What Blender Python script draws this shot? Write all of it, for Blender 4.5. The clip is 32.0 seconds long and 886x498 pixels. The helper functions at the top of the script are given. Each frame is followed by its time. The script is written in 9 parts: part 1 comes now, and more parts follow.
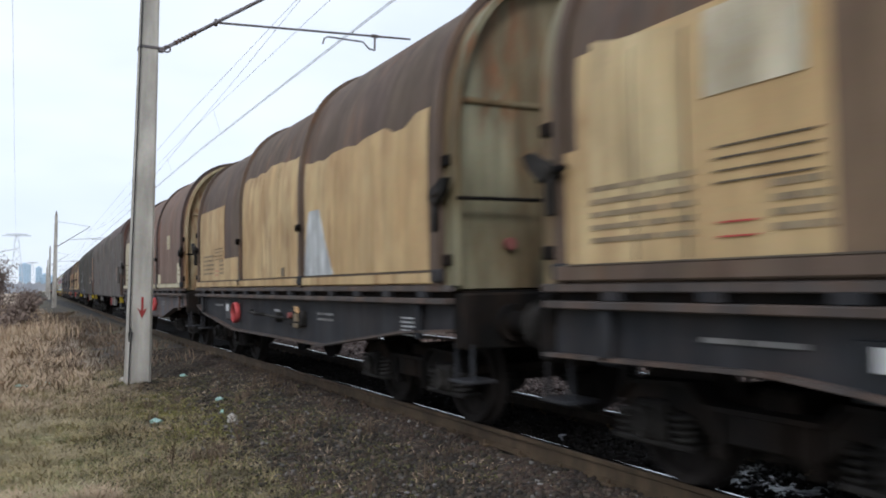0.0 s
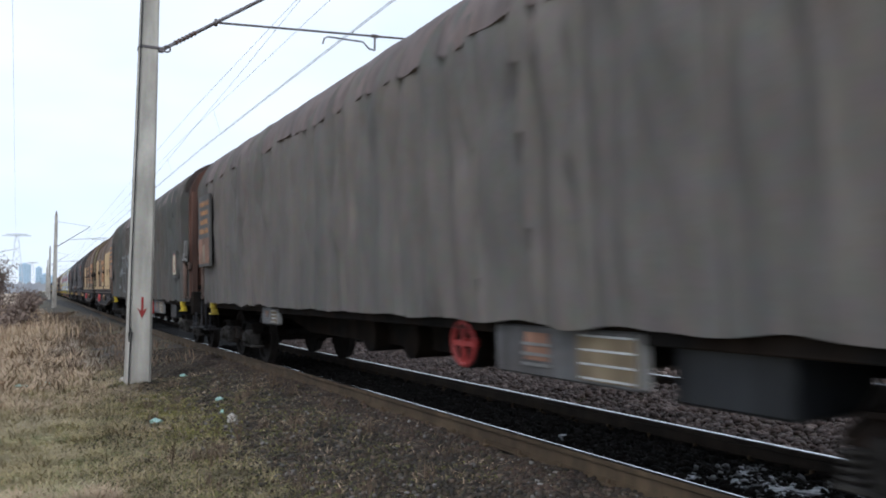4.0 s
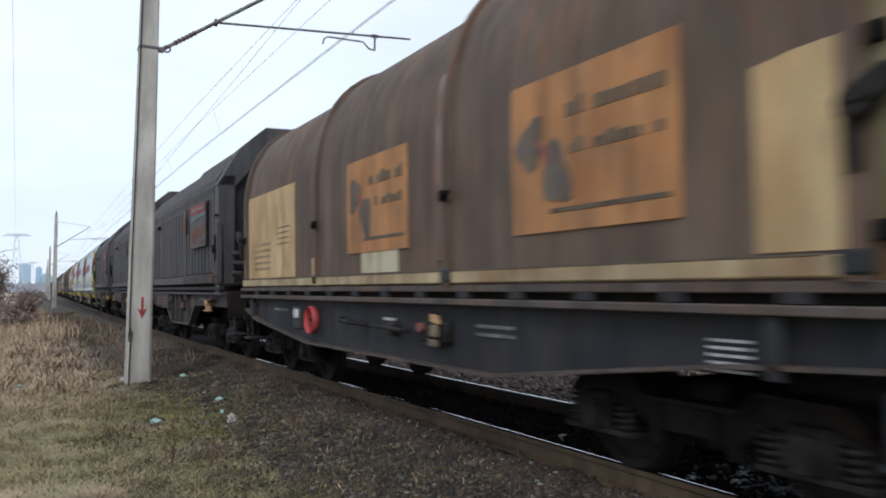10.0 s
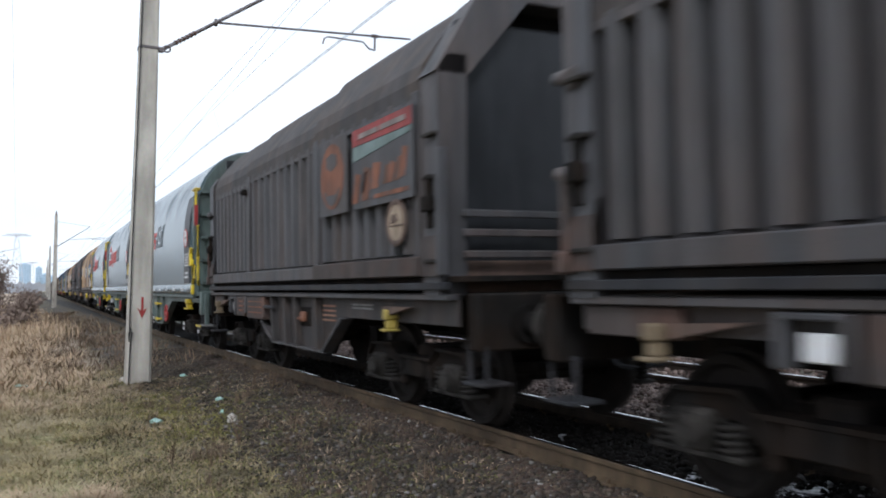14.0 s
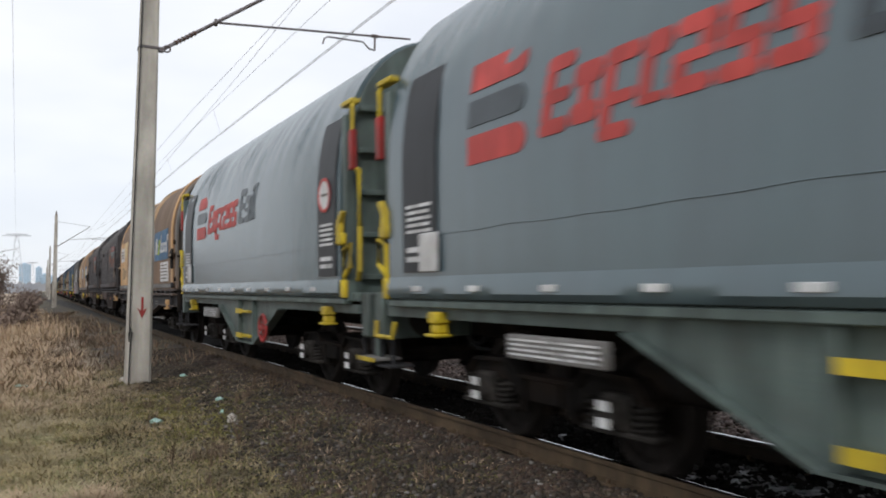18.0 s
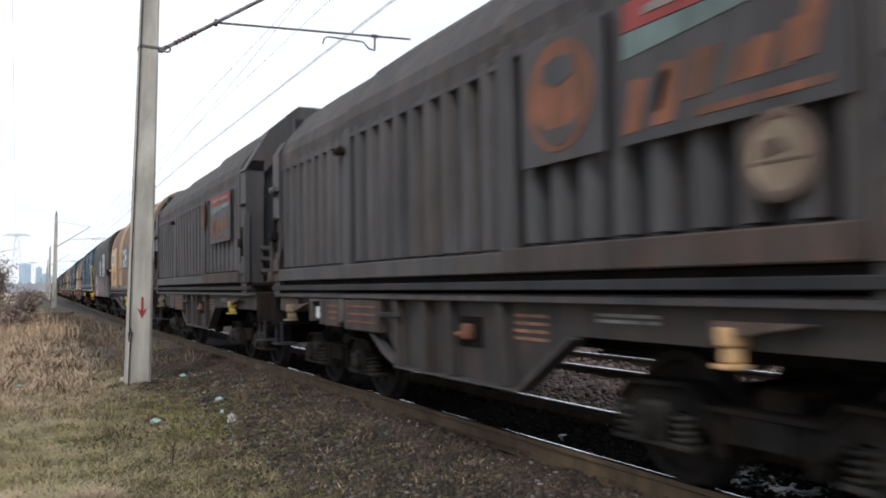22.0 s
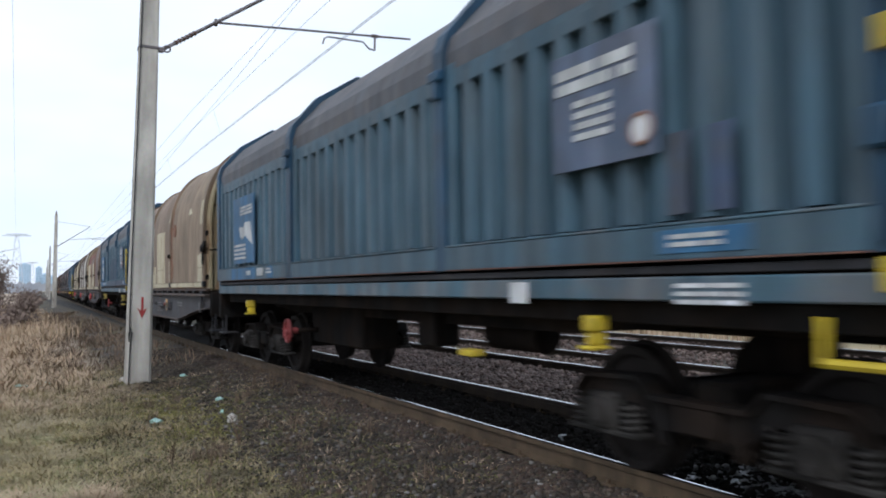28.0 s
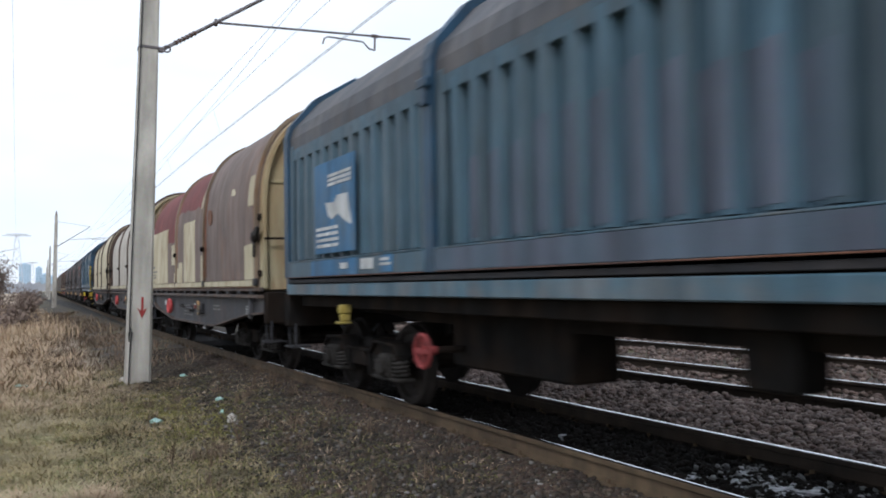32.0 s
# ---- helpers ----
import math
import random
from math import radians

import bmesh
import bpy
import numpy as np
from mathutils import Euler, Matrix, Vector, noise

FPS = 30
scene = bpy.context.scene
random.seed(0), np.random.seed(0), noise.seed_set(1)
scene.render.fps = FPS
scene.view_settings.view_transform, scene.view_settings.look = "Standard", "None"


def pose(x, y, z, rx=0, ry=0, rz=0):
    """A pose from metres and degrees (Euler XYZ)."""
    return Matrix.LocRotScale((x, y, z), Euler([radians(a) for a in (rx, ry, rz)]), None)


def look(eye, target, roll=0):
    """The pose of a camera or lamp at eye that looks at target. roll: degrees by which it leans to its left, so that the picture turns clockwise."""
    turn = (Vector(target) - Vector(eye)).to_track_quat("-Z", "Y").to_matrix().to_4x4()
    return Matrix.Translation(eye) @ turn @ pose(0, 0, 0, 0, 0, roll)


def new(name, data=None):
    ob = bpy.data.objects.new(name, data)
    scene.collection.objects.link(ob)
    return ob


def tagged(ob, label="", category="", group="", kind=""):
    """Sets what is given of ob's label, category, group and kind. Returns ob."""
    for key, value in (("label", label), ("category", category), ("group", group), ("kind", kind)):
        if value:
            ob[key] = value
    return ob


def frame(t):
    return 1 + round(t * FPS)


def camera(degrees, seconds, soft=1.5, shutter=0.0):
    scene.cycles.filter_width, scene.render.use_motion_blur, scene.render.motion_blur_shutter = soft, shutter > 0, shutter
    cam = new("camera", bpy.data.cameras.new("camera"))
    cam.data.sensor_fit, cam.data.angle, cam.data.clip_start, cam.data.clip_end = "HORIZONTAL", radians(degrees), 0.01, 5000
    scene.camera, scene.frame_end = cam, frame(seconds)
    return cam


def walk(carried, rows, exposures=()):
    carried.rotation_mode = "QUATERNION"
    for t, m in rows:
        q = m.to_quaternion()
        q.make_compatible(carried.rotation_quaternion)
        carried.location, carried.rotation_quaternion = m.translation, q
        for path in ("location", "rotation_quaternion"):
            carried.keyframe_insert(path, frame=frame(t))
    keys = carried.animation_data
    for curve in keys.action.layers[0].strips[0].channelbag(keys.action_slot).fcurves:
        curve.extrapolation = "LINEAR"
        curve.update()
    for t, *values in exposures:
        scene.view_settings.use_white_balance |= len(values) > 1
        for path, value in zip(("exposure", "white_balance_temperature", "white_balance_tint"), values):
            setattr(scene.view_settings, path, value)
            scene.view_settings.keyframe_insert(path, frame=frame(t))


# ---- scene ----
cam = camera(56.8, 32.0, soft=1.9, shutter=0.45)
EYE = Vector((0.0, 0.0, 1.40))
YAW, TILT, LEAN = radians(27.5), radians(2.34), -1.05
AIM = EYE + Vector((math.sin(YAW) * math.cos(TILT), math.cos(YAW) * math.cos(TILT), math.sin(TILT)))
EXPOSURES = ((0.0, 0.05, 5950, 9), (3.5, 0.1, 5800, 8), (6.0, 0.2, 5800, 8), (8.0, 0.15, 5750, 8), (9.0, 0.05, 5820, 8), (11.0, 0.05, 5870, 8), (12.0, 0.25, 5920, 8), (14.0, 0.3, 5970, 9), (16.0, 0.1, 5970, 9), (17.0, 0.0, 6100, 8), (18.5, 0.0, 6570, 11),
             (20.0, 0.0, 6540, 11), (21.0, 0.05, 6540, 11), (22.0, 0.25, 6260, 10), (24.0, 0.35, 6000, 9), (25.0, 0.1, 6020, 9), (27.6, 0.1, 5820, 9), (28.3, 0.2, 5820, 9), (30.0, 0.3, 6170, 10), (31.0, 0.05, 5870, 9), (32.0, 0.2, 5970, 9))
walk(cam, ((0.0, look(EYE, AIM, LEAN)), (32.0, look(EYE, AIM, LEAN))), EXPOSURES)

# ---- plan: rail heads at z = 0, the track runs along y and bends slightly away beyond 24 m ----
XC = 4.84          # middle of the train's track
GAUGE = 0.75       # half the distance of the rail heads
SPEED = 8.2        # metres a second, towards the camera
BEND = 0.0252      # the heading that the far track takes
GROUND = -0.30


def bend(s):
    q = max(0.0, s - 24.0)
    return BEND * q * q / (q + 10.0)


def slope(s):
    q = max(0.0, s - 24.0)
    return BEND * q * (q + 20.0) / (q + 10.0) ** 2


# ---- sky and sun: bright thin overcast ----
world = bpy.data.worlds.new("overcast_sky")
scene.world = world
world.use_nodes = True
wn, wl = world.node_tree.nodes, world.node_tree.links
wn.clear()
w_out = wn.new("ShaderNodeOutputWorld")
w_bg = wn.new("ShaderNodeBackground")
w_sky = wn.new("ShaderNodeTexSky")
w_sky.sky_type = "NISHITA"
w_sky.sun_disc = False
w_sky.sun_elevation, w_sky.sun_rotation = radians(36), radians(-150)
w_mix = wn.new("ShaderNodeMixRGB")
w_cloud = wn.new("ShaderNodeTexNoise")
w_cloud.inputs["Scale"].default_value, w_cloud.inputs["Detail"].default_value = 2.2, 4.0
w_map = wn.new("ShaderNodeMapping")
w_map.inputs["Scale"].default_value = (1.0, 1.0, 2.6)
w_co = wn.new("ShaderNodeTexCoord")
w_ramp = wn.new("ShaderNodeValToRGB")
w_ramp.color_ramp.elements[0].position, w_ramp.color_ramp.elements[1].position = 0.36, 0.66
w_ramp.color_ramp.elements[0].color = (7.7, 8.05, 8.7, 1)
w_ramp.color_ramp.elements[1].color = (9.6, 9.7, 9.9, 1)
w_mix.inputs[0].default_value = 0.88
wl.new(w_co.outputs["Generated"], w_map.inputs["Vector"])
wl.new(w_map.outputs["Vector"], w_cloud.inputs["Vector"])
wl.new(w_cloud.outputs["Fac"], w_ramp.inputs["Fac"])
wl.new(w_sky.outputs["Color"], w_mix.inputs[1])
wl.new(w_ramp.outputs["Color"], w_mix.inputs[2])
wl.new(w_mix.outputs["Color"], w_bg.inputs["Color"])
w_bg.inputs["Strength"].default_value = 0.115
wl.new(w_bg.outputs["Background"], w_out.inputs["Surface"])
sun = new("sun", bpy.data.lights.new("sun", "SUN"))
sun.data.energy, sun.data.angle, sun.data.color = 1.4, radians(14), (1.0, 0.97, 0.93)
sun.matrix_world = look((0, 0, 30), (11, 19, 14))


# ---- materials ----
def mat(name, c1, c2=None, scale=1.2, rough=0.7, metal=0.0, bump=0.15, bscale=60.0, dirt=None, amount=0.4,
        stretch=(1.0, 1.0, 1.0), dscale=2.5, spots=0.5, fine=0.25, spec=0.25, wear=0.55, rust=0.0):
    """A painted or raw surface: slow colour drift, fine grain, streaks of dirt, small relief."""
    m = bpy.data.materials.new(name)
    m.use_nodes = True
    n, l = m.node_tree.nodes, m.node_tree.links
    b = n["Principled BSDF"]
    co = n.new("ShaderNodeTexCoord")
    info = n.new("ShaderNodeObjectInfo")
    add = n.new("ShaderNodeVectorMath")
    off = n.new("ShaderNodeMath")
    off.operation = "MULTIPLY"
    off.inputs[1].default_value = 37.0
    l.new(info.outputs["Random"], off.inputs[0])
    l.new(co.outputs["Object"], add.inputs[0])
    l.new(off.outputs[0], add.inputs[1])

    def tex(sc, detail, st=(1, 1, 1)):
        mp = n.new("ShaderNodeMapping")
        mp.inputs["Scale"].default_value = st
        l.new(add.outputs[0], mp.inputs["Vector"])
        t = n.new("ShaderNodeTexNoise")
        t.inputs["Scale"].default_value, t.inputs["Detail"].default_value = sc, detail
        l.new(mp.outputs["Vector"], t.inputs["Vector"])
        return t

    def ramp(src, lo, hi):
        r = n.new("ShaderNodeMapRange")
        r.inputs["From Min"].default_value, r.inputs["From Max"].default_value = lo, hi
        l.new(src, r.inputs["Value"])
        return r.outputs["Result"]

    c2 = c2 or tuple(v * 0.72 for v in c1)
    base = n.new("ShaderNodeMixRGB")
    base.inputs[1].default_value, base.inputs[2].default_value = (*c1, 1), (*c2, 1)
    l.new(ramp(tex(scale, 5, stretch).outputs["Fac"], 0.35, 0.65), base.inputs[0])
    out = base.outputs[0]
    if dirt:
        dm = n.new("ShaderNodeMixRGB")
        dm.inputs[2].default_value = (*dirt, 1)
        k = n.new("ShaderNodeMath")
        k.operation = "MULTIPLY"
        k.inputs[1].default_value = amount
        l.new(ramp(tex(dscale, 8, stretch).outputs["Fac"], spots - 0.08, spots + 0.14), k.inputs[0])
        l.new(k.outputs[0], dm.inputs[0])
        l.new(out, dm.inputs[1])
        out = dm.outputs[0]
    if rust:
        rm = n.new("ShaderNodeMixRGB")
        rm.inputs[2].default_value = (0.20, 0.085, 0.035, 1)
        k = n.new("ShaderNodeMath")
        k.operation = "MULTIPLY"
        l.new(ramp(tex(1.1, 6, (1.0, 1.0, 0.5)).outputs["Fac"], 0.50, 0.68), k.inputs[0])
        l.new(ramp(tex(7.0, 6, (1.0, 1.0, 0.3)).outputs["Fac"], 0.44, 0.62), k.inputs[1])
        k2 = n.new("ShaderNodeMath")
        k2.operation = "MULTIPLY"
        k2.inputs[1].default_value = rust
        l.new(k.outputs[0], k2.inputs[0])
        l.new(k2.outputs[0], rm.inputs[0])
        l.new(out, rm.inputs[1])
        out = rm.outputs[0]
    if wear:
        # fine streaks running down and soft blotches
        for sc, st, amt in ((6.5, (1.0, 1.0, 0.10), wear), (2.4, (1.0, 1.0, 0.6), wear * 0.8)):
            wm = n.new("ShaderNodeMixRGB")
            wm.blend_type = "MULTIPLY"
            wm.inputs[0].default_value = amt
            r = n.new("ShaderNodeMapRange")
            for key, q in (("From Min", 0.33), ("From Max", 0.67), ("To Min", 0.62), ("To Max", 1.36)):
                r.inputs[key].default_value = q
            l.new(tex(sc, 6, st).outputs["Fac"], r.inputs["Value"])
            l.new(out, wm.inputs[1])
            l.new(r.outputs["Result"], wm.inputs[2])
            out = wm.outputs[0]
    grain = n.new("ShaderNodeMixRGB")
    grain.blend_type = "MULTIPLY"
    grain.inputs[0].default_value = fine
    l.new(out, grain.inputs[1])
    l.new(tex(bscale * 0.6, 4).outputs["Color"], grain.inputs[2])
    l.new(grain.outputs[0], b.inputs["Base Color"])
    b.inputs["Roughness"].default_value, b.inputs["Metallic"].default_value = rough, metal
    b.inputs["Specular IOR Level"].default_value = spec
    if bump:
        bp = n.new("ShaderNodeBump")
        bp.inputs["Strength"].default_value, bp.inputs["Distance"].default_value = bump, 0.02
        l.new(tex(bscale, 6).outputs["Fac"], bp.inputs["Height"])
        l.new(bp.outputs["Normal"], b.inputs["Normal"])
    return m


STREAK = (1.0, 1.0, 0.16)
SOOT = (0.035, 0.030, 0.027)
M = {
    "brown": mat("brown_hood_paint", (0.134, 0.094, 0.071), (0.104, 0.073, 0.058), 0.8, 0.75, dirt=(0.115, 0.083, 0.055), stretch=STREAK, amount=0.6, rust=0.5),
    "tan": mat("weathered_tan_brown_paint", (0.196, 0.130, 0.086), (0.155, 0.102, 0.070), 0.9, 0.7, dirt=(0.165, 0.115, 0.068), stretch=STREAK, amount=0.5, rust=0.6),
    "redhood": mat("dull_red_hood_paint", (0.19, 0.042, 0.038), (0.14, 0.034, 0.032), 1.0, 0.7, dirt=(0.10, 0.04, 0.035), stretch=STREAK),
    "creamrust": mat("rust_run_cream_paint", (0.44, 0.39, 0.26), (0.34, 0.275, 0.155), 1.0, 0.65, dirt=(0.24, 0.115, 0.04), stretch=(1.0, 1.0, 0.35), amount=0.8, dscale=1.6, spots=0.54, rust=1.0, wear=0.35),
    "maroontan": mat("sun_bleached_tan_paint", (0.290, 0.218, 0.150), (0.236, 0.174, 0.119), 0.8, 0.7, dirt=(0.195, 0.15, 0.098), stretch=STREAK, amount=0.5, rust=0.5),
    "noticegrey": mat("washed_out_print", (0.36, 0.35, 0.31), (0.46, 0.44, 0.37), 6.0, 0.7),
    "maroon": mat("faded_maroon_paint", (0.250, 0.186, 0.134), (0.200, 0.146, 0.105), 0.8, 0.7, dirt=(0.17, 0.13, 0.088), stretch=STREAK, amount=0.5, rust=0.7),
    "beige": mat("beige_patch_paint", (0.58, 0.435, 0.235), (0.50, 0.345, 0.17), 0.9, 0.7, dirt=(0.40, 0.245, 0.115), stretch=(1.0, 1.0, 0.6), amount=0.5, rust=0.6, wear=0.30),
    "mauve": mat("faded_mauve_brown_paint", (0.205, 0.155, 0.135), (0.160, 0.120, 0.104), 0.8, 0.7, dirt=(0.14, 0.115, 0.10), stretch=STREAK, amount=0.5, rust=0.4),
    "whitecream": mat("chalky_whitish_paint", (0.56, 0.53, 0.47), (0.46, 0.43, 0.37), 0.9, 0.7, dirt=(0.33, 0.28, 0.23), stretch=(1.0, 1.0, 0.5), amount=0.5, rust=0.3, wear=0.25),
    "oldyellow": mat("dulled_yellow_paint", (0.44, 0.34, 0.07), (0.32, 0.25, 0.06), 3.0, 0.6, dirt=(0.12, 0.10, 0.06), amount=0.6),
    "cream": mat("pale_cream_paint", (0.585, 0.535, 0.385), (0.49, 0.44, 0.305), 0.9, 0.7, dirt=(0.36, 0.28, 0.17), stretch=(1.0, 1.0, 0.5), amount=0.5, rust=0.6, wear=0.22),
    "endgreen": mat("grimy_olive_end_paint", (0.235, 0.222, 0.148), (0.175, 0.148, 0.085), 0.9, 0.65, dirt=(0.125, 0.072, 0.030), stretch=(1.0, 1.0, 0.4), amount=0.8, dscale=1.4, rust=0.9, wear=0.7),
    "endgrey": mat("grey_end_paint", (0.20, 0.195, 0.185), (0.13, 0.125, 0.12), 0.9, 0.65, dirt=(0.15, 0.075, 0.035), stretch=STREAK, amount=0.8),
    "frame": mat("grimy_frame_steel", (0.037, 0.038, 0.042), (0.024, 0.025, 0.029), 1.0, 0.7, dirt=(0.050, 0.040, 0.036), amount=0.4, spec=0.15),
    "bogie": mat("black_brake_dust", (0.017, 0.0155, 0.015), (0.011, 0.0105, 0.010), 3.0, 0.9, dirt=(0.028, 0.019, 0.014), amount=0.6, spec=0.03),
    "boxiron": mat("worn_cast_iron", (0.046, 0.042, 0.039), (0.024, 0.022, 0.020), 5.0, 0.7, dirt=(0.012, 0.011, 0.010), amount=0.7, spec=0.06),
    "tread": mat("oily_wheel_steel", (0.026, 0.022, 0.020), (0.015, 0.013, 0.012), 4.0, 0.7, 0.0, bump=0.05, spec=0.06),
    "dark": mat("dark_brown_ribbed_steel", (0.063, 0.062, 0.067), (0.044, 0.044, 0.048), 1.1, 0.6, dirt=(0.10, 0.066, 0.050), stretch=STREAK, amount=0.35, spec=0.3),
    "darkroof": mat("dark_roof_sheet", (0.056, 0.051, 0.052), (0.041, 0.038, 0.039), 1.0, 0.7, dirt=(0.10, 0.07, 0.05), amount=0.4),
    "sillrust": mat("rusty_red_sill", (0.115, 0.068, 0.053), (0.080, 0.053, 0.045), 1.5, 0.75, dirt=(0.22, 0.085, 0.042), amount=0.5, dscale=1.2),
    "blue": mat("dusty_blue_steel", (0.053, 0.104, 0.144), (0.044, 0.082, 0.112), 0.9, 0.5, dirt=(0.085, 0.095, 0.10), stretch=STREAK, amount=0.45),
    "bluebeam": mat("pale_blue_beam", (0.074, 0.141, 0.186), (0.058, 0.103, 0.137), 1.1, 0.55, dirt=(0.20, 0.15, 0.12), amount=0.4),
    "bluedark": mat("deep_blue_post", (0.022, 0.064, 0.118), (0.018, 0.050, 0.088), 1.5, 0.5, dirt=SOOT, amount=0.4),
    "blueroof": mat("grey_roof_sheet", (0.085, 0.088, 0.098), (0.066, 0.068, 0.076), 0.9, 0.6, dirt=(0.13, 0.11, 0.10), amount=0.4),
    "tarp": mat("weathered_taupe_tarpaulin", (0.152, 0.132, 0.120), (0.120, 0.107, 0.099), 1.5, 0.8, dirt=(0.112, 0.112, 0.106), stretch=(1, 1, 0.3), amount=0.5, spots=0.5, dscale=0.9, bump=0.25, bscale=14, spec=0.15, wear=0.22),
    "tarpgreygreen": mat("weathered_grey_green_tarpaulin", (0.086, 0.084, 0.078), (0.096, 0.082, 0.072), 1.2, 0.8, dirt=(0.074, 0.084, 0.081), stretch=(1, 1, 0.25), amount=0.5, spots=0.5, dscale=0.9, bump=0.25, bscale=14, spec=0.15, wear=0.25),
    "spraygrey": mat("thin_grey_spray_paint", (0.21, 0.222, 0.226), (0.15, 0.158, 0.16), 5.0, 0.8, dirt=(0.12, 0.12, 0.115), amount=0.6),
    "smear": mat("muted_grey_pink_spray", (0.15, 0.13, 0.125), (0.11, 0.085, 0.08), 2.0, 0.75, dirt=(0.20, 0.07, 0.065), amount=0.6, stretch=(1, 0.5, 1)),
    "sealstrip": mat("pale_grey_beige_seal", (0.50, 0.45, 0.37), (0.40, 0.35, 0.28), 1.5, 0.6, dirt=(0.30, 0.17, 0.08), amount=0.6, stretch=STREAK),
    "tarpgreen": mat("weathered_green_tarpaulin", (0.080, 0.077, 0.074), (0.062, 0.062, 0.059), 0.7, 0.75, dirt=(0.105, 0.092, 0.094), stretch=STREAK, amount=0.5),
    "tarpgrey": mat("clean_grey_tarpaulin", (0.078, 0.117, 0.134), (0.069, 0.104, 0.119), 0.6, 0.24, bump=0.04, dirt=(0.076, 0.10, 0.118), stretch=STREAK, amount=0.3, fine=0.1, spec=0.85, wear=0.10),
    "tarproof": mat("sun_bleached_tarpaulin_roof", (0.165, 0.122, 0.112), (0.125, 0.098, 0.092), 1.0, 0.8, dirt=(0.11, 0.10, 0.10), amount=0.5),
    "exframe": mat("grey_green_frame_paint", (0.11, 0.145, 0.135), (0.088, 0.115, 0.108), 1.2, 0.5, dirt=(0.055, 0.056, 0.052), amount=0.45),
    "purple": mat("faded_purple_paint", (0.092, 0.108, 0.145), (0.076, 0.084, 0.112), 1.5, 0.7, dirt=(0.060, 0.105, 0.14), amount=0.5, stretch=STREAK),
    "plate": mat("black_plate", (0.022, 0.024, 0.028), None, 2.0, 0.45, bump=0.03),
    "brownend": mat("red_brown_end_steel", (0.135, 0.058, 0.038), (0.080, 0.040, 0.029), 1.5, 0.7, dirt=(0.03, 0.024, 0.022), amount=0.6, stretch=STREAK),
    "orange": mat("faded_orange_sign", (0.45, 0.22, 0.085), (0.35, 0.155, 0.062), 1.2, 0.7, dirt=(0.27, 0.15, 0.08), amount=0.5),
    "fadedred": mat("washed_out_red_print", (0.27, 0.085, 0.075), (0.20, 0.075, 0.066), 2.0, 0.7, dirt=(0.11, 0.075, 0.065), amount=0.6),
    "rustpink": mat("rusty_pink_board", (0.31, 0.165, 0.11), (0.24, 0.125, 0.085), 2.0, 0.75, dirt=(0.13, 0.085, 0.06), amount=0.5),
    "orangedark": mat("dirty_orange_lettering", (0.25, 0.095, 0.052), (0.18, 0.075, 0.045), 3.0, 0.7, dirt=(0.11, 0.07, 0.05), amount=0.6),
    "orangerib": mat("dirty_orange_band", (0.60, 0.36, 0.155), (0.50, 0.28, 0.11), 1.5, 0.65, dirt=(0.50, 0.38, 0.26), amount=0.6, stretch=STREAK, rust=0.6),
    "yellow": mat("yellow_safety_paint", (0.65, 0.49, 0.03), (0.49, 0.36, 0.03), 3.0, 0.5, dirt=(0.16, 0.12, 0.045), amount=0.55, bump=0.05),
    "spray": mat("red_spray_paint", (0.34, 0.055, 0.055), (0.24, 0.05, 0.05), 2.5, 0.65, dirt=(0.10, 0.07, 0.07), amount=0.7, stretch=(1, 0.4, 1), dscale=1.6),
    "ringred": mat("pinkish_red_wheel_paint", (0.56, 0.085, 0.085), (0.46, 0.07, 0.07), 3.0, 0.5, dirt=(0.30, 0.06, 0.055), amount=0.4, bump=0.05),
    "red": mat("red_paint", (0.42, 0.040, 0.038), (0.30, 0.033, 0.032), 3.0, 0.5, dirt=(0.13, 0.04, 0.036), amount=0.55, bump=0.05),
    "redlogo": mat("faded_red_print", (0.52, 0.075, 0.065), (0.42, 0.06, 0.055), 2.0, 0.55, bump=0.0),
    "white": mat("white_marking_paint", (0.68, 0.69, 0.70), (0.56, 0.56, 0.57), 4.0, 0.6, dirt=(0.32, 0.29, 0.27), amount=0.4),
    "chalk": mat("pale_spray_paint", (0.52, 0.53, 0.53), (0.40, 0.405, 0.40), 4.0, 0.8),
    "greytext": mat("dark_grey_print", (0.082, 0.098, 0.112), None, 2.0, 0.4, bump=0.0, wear=0.1),
    "ink": mat("dark_faded_ink", (0.085, 0.068, 0.056), (0.15, 0.115, 0.075), 6.0, 0.75),
    "signblue": mat("blue_sign", (0.043, 0.138, 0.27), (0.036, 0.115, 0.22), 2.0, 0.6, dirt=(0.10, 0.12, 0.13), amount=0.4),
    "signgrey": mat("slate_blue_panel", (0.105, 0.135, 0.205), (0.085, 0.11, 0.165), 2.0, 0.6, dirt=(0.12, 0.11, 0.11), amount=0.4),
    "lime": mat("lime_print", (0.36, 0.44, 0.10), None, 2.0, 0.6),
    "teal": mat("dull_teal_print", (0.16, 0.21, 0.205), None, 3.0, 0.7),
    "greybox": mat("light_grey_box", (0.235, 0.235, 0.23), (0.17, 0.165, 0.16), 2.0, 0.7, dirt=(0.09, 0.075, 0.065), amount=0.5),
    "brownbox": mat("brown_box", (0.14, 0.09, 0.07), (0.10, 0.07, 0.058), 2.0, 0.75, dirt=SOOT, amount=0.4),
    "rail": mat("rusty_rail_steel", (0.090, 0.060, 0.036), (0.064, 0.045, 0.028), 4.0, 0.8, dirt=(0.130, 0.093, 0.055), amount=0.5, bscale=90),
    # dark copy of the rail steel, with the shaded side put into its colour
    "railshade": mat("shade_darkened_rail", (0.036, 0.026, 0.019), (0.024, 0.018, 0.014), 4.0, 0.8, dirt=(0.055, 0.038, 0.026), amount=0.5, bscale=90),
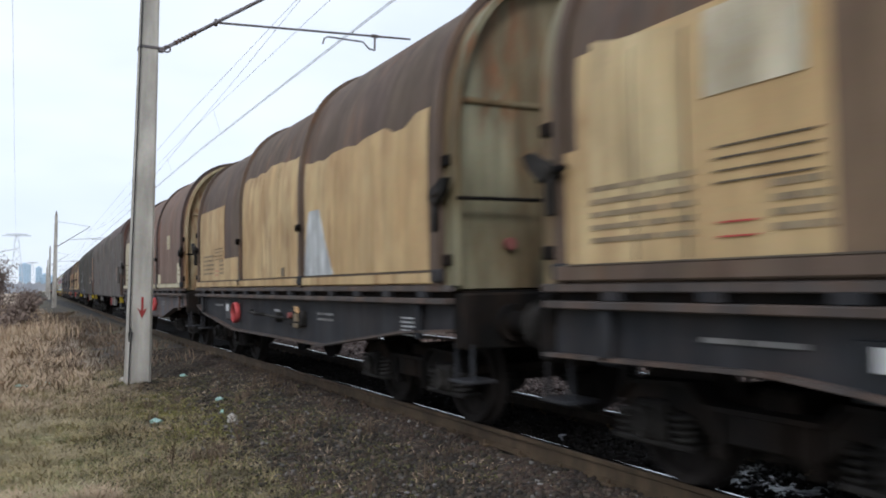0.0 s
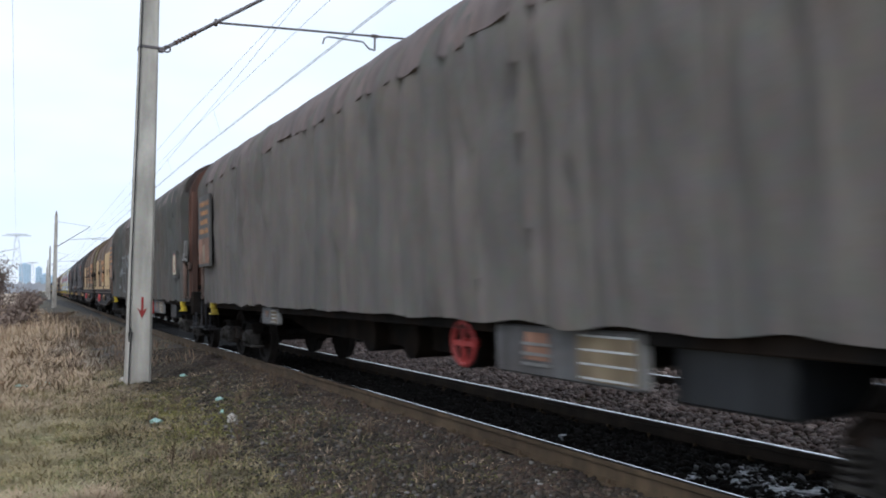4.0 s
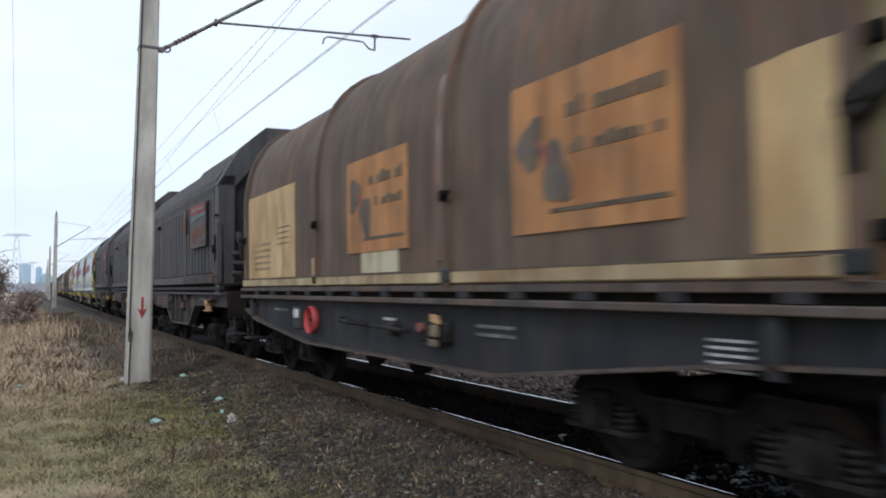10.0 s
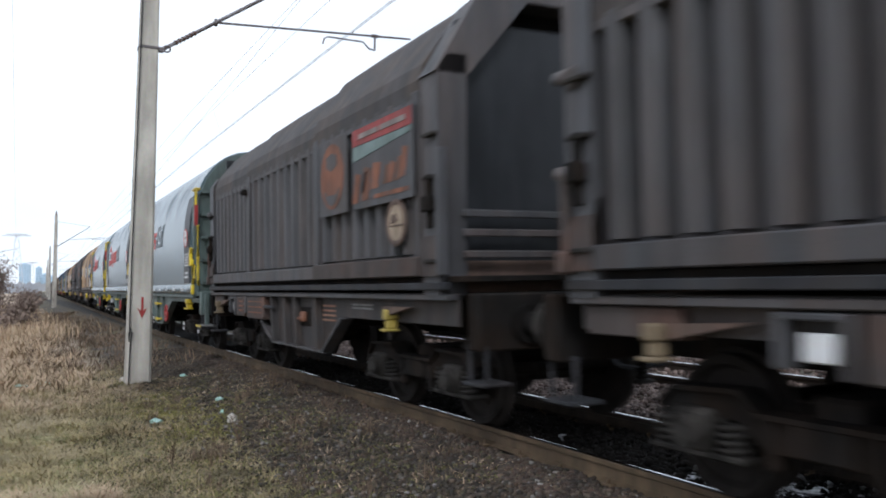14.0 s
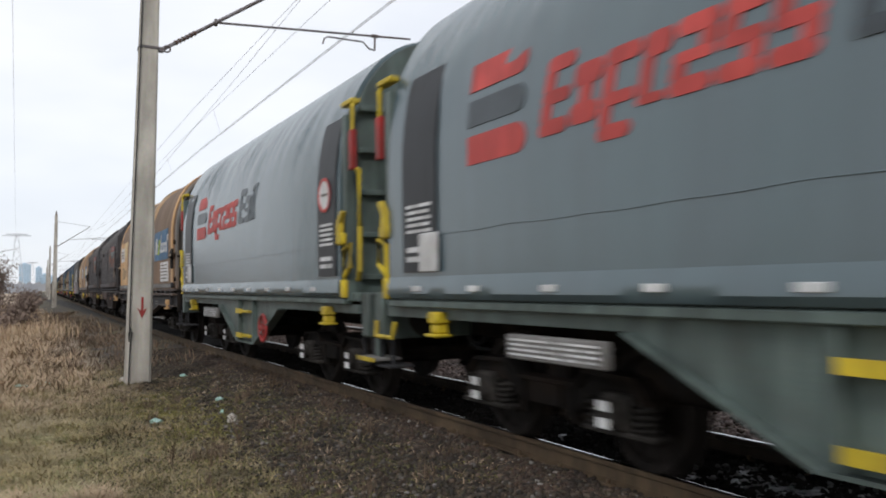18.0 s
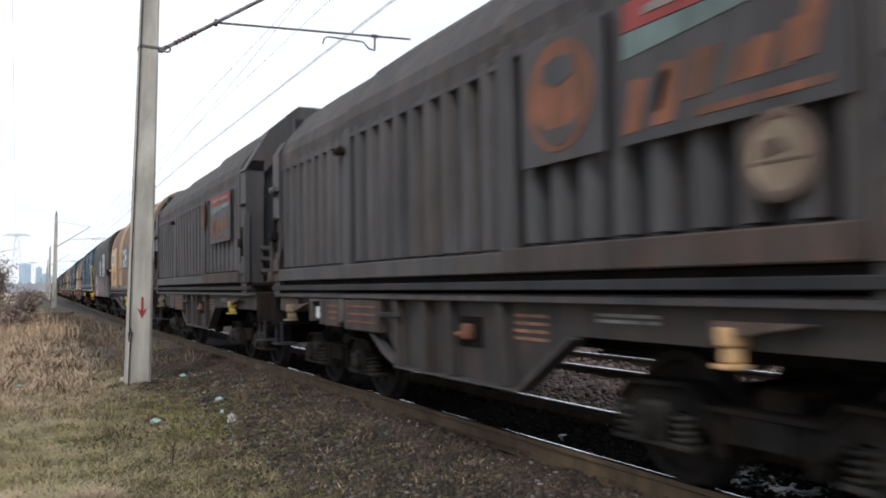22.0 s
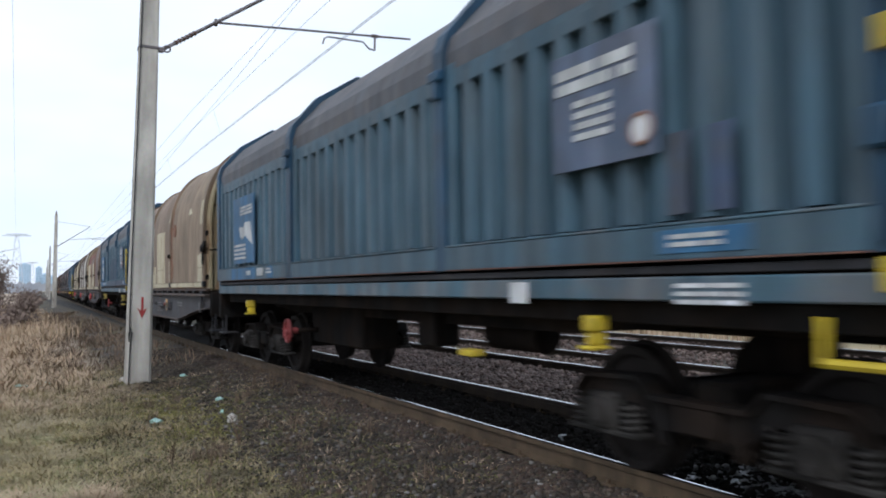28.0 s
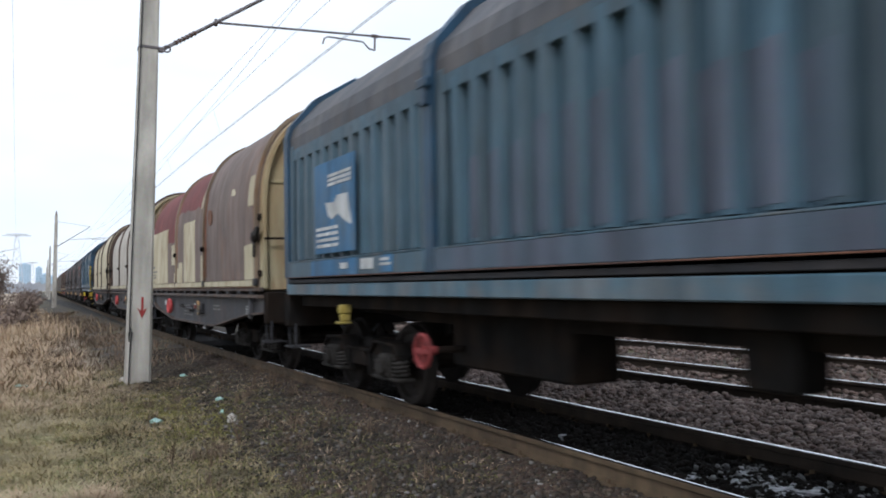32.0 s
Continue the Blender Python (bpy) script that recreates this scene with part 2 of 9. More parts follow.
    "redmark": mat("worn_red_stripe", (0.33, 0.062, 0.062), (0.24, 0.056, 0.056), 2.0, 0.7, dirt=(0.14, 0.07, 0.065), amount=0.5),
    # rust and dust, paled further so the colour carries the lit edges
    "flange": mat("dusty_rust_lit_flange", (0.092, 0.076, 0.068), (0.062, 0.054, 0.052), 2.0, 0.7, dirt=(0.13, 0.078, 0.052), amount=0.55, dscale=3.0),
    "wornpale": mat("worn_pale_strip", (0.43, 0.33, 0.22), (0.26, 0.185, 0.125), 2.5, 0.75, dirt=(0.16, 0.105, 0.075), amount=0.6),
    "sillworn": mat("grimy_sill_with_rust", (0.064, 0.052, 0.048), (0.050, 0.041, 0.039), 1.5, 0.75, dirt=(0.15, 0.066, 0.040), amount=0.45, dscale=1.6, spots=0.56),
    "orangemark": mat("worn_rust_orange_print", (0.22, 0.090, 0.054), (0.15, 0.068, 0.046), 2.5, 0.75, dirt=(0.10, 0.065, 0.05), amount=0.45),
    "cardpale": mat("grimy_cream_card", (0.34, 0.27, 0.20), (0.27, 0.21, 0.155), 3.0, 0.8, dirt=(0.16, 0.115, 0.085), amount=0.4),
    "inkfaint": mat("faint_washed_out_ink", (0.24, 0.18, 0.115), (0.32, 0.245, 0.15), 6.0, 0.75),
    "redstrip": mat("worn_red_edge_paint", (0.19, 0.055, 0.045), (0.15, 0.075, 0.055), 2.0, 0.75, dirt=(0.10, 0.065, 0.05), amount=0.6),
    "creamdirty": mat("stained_cream_sill_paint", (0.46, 0.375, 0.23), (0.38, 0.29, 0.165), 1.2, 0.7, dirt=(0.22, 0.15, 0.085), amount=0.6, dscale=2.2, rust=0.8, wear=0.4),
    "railhead": mat("polished_rail_head", (0.80, 0.80, 0.82), (0.70, 0.70, 0.72), 6.0, 0.14, 1.0, bump=0.02, fine=0.05),
    "concrete": mat("weathered_concrete", (0.46, 0.435, 0.39), (0.38, 0.355, 0.315), 1.6, 0.85, dirt=(0.20, 0.175, 0.15), amount=0.5, stretch=(1, 1, 0.3), bscale=45, bump=0.25),
    "sleeper": mat("dirty_sleeper_concrete", (0.19, 0.155, 0.12), (0.13, 0.105, 0.085), 3.0, 0.9, dirt=(0.07, 0.05, 0.04), amount=0.6),
    "galv": mat("dull_galvanised_steel", (0.20, 0.19, 0.20), (0.14, 0.125, 0.13), 5.0, 0.55, 0.5, dirt=(0.13, 0.075, 0.05), amount=0.4),
    "insulator": mat("brown_porcelain", (0.10, 0.05, 0.04), None, 4.0, 0.25, bump=0.0),
    # near-black stone colour that stands for the shade under the train
    "undershade": mat("undershade_black_ballast", (0.011, 0.010, 0.009), (0.020, 0.017, 0.015), 9.0, 0.8, spec=0.05),
    "wire": mat("dark_wire", (0.20, 0.18, 0.185), None, 4.0, 0.6, bump=0.0),
    "litter": mat("pale_green_plastic", (0.42, 0.62, 0.56), (0.32, 0.52, 0.47), 6.0, 0.4),
    # lattice steel and far trees are paled to carry the haze in their colour
    "tower": mat("haze_tinted_lattice_steel", (0.72, 0.75, 0.80), None, 3.0, 0.9, bump=0.0),
    "farwood": mat("haze_tinted_far_trees", (0.40, 0.41, 0.44), (0.34, 0.35, 0.38), 0.05, 0.95, bump=0.0, wear=0.0),
    # pale blue here is distance haze mixed into the wall and window colours
    "haze": mat("haze_tinted_concrete", (0.44, 0.57, 0.69), (0.41, 0.53, 0.65), 0.02, 0.9, bump=0.0, fine=0.05),
    "hazewin": mat("haze_tinted_window", (0.37, 0.49, 0.61), None, 0.1, 0.6, bump=0.0),
    "twig": mat("bare_reddish_twigs", (0.17, 0.115, 0.10), (0.125, 0.09, 0.08), 1.0, 0.9, bump=0.0),
    "beigelight": mat("pale_yellow_beige_patch", (0.62, 0.50, 0.30), (0.54, 0.42, 0.23), 1.2, 0.7, dirt=(0.40, 0.26, 0.12), amount=0.5, stretch=STREAK),
    "redsmear": mat("thin_red_spray_on_brown", (0.275, 0.120, 0.085), (0.235, 0.15, 0.098), 3.0, 0.75, dirt=(0.20, 0.13, 0.085), amount=0.7, spots=0.48),
    "darkplate": mat("sooty_grey_plate", (0.11, 0.105, 0.10), (0.075, 0.07, 0.066), 2.0, 0.7),
    "framemid": mat("dull_grey_frame_paint", (0.056, 0.058, 0.065), (0.041, 0.042, 0.048), 1.0, 0.65, dirt=(0.075, 0.056, 0.046), amount=0.35, rust=0.2),
    "rackgrey": mat("dirty_grey_steel_plate", (0.115, 0.115, 0.12), (0.082, 0.080, 0.080), 2.0, 0.7, dirt=(0.065, 0.05, 0.042), amount=0.5),
    "cardtan": mat("yellowed_paper", (0.20, 0.155, 0.10), (0.15, 0.115, 0.075), 3.0, 0.8),
    "framegrey": mat("blue_grey_frame_paint", (0.078, 0.080, 0.090), (0.055, 0.055, 0.062), 1.0, 0.65, dirt=(0.105, 0.060, 0.040), amount=0.6, rust=0.6),
    "redbrown": mat("red_brown_hood_paint", (0.205, 0.132, 0.100), (0.160, 0.098, 0.074), 0.8, 0.7, dirt=(0.14, 0.105, 0.072), stretch=STREAK, amount=0.5, rust=0.7),
    "ribdark": mat("dark_rib_steel", (0.070, 0.046, 0.040), (0.048, 0.036, 0.034), 1.5, 0.7, dirt=(0.10, 0.058, 0.04), amount=0.5),
    "chalkbeige": mat("chalky_beige_patch", (0.56, 0.50, 0.38), (0.48, 0.42, 0.30), 2.0, 0.8, dirt=(0.42, 0.33, 0.2), amount=0.5),
    "darkbeam": mat("grimy_dark_beam", (0.046, 0.042, 0.042), (0.031, 0.028, 0.028), 1.0, 0.7, dirt=(0.07, 0.048, 0.038), amount=0.5),
    "wheelred": mat("dull_red_wheel", (0.26, 0.045, 0.045), (0.19, 0.036, 0.036), 3.0, 0.7, dirt=(0.08, 0.03, 0.03), amount=0.5),
    "chalkgrey": mat("worn_grey_spray", (0.24, 0.235, 0.225), (0.16, 0.14, 0.135), 2.5, 0.8, dirt=(0.20, 0.08, 0.075), amount=0.6),
    "signpale": mat("grimy_pinkish_sign", (0.25, 0.215, 0.20), (0.19, 0.165, 0.155), 4.0, 0.8),
    "wornpink": mat("worn_pinkish_strip", (0.30, 0.21, 0.18), (0.18, 0.115, 0.09), 2.5, 0.75, dirt=(0.14, 0.092, 0.07), amount=0.8, spots=0.46, rust=0.6),
    "inkblue": mat("faded_bluish_ink", (0.105, 0.095, 0.088), (0.16, 0.12, 0.085), 5.0, 0.75),
    "bluefaded": mat("worn_blue_paint", (0.055, 0.085, 0.17), (0.07, 0.085, 0.11), 3.0, 0.8, dirt=(0.09, 0.085, 0.08), amount=0.7),
    "inkbrown": mat("brown_panel_joint", (0.30, 0.20, 0.095), None, 3.0, 0.75),
    "stalk": mat("dry_brown_stalks", (0.13, 0.088, 0.055), (0.085, 0.060, 0.040), 1.0, 0.9, bump=0.0),
    "evergreen": mat("dark_bush_leaves", (0.165, 0.125, 0.100), (0.21, 0.155, 0.125), 0.6, 0.9, bump=0.0),
}


# ---- mesh helpers ----
class Shape:
    """Collects verts and faces of one mesh."""

    def __init__(self):
        self.v, self.f = [], []

    def add(self, verts, faces):
        k = len(self.v)
        self.v += [tuple(p) for p in verts]
        self.f += [tuple(k + i for i in q) for q in faces]
        return self

    def box(self, x0, x1, y0, y1, z0, z1, c=0.0):
        """A box, with chamfered edges when c > 0."""
        if c <= 0:
            v = [(x, y, z) for x in (x0, x1) for y in (y0, y1) for z in (z0, z1)]
            return self.add(v, [(0, 1, 3, 2), (4, 6, 7, 5), (0, 4, 5, 1), (2, 3, 7, 6), (0, 2, 6, 4), (1, 5, 7, 3)])
        c = min(c, (x1 - x0) * 0.45, (y1 - y0) * 0.45, (z1 - z0) * 0.45)
        v = []
        for x, sx in ((x0, 1), (x1, -1)):
            for y, sy in ((y0, 1), (y1, -1)):
                for z, sz in ((z0, 1), (z1, -1)):
                    v += [(x, y + sy * c, z + sz * c), (x + sx * c, y, z + sz * c), (x + sx * c, y + sy * c, z)]
        i = lambda a, b, d, k: (a * 4 + b * 2 + d) * 3 + k
        f = []
        for a in (0, 1):
            f.append((i(a, 0, 0, 0), i(a, 0, 1, 0), i(a, 1, 1, 0), i(a, 1, 0, 0)))
            f.append((i(0, a, 0, 1), i(0, a, 1, 1), i(1, a, 1, 1), i(1, a, 0, 1)))
            f.append((i(0, 0, a, 2), i(0, 1, a, 2), i(1, 1, a, 2), i(1, 0, a, 2)))
            for b in (0, 1):
                f.append((i(a, b, 0, 0), i(a, b, 1, 0), i(a, b, 1, 1), i(a, b, 0, 1)))
                f.append((i(a, 0, b, 0), i(a, 1, b, 0), i(a, 1, b, 2), i(a, 0, b, 2)))
                f.append((i(0, a, b, 1), i(1, a, b, 1), i(1, a, b, 2), i(0, a, b, 2)))
                for d in (0, 1):
                    f.append((i(a, b, d, 0), i(a, b, d, 1), i(a, b, d, 2)))
        return self.add(v, f)

    def prism(self, poly, axis, a0, a1):
        """A polygon of two coordinates drawn out along the axis 'x', 'y' or 'z'."""
        n = len(poly)
        put = {"x": lambda p, a: (a, p[0], p[1]), "y": lambda p, a: (p[0], a, p[1]), "z": lambda p, a: (p[0], p[1], a)}[axis]
        v = [put(p, a0) for p in poly] + [put(p, a1) for p in poly]
        f = [tuple(range(n)), tuple(range(2 * n - 1, n - 1, -1))]
        f += [(i, (i + 1) % n, n + (i + 1) % n, n + i) for i in range(n)]
        return self.add(v, f)

    def cyl(self, p0, p1, r0, r1=None, n=12):
        p0, p1 = Vector(p0), Vector(p1)
        r1 = r0 if r1 is None else r1
        q = (p1 - p0).to_track_quat("Z", "Y")
        v = [p + q @ Vector((r * math.cos(2 * math.pi * k / n), r * math.sin(2 * math.pi * k / n), 0)) for p, r in ((p0, r0), (p1, r1)) for k in range(n)]
        f = [tuple(range(n - 1, -1, -1)), tuple(range(n, 2 * n))]
        f += [(i, (i + 1) % n, n + (i + 1) % n, n + i) for i in range(n)]
        return self.add(v, f)

    def tube(self, pts, r, n=8):
        """A bent rod through the points."""
        pts = [Vector(p) for p in pts]
        v, f = [], []
        for k, p in enumerate(pts):
            d = (pts[min(k + 1, len(pts) - 1)] - pts[max(k - 1, 0)]).normalized()
            q = d.to_track_quat("Z", "Y")
            v += [p + q @ Vector((r * math.cos(2 * math.pi * a / n), r * math.sin(2 * math.pi * a / n), 0)) for a in range(n)]
        for k in range(len(pts) - 1):
            f += [(k * n + a, k * n + (a + 1) % n, (k + 1) * n + (a + 1) % n, (k + 1) * n + a) for a in range(n)]
        f += [tuple(range(n - 1, -1, -1)), tuple(range((len(pts) - 1) * n, len(pts) * n))]
        return self.add(v, f)

    def loft(self, rings, caps=True):
        """Closed rings of equal length, joined in turn."""
        n = len(rings[0])
        v = [p for ring in rings for p in ring]
        f = [(k * n + a, k * n + (a + 1) % n, (k + 1) * n + (a + 1) % n, (k + 1) * n + a) for k in range(len(rings) - 1) for a in range(n)]
        if caps:
            f += [tuple(range(n - 1, -1, -1)), tuple(range((len(rings) - 1) * n, len(rings) * n))]
        return self.add(v, f)

    def ring(self, c, axis_r, r, tube_r, n=24, m=8):
        """A torus about the x axis."""
        v, f = [], []
        for a in range(n):
            t = 2 * math.pi * a / n
            for b in range(m):
                u = 2 * math.pi * b / m
                rr = r + tube_r * math.cos(u)
                v.append((c[0] + axis_r * math.sin(u), c[1] + rr * math.cos(t), c[2] + rr * math.sin(t)))
        for a in range(n):
            for b in range(m):
                f.append((a * m + b, ((a + 1) % n) * m + b, ((a + 1) % n) * m + (b + 1) % m, a * m + (b + 1) % m))
        return self.add(v, f)


def mesh_of(name, shape, material, smooth=True):
    me = bpy.data.meshes.new(name)
    me.from_pydata(shape.v, [], shape.f)
    bm = bmesh.new()
    bm.from_mesh(me)
    bmesh.ops.recalc_face_normals(bm, faces=bm.faces)
    bm.to_mesh(me)
    bm.free()
    me.materials.append(material)
    if smooth:
        me.polygons.foreach_set("use_smooth", [True] * len(me.polygons))
        me.set_sharp_from_angle(angle=radians(38))
    return me


CACHE = {}


def part(name, shape, material, parent, label="", at=None, key=None, smooth=True):
    """Links a shape as one mesh under its thing. With a key, alike parts share one mesh."""
    if key is not None and key in CACHE:
        me = CACHE[key]
    else:
        me = mesh_of(name, shape() if callable(shape) else shape, material, smooth)
        if key is not None:
            CACHE[key] = me
    ob = new(name, me)
    ob.parent = parent
    if at is not None:
        ob.matrix_basis = at if isinstance(at, Matrix) else Matrix.Translation(at)
    return tagged(ob, label)


def thing(name, label, category, at=None, group="", kind=""):
    ob = new(name)
    ob.empty_display_size = 0.3
    if at is not None:
        ob.matrix_basis = at
    return tagged(ob, label, category, group, kind)


def single(name, shape, material, label, category, at=None, group="", kind="", smooth=True):
    ob = new(name, mesh_of(name, shape, material, smooth))
    if at is not None:
        ob.matrix_basis = at
    return tagged(ob, label, category, group, kind)


# ---- running gear, shared by all wagons ----
WHEELS = []        # (wheelset, wagon, y) for the turning wheels
WAGONS = []        # (wagon, place along the train)
TAIL = 330.0       # wagons beyond this place stay far off and need no small parts


def wheelset_shape():
    s = Shape()
    s.cyl((-1.0, 0, 0), (1.0, 0, 0), 0.075, n=10)
    for k in (-1, 1):
        prof = ((0.68, 0.09), (0.70, 0.30), (0.675, 0.40), (0.675, 0.49), (0.705, 0.49), (0.715, 0.46), (0.81, 0.452), (0.81, 0.39), (0.765, 0.36), (0.75, 0.16), (0.80, 0.09))
        n = 28
        rings = [[(k * x, r * math.cos(2 * math.pi * a / n), r * math.sin(2 * math.pi * a / n)) for a in range(n)] for x, r in prof]
        s.loft(rings)
        for a in range(6):
            t = a * math.pi / 3
            c = Vector((k * 0.762, 0.25 * math.cos(t), 0.25 * math.sin(t)))
            s.cyl(c - Vector((0.01, 0, 0)), c + Vector((0.012, 0, 0)), 0.022, n=6)
    return s


def side_frame_shape():
    """One side frame of a bogie, in the plane x = 0, middle at y = 0."""
    s = Shape()
    top = [(-1.22, 0.60), (-1.10, 0.72), (-0.55, 0.74), (-0.42, 0.62), (0.42, 0.62), (0.55, 0.74), (1.10, 0.72), (1.22, 0.60)]
    low = [(1.22, 0.52), (0.60, 0.55), (0.38, 0.40), (-0.38, 0.40), (-0.60, 0.55), (-1.22, 0.52)]
    s.prism(top + low, "x", -0.05, 0.05)
    s.prism([(y, z + 0.001) for y, z in top] + [(y, z - 0.03) for y, z in reversed(top)], "x", -0.10, 0.10)
    s.box(-0.09, 0.09, -0.20, 0.20, 0.40, 0.60, 0.02)
    for y in (-0.34, 0.34):
        s.box(-0.08, 0.02, y - 0.03, y + 0.03, 0.30, 0.62, 0.01)
    return s


def axle_box_shape():
    s = Shape()
    s.box(-0.14, 0.12, -0.15, 0.15, 0.33, 0.60, 0.03)
    s.cyl((-0.19, 0, 0.46), (-0.13, 0, 0.46), 0.105, n=14)
    for a in range(4):
        t = math.pi / 4 + a * math.pi / 2
        s.cyl((-0.205, 0.075 * math.cos(t), 0.46 + 0.075 * math.sin(t)), (-0.19, 0.075 * math.cos(t), 0.46 + 0.075 * math.sin(t)), 0.015, n=6)
    s.box(-0.12, 0.10, -0.38, 0.38, 0.30, 0.345, 0.012)
    return s


def spring_shape():
    s = Shape()
    pts = [(0.085 * math.cos(k * 0.6), 0.085 * math.sin(k * 0.6), 0.345 + 0.20 * k / 46) for k in range(47)]
    s.tube(pts, 0.017, 6)
    s.cyl((0, 0, 0.345), (0, 0, 0.53), 0.045, n=8)
    return s


def brake_shape():
    s = Shape()
    s.box(-0.95, 0.95, -0.05, 0.05, 0.36, 0.44, 0.015)
    for x in (-0.75, 0.75):
        s.prism([(-0.06, 0.28), (0.06, 0.24), (0.10, 0.62), (-0.02, 0.66)], "x", x - 0.05, x + 0.05)
    return s


def bogie(wagon, yc):
    fr = part("bogie_frame", lambda: Shape().box(-0.95, 0.95, -0.16, 0.16, 0.44, 0.74, 0.03).box(-0.9, 0.9, -1.2, -1.1, 0.50, 0.60, 0.02)
              .box(-0.9, 0.9, 1.1, 1.2, 0.50, 0.60, 0.02).cyl((0, 0, 0.72), (0, 0, 0.98), 0.2, n=14), M["bogie"], wagon, at=(0, yc, 0), key="bolster")
    for k in (-1, 1):
        turn = Matrix.Translation((k * 1.0, 0, 0)) @ (Matrix.Rotation(math.pi, 4, "Z") if k > 0 else Matrix())
        part("side_frame", side_frame_shape, M["bogie"], fr, at=turn, key="side_frame")
        for y in (-0.9, 0.9):
            spot = Matrix.Translation((k * 1.0, y, 0)) @ (Matrix.Rotation(math.pi, 4, "Z") if k > 0 else Matrix())
            part("axle_box", axle_box_shape, M["boxiron"], fr, at=spot, key="axle_box")
            if WAGONS[-1][1] > TAIL:
                continue
            for d in (-0.265, 0.265):
                part("spring", spring_shape, M["boxiron"], fr, at=(k * 1.03, y + d, 0), key="spring")
    for y in (-0.36, 0.36) if WAGONS[-1][1] < TAIL else ():
        part("brake_beam", brake_shape, M["bogie"], fr, at=(0, y, 0), key="brake_beam")
    for y in (-0.9, 0.9):
        ws = part("wheelset", wheelset_shape, M["tread"], wagon, at=(0, yc + y, 0.46), key="wheelset")
        WHEELS.append((ws, wagon, yc + y))


def buffers(wagon, y, way, z=1.03):
    """Two buffers, the hook and a brake hose at one end; way is -1 towards the front."""
    for x in (-0.875, 0.875):
        b = part("buffer", lambda: Shape().cyl((0, 0, 0), (0, 0.06, 0), 0.17, 0.17, 14).cyl((0, 0.05, 0), (0, 0.34, 0), 0.105, 0.095, 14), M["bogie"], wagon,
                 at=Matrix.Translation((x, y, z)) @ (Matrix.Rotation(math.pi, 4, "Z") if way < 0 else Matrix()), key="buffer")
        part("buffer_head", lambda: Shape().cyl((0, 0.33, 0), (0, 0.50, 0), 0.075, n=12).cyl((0, 0.49, 0), (0, 0.53, 0), 0.215, 0.225, 20), M["boxiron"], b, key="buffer_head")
    part("coupling_hook", lambda: Shape().box(-0.05, 0.05, 0.0, 0.42, -0.06, 0.06, 0.02).prism([(0.30, 0.02), (0.46, -0.02), (0.48, 0.14), (0.42, 0.20), (0.38, 0.12)], "x", -0.04, 0.04)
         .tube([(-0.10, 0.36, 0), (-0.12, 0.60, -0.05), (0.12, 0.60, -0.05), (0.10, 0.36, 0)], 0.025, 6), M["bogie"], wagon,
         at=Matrix.Translation((0, y, z)) @ (Matrix.Rotation(math.pi, 4, "Z") if way < 0 else Matrix()), key="hook")
    part("brake_hose", lambda: Shape().tube([(0.3, 0.0, -0.08), (0.3, 0.18, -0.10), (0.28, 0.30, -0.22), (0.2, 0.42, -0.38), (0.08, 0.5, -0.40)], 0.024, 7), M["plate"], wagon,
         at=Matrix.Translation((0, y, z)) @ (Matrix.Rotation(math.pi, 4, "Z") if way < 0 else Matrix()), key="hose")


def handwheel(wagon, y, z, x=-1.47, r=0.24, material="red"):
    w = part("handwheel", lambda: Shape().ring((0, 0, 0), 0.022, r, 0.022, 26, 8), M[material], wagon, "red painted brake handwheel", at=(x, y, z), key=("hw", r, material))
    part("spoke", lambda: Shape().box(-0.012, 0.012, -r, r, -0.02, 0.02).box(-0.012, 0.012, -0.02, 0.02, -r, r).cyl((-0.02, 0, 0), (0.14, 0, 0), 0.045, n=10), M[material], w, key=("hws", r, material))


def ring_mark(wagon, y, z, material="red", x=-1.425, r=0.172):
    if material == "red":
        material = "ringred"
    part("handwheel", lambda: Shape().ring((0, 0, 0), 0.045, r, 0.012, 28, 8), M[material], wagon, "brightly painted brake handwheel", at=(x, y, z), key=("rm", r, material))
    part("wheel_hub", lambda: Shape().box(0.02, 0.04, -r, r, -0.009, 0.009).box(0.02, 0.04, -0.009, 0.009, -r, r).cyl((0.0, 0, 0), (0.1, 0, 0), 0.025, n=8), M["bogie"], wagon, at=(x, y, z), key=("rmh", r))


def jack_mark(wagon, y, z=0.98, x=-1.36, material="yellow", size=0.075):
    part("jacking_bracket", lambda: Shape().box(-0.09, 0.06, -size, size, 0.0, 0.11, 0.015).box(-0.07, 0.05, -size * 0.7, size * 0.7, -0.09, 0.0, 0.012)
         .box(-0.11, 0.06, -size * 1.3, size * 1.3, -0.12, -0.09, 0.01), M[material], wagon, "yellow painted jacking bracket" if material == "yellow" else "", at=(x, y, z), key=("jack", size, material))


def bars(wagon, y0, y1, z0, z1, rows, material, x, name="lettering", seed=1, fill=0.55, ragged=True):
    """Unreadable lines of writing: plain bars on the side."""
    if WAGONS[-1][1] > TAIL:
        return
    rnd = random.Random(seed)
    h = (z1 - z0) / rows
    for k in range(rows):
        z = z1 - (k + 0.5) * h
        y = y1
        while y > y0 + 0.03:
            w = rnd.uniform(0.35, 0.75) * (y1 - y0)
            e = max(y0, y - w)
            if ragged and y0 == e and k % 2 and rnd.random() < 0.7:
                e += 0.2 * (y1 - y0)
            if y - e > 0.02:
                part(name, Shape().box(x - 0.004, x + 0.003, e, y, z - h * fill / 2, z + h * fill / 2), M[material], wagon, smooth=False)
            y = e - 0.05 * (y1 - y0)


def plate(wagon, y0, y1, z0, z1, material, x, name="sign_panel", label="", t=0.02, c=0.004):
    return part(name, Shape().box(x - t / 2, x + t / 2, y0, y1, z0, z1, c), M[material], wagon, label)


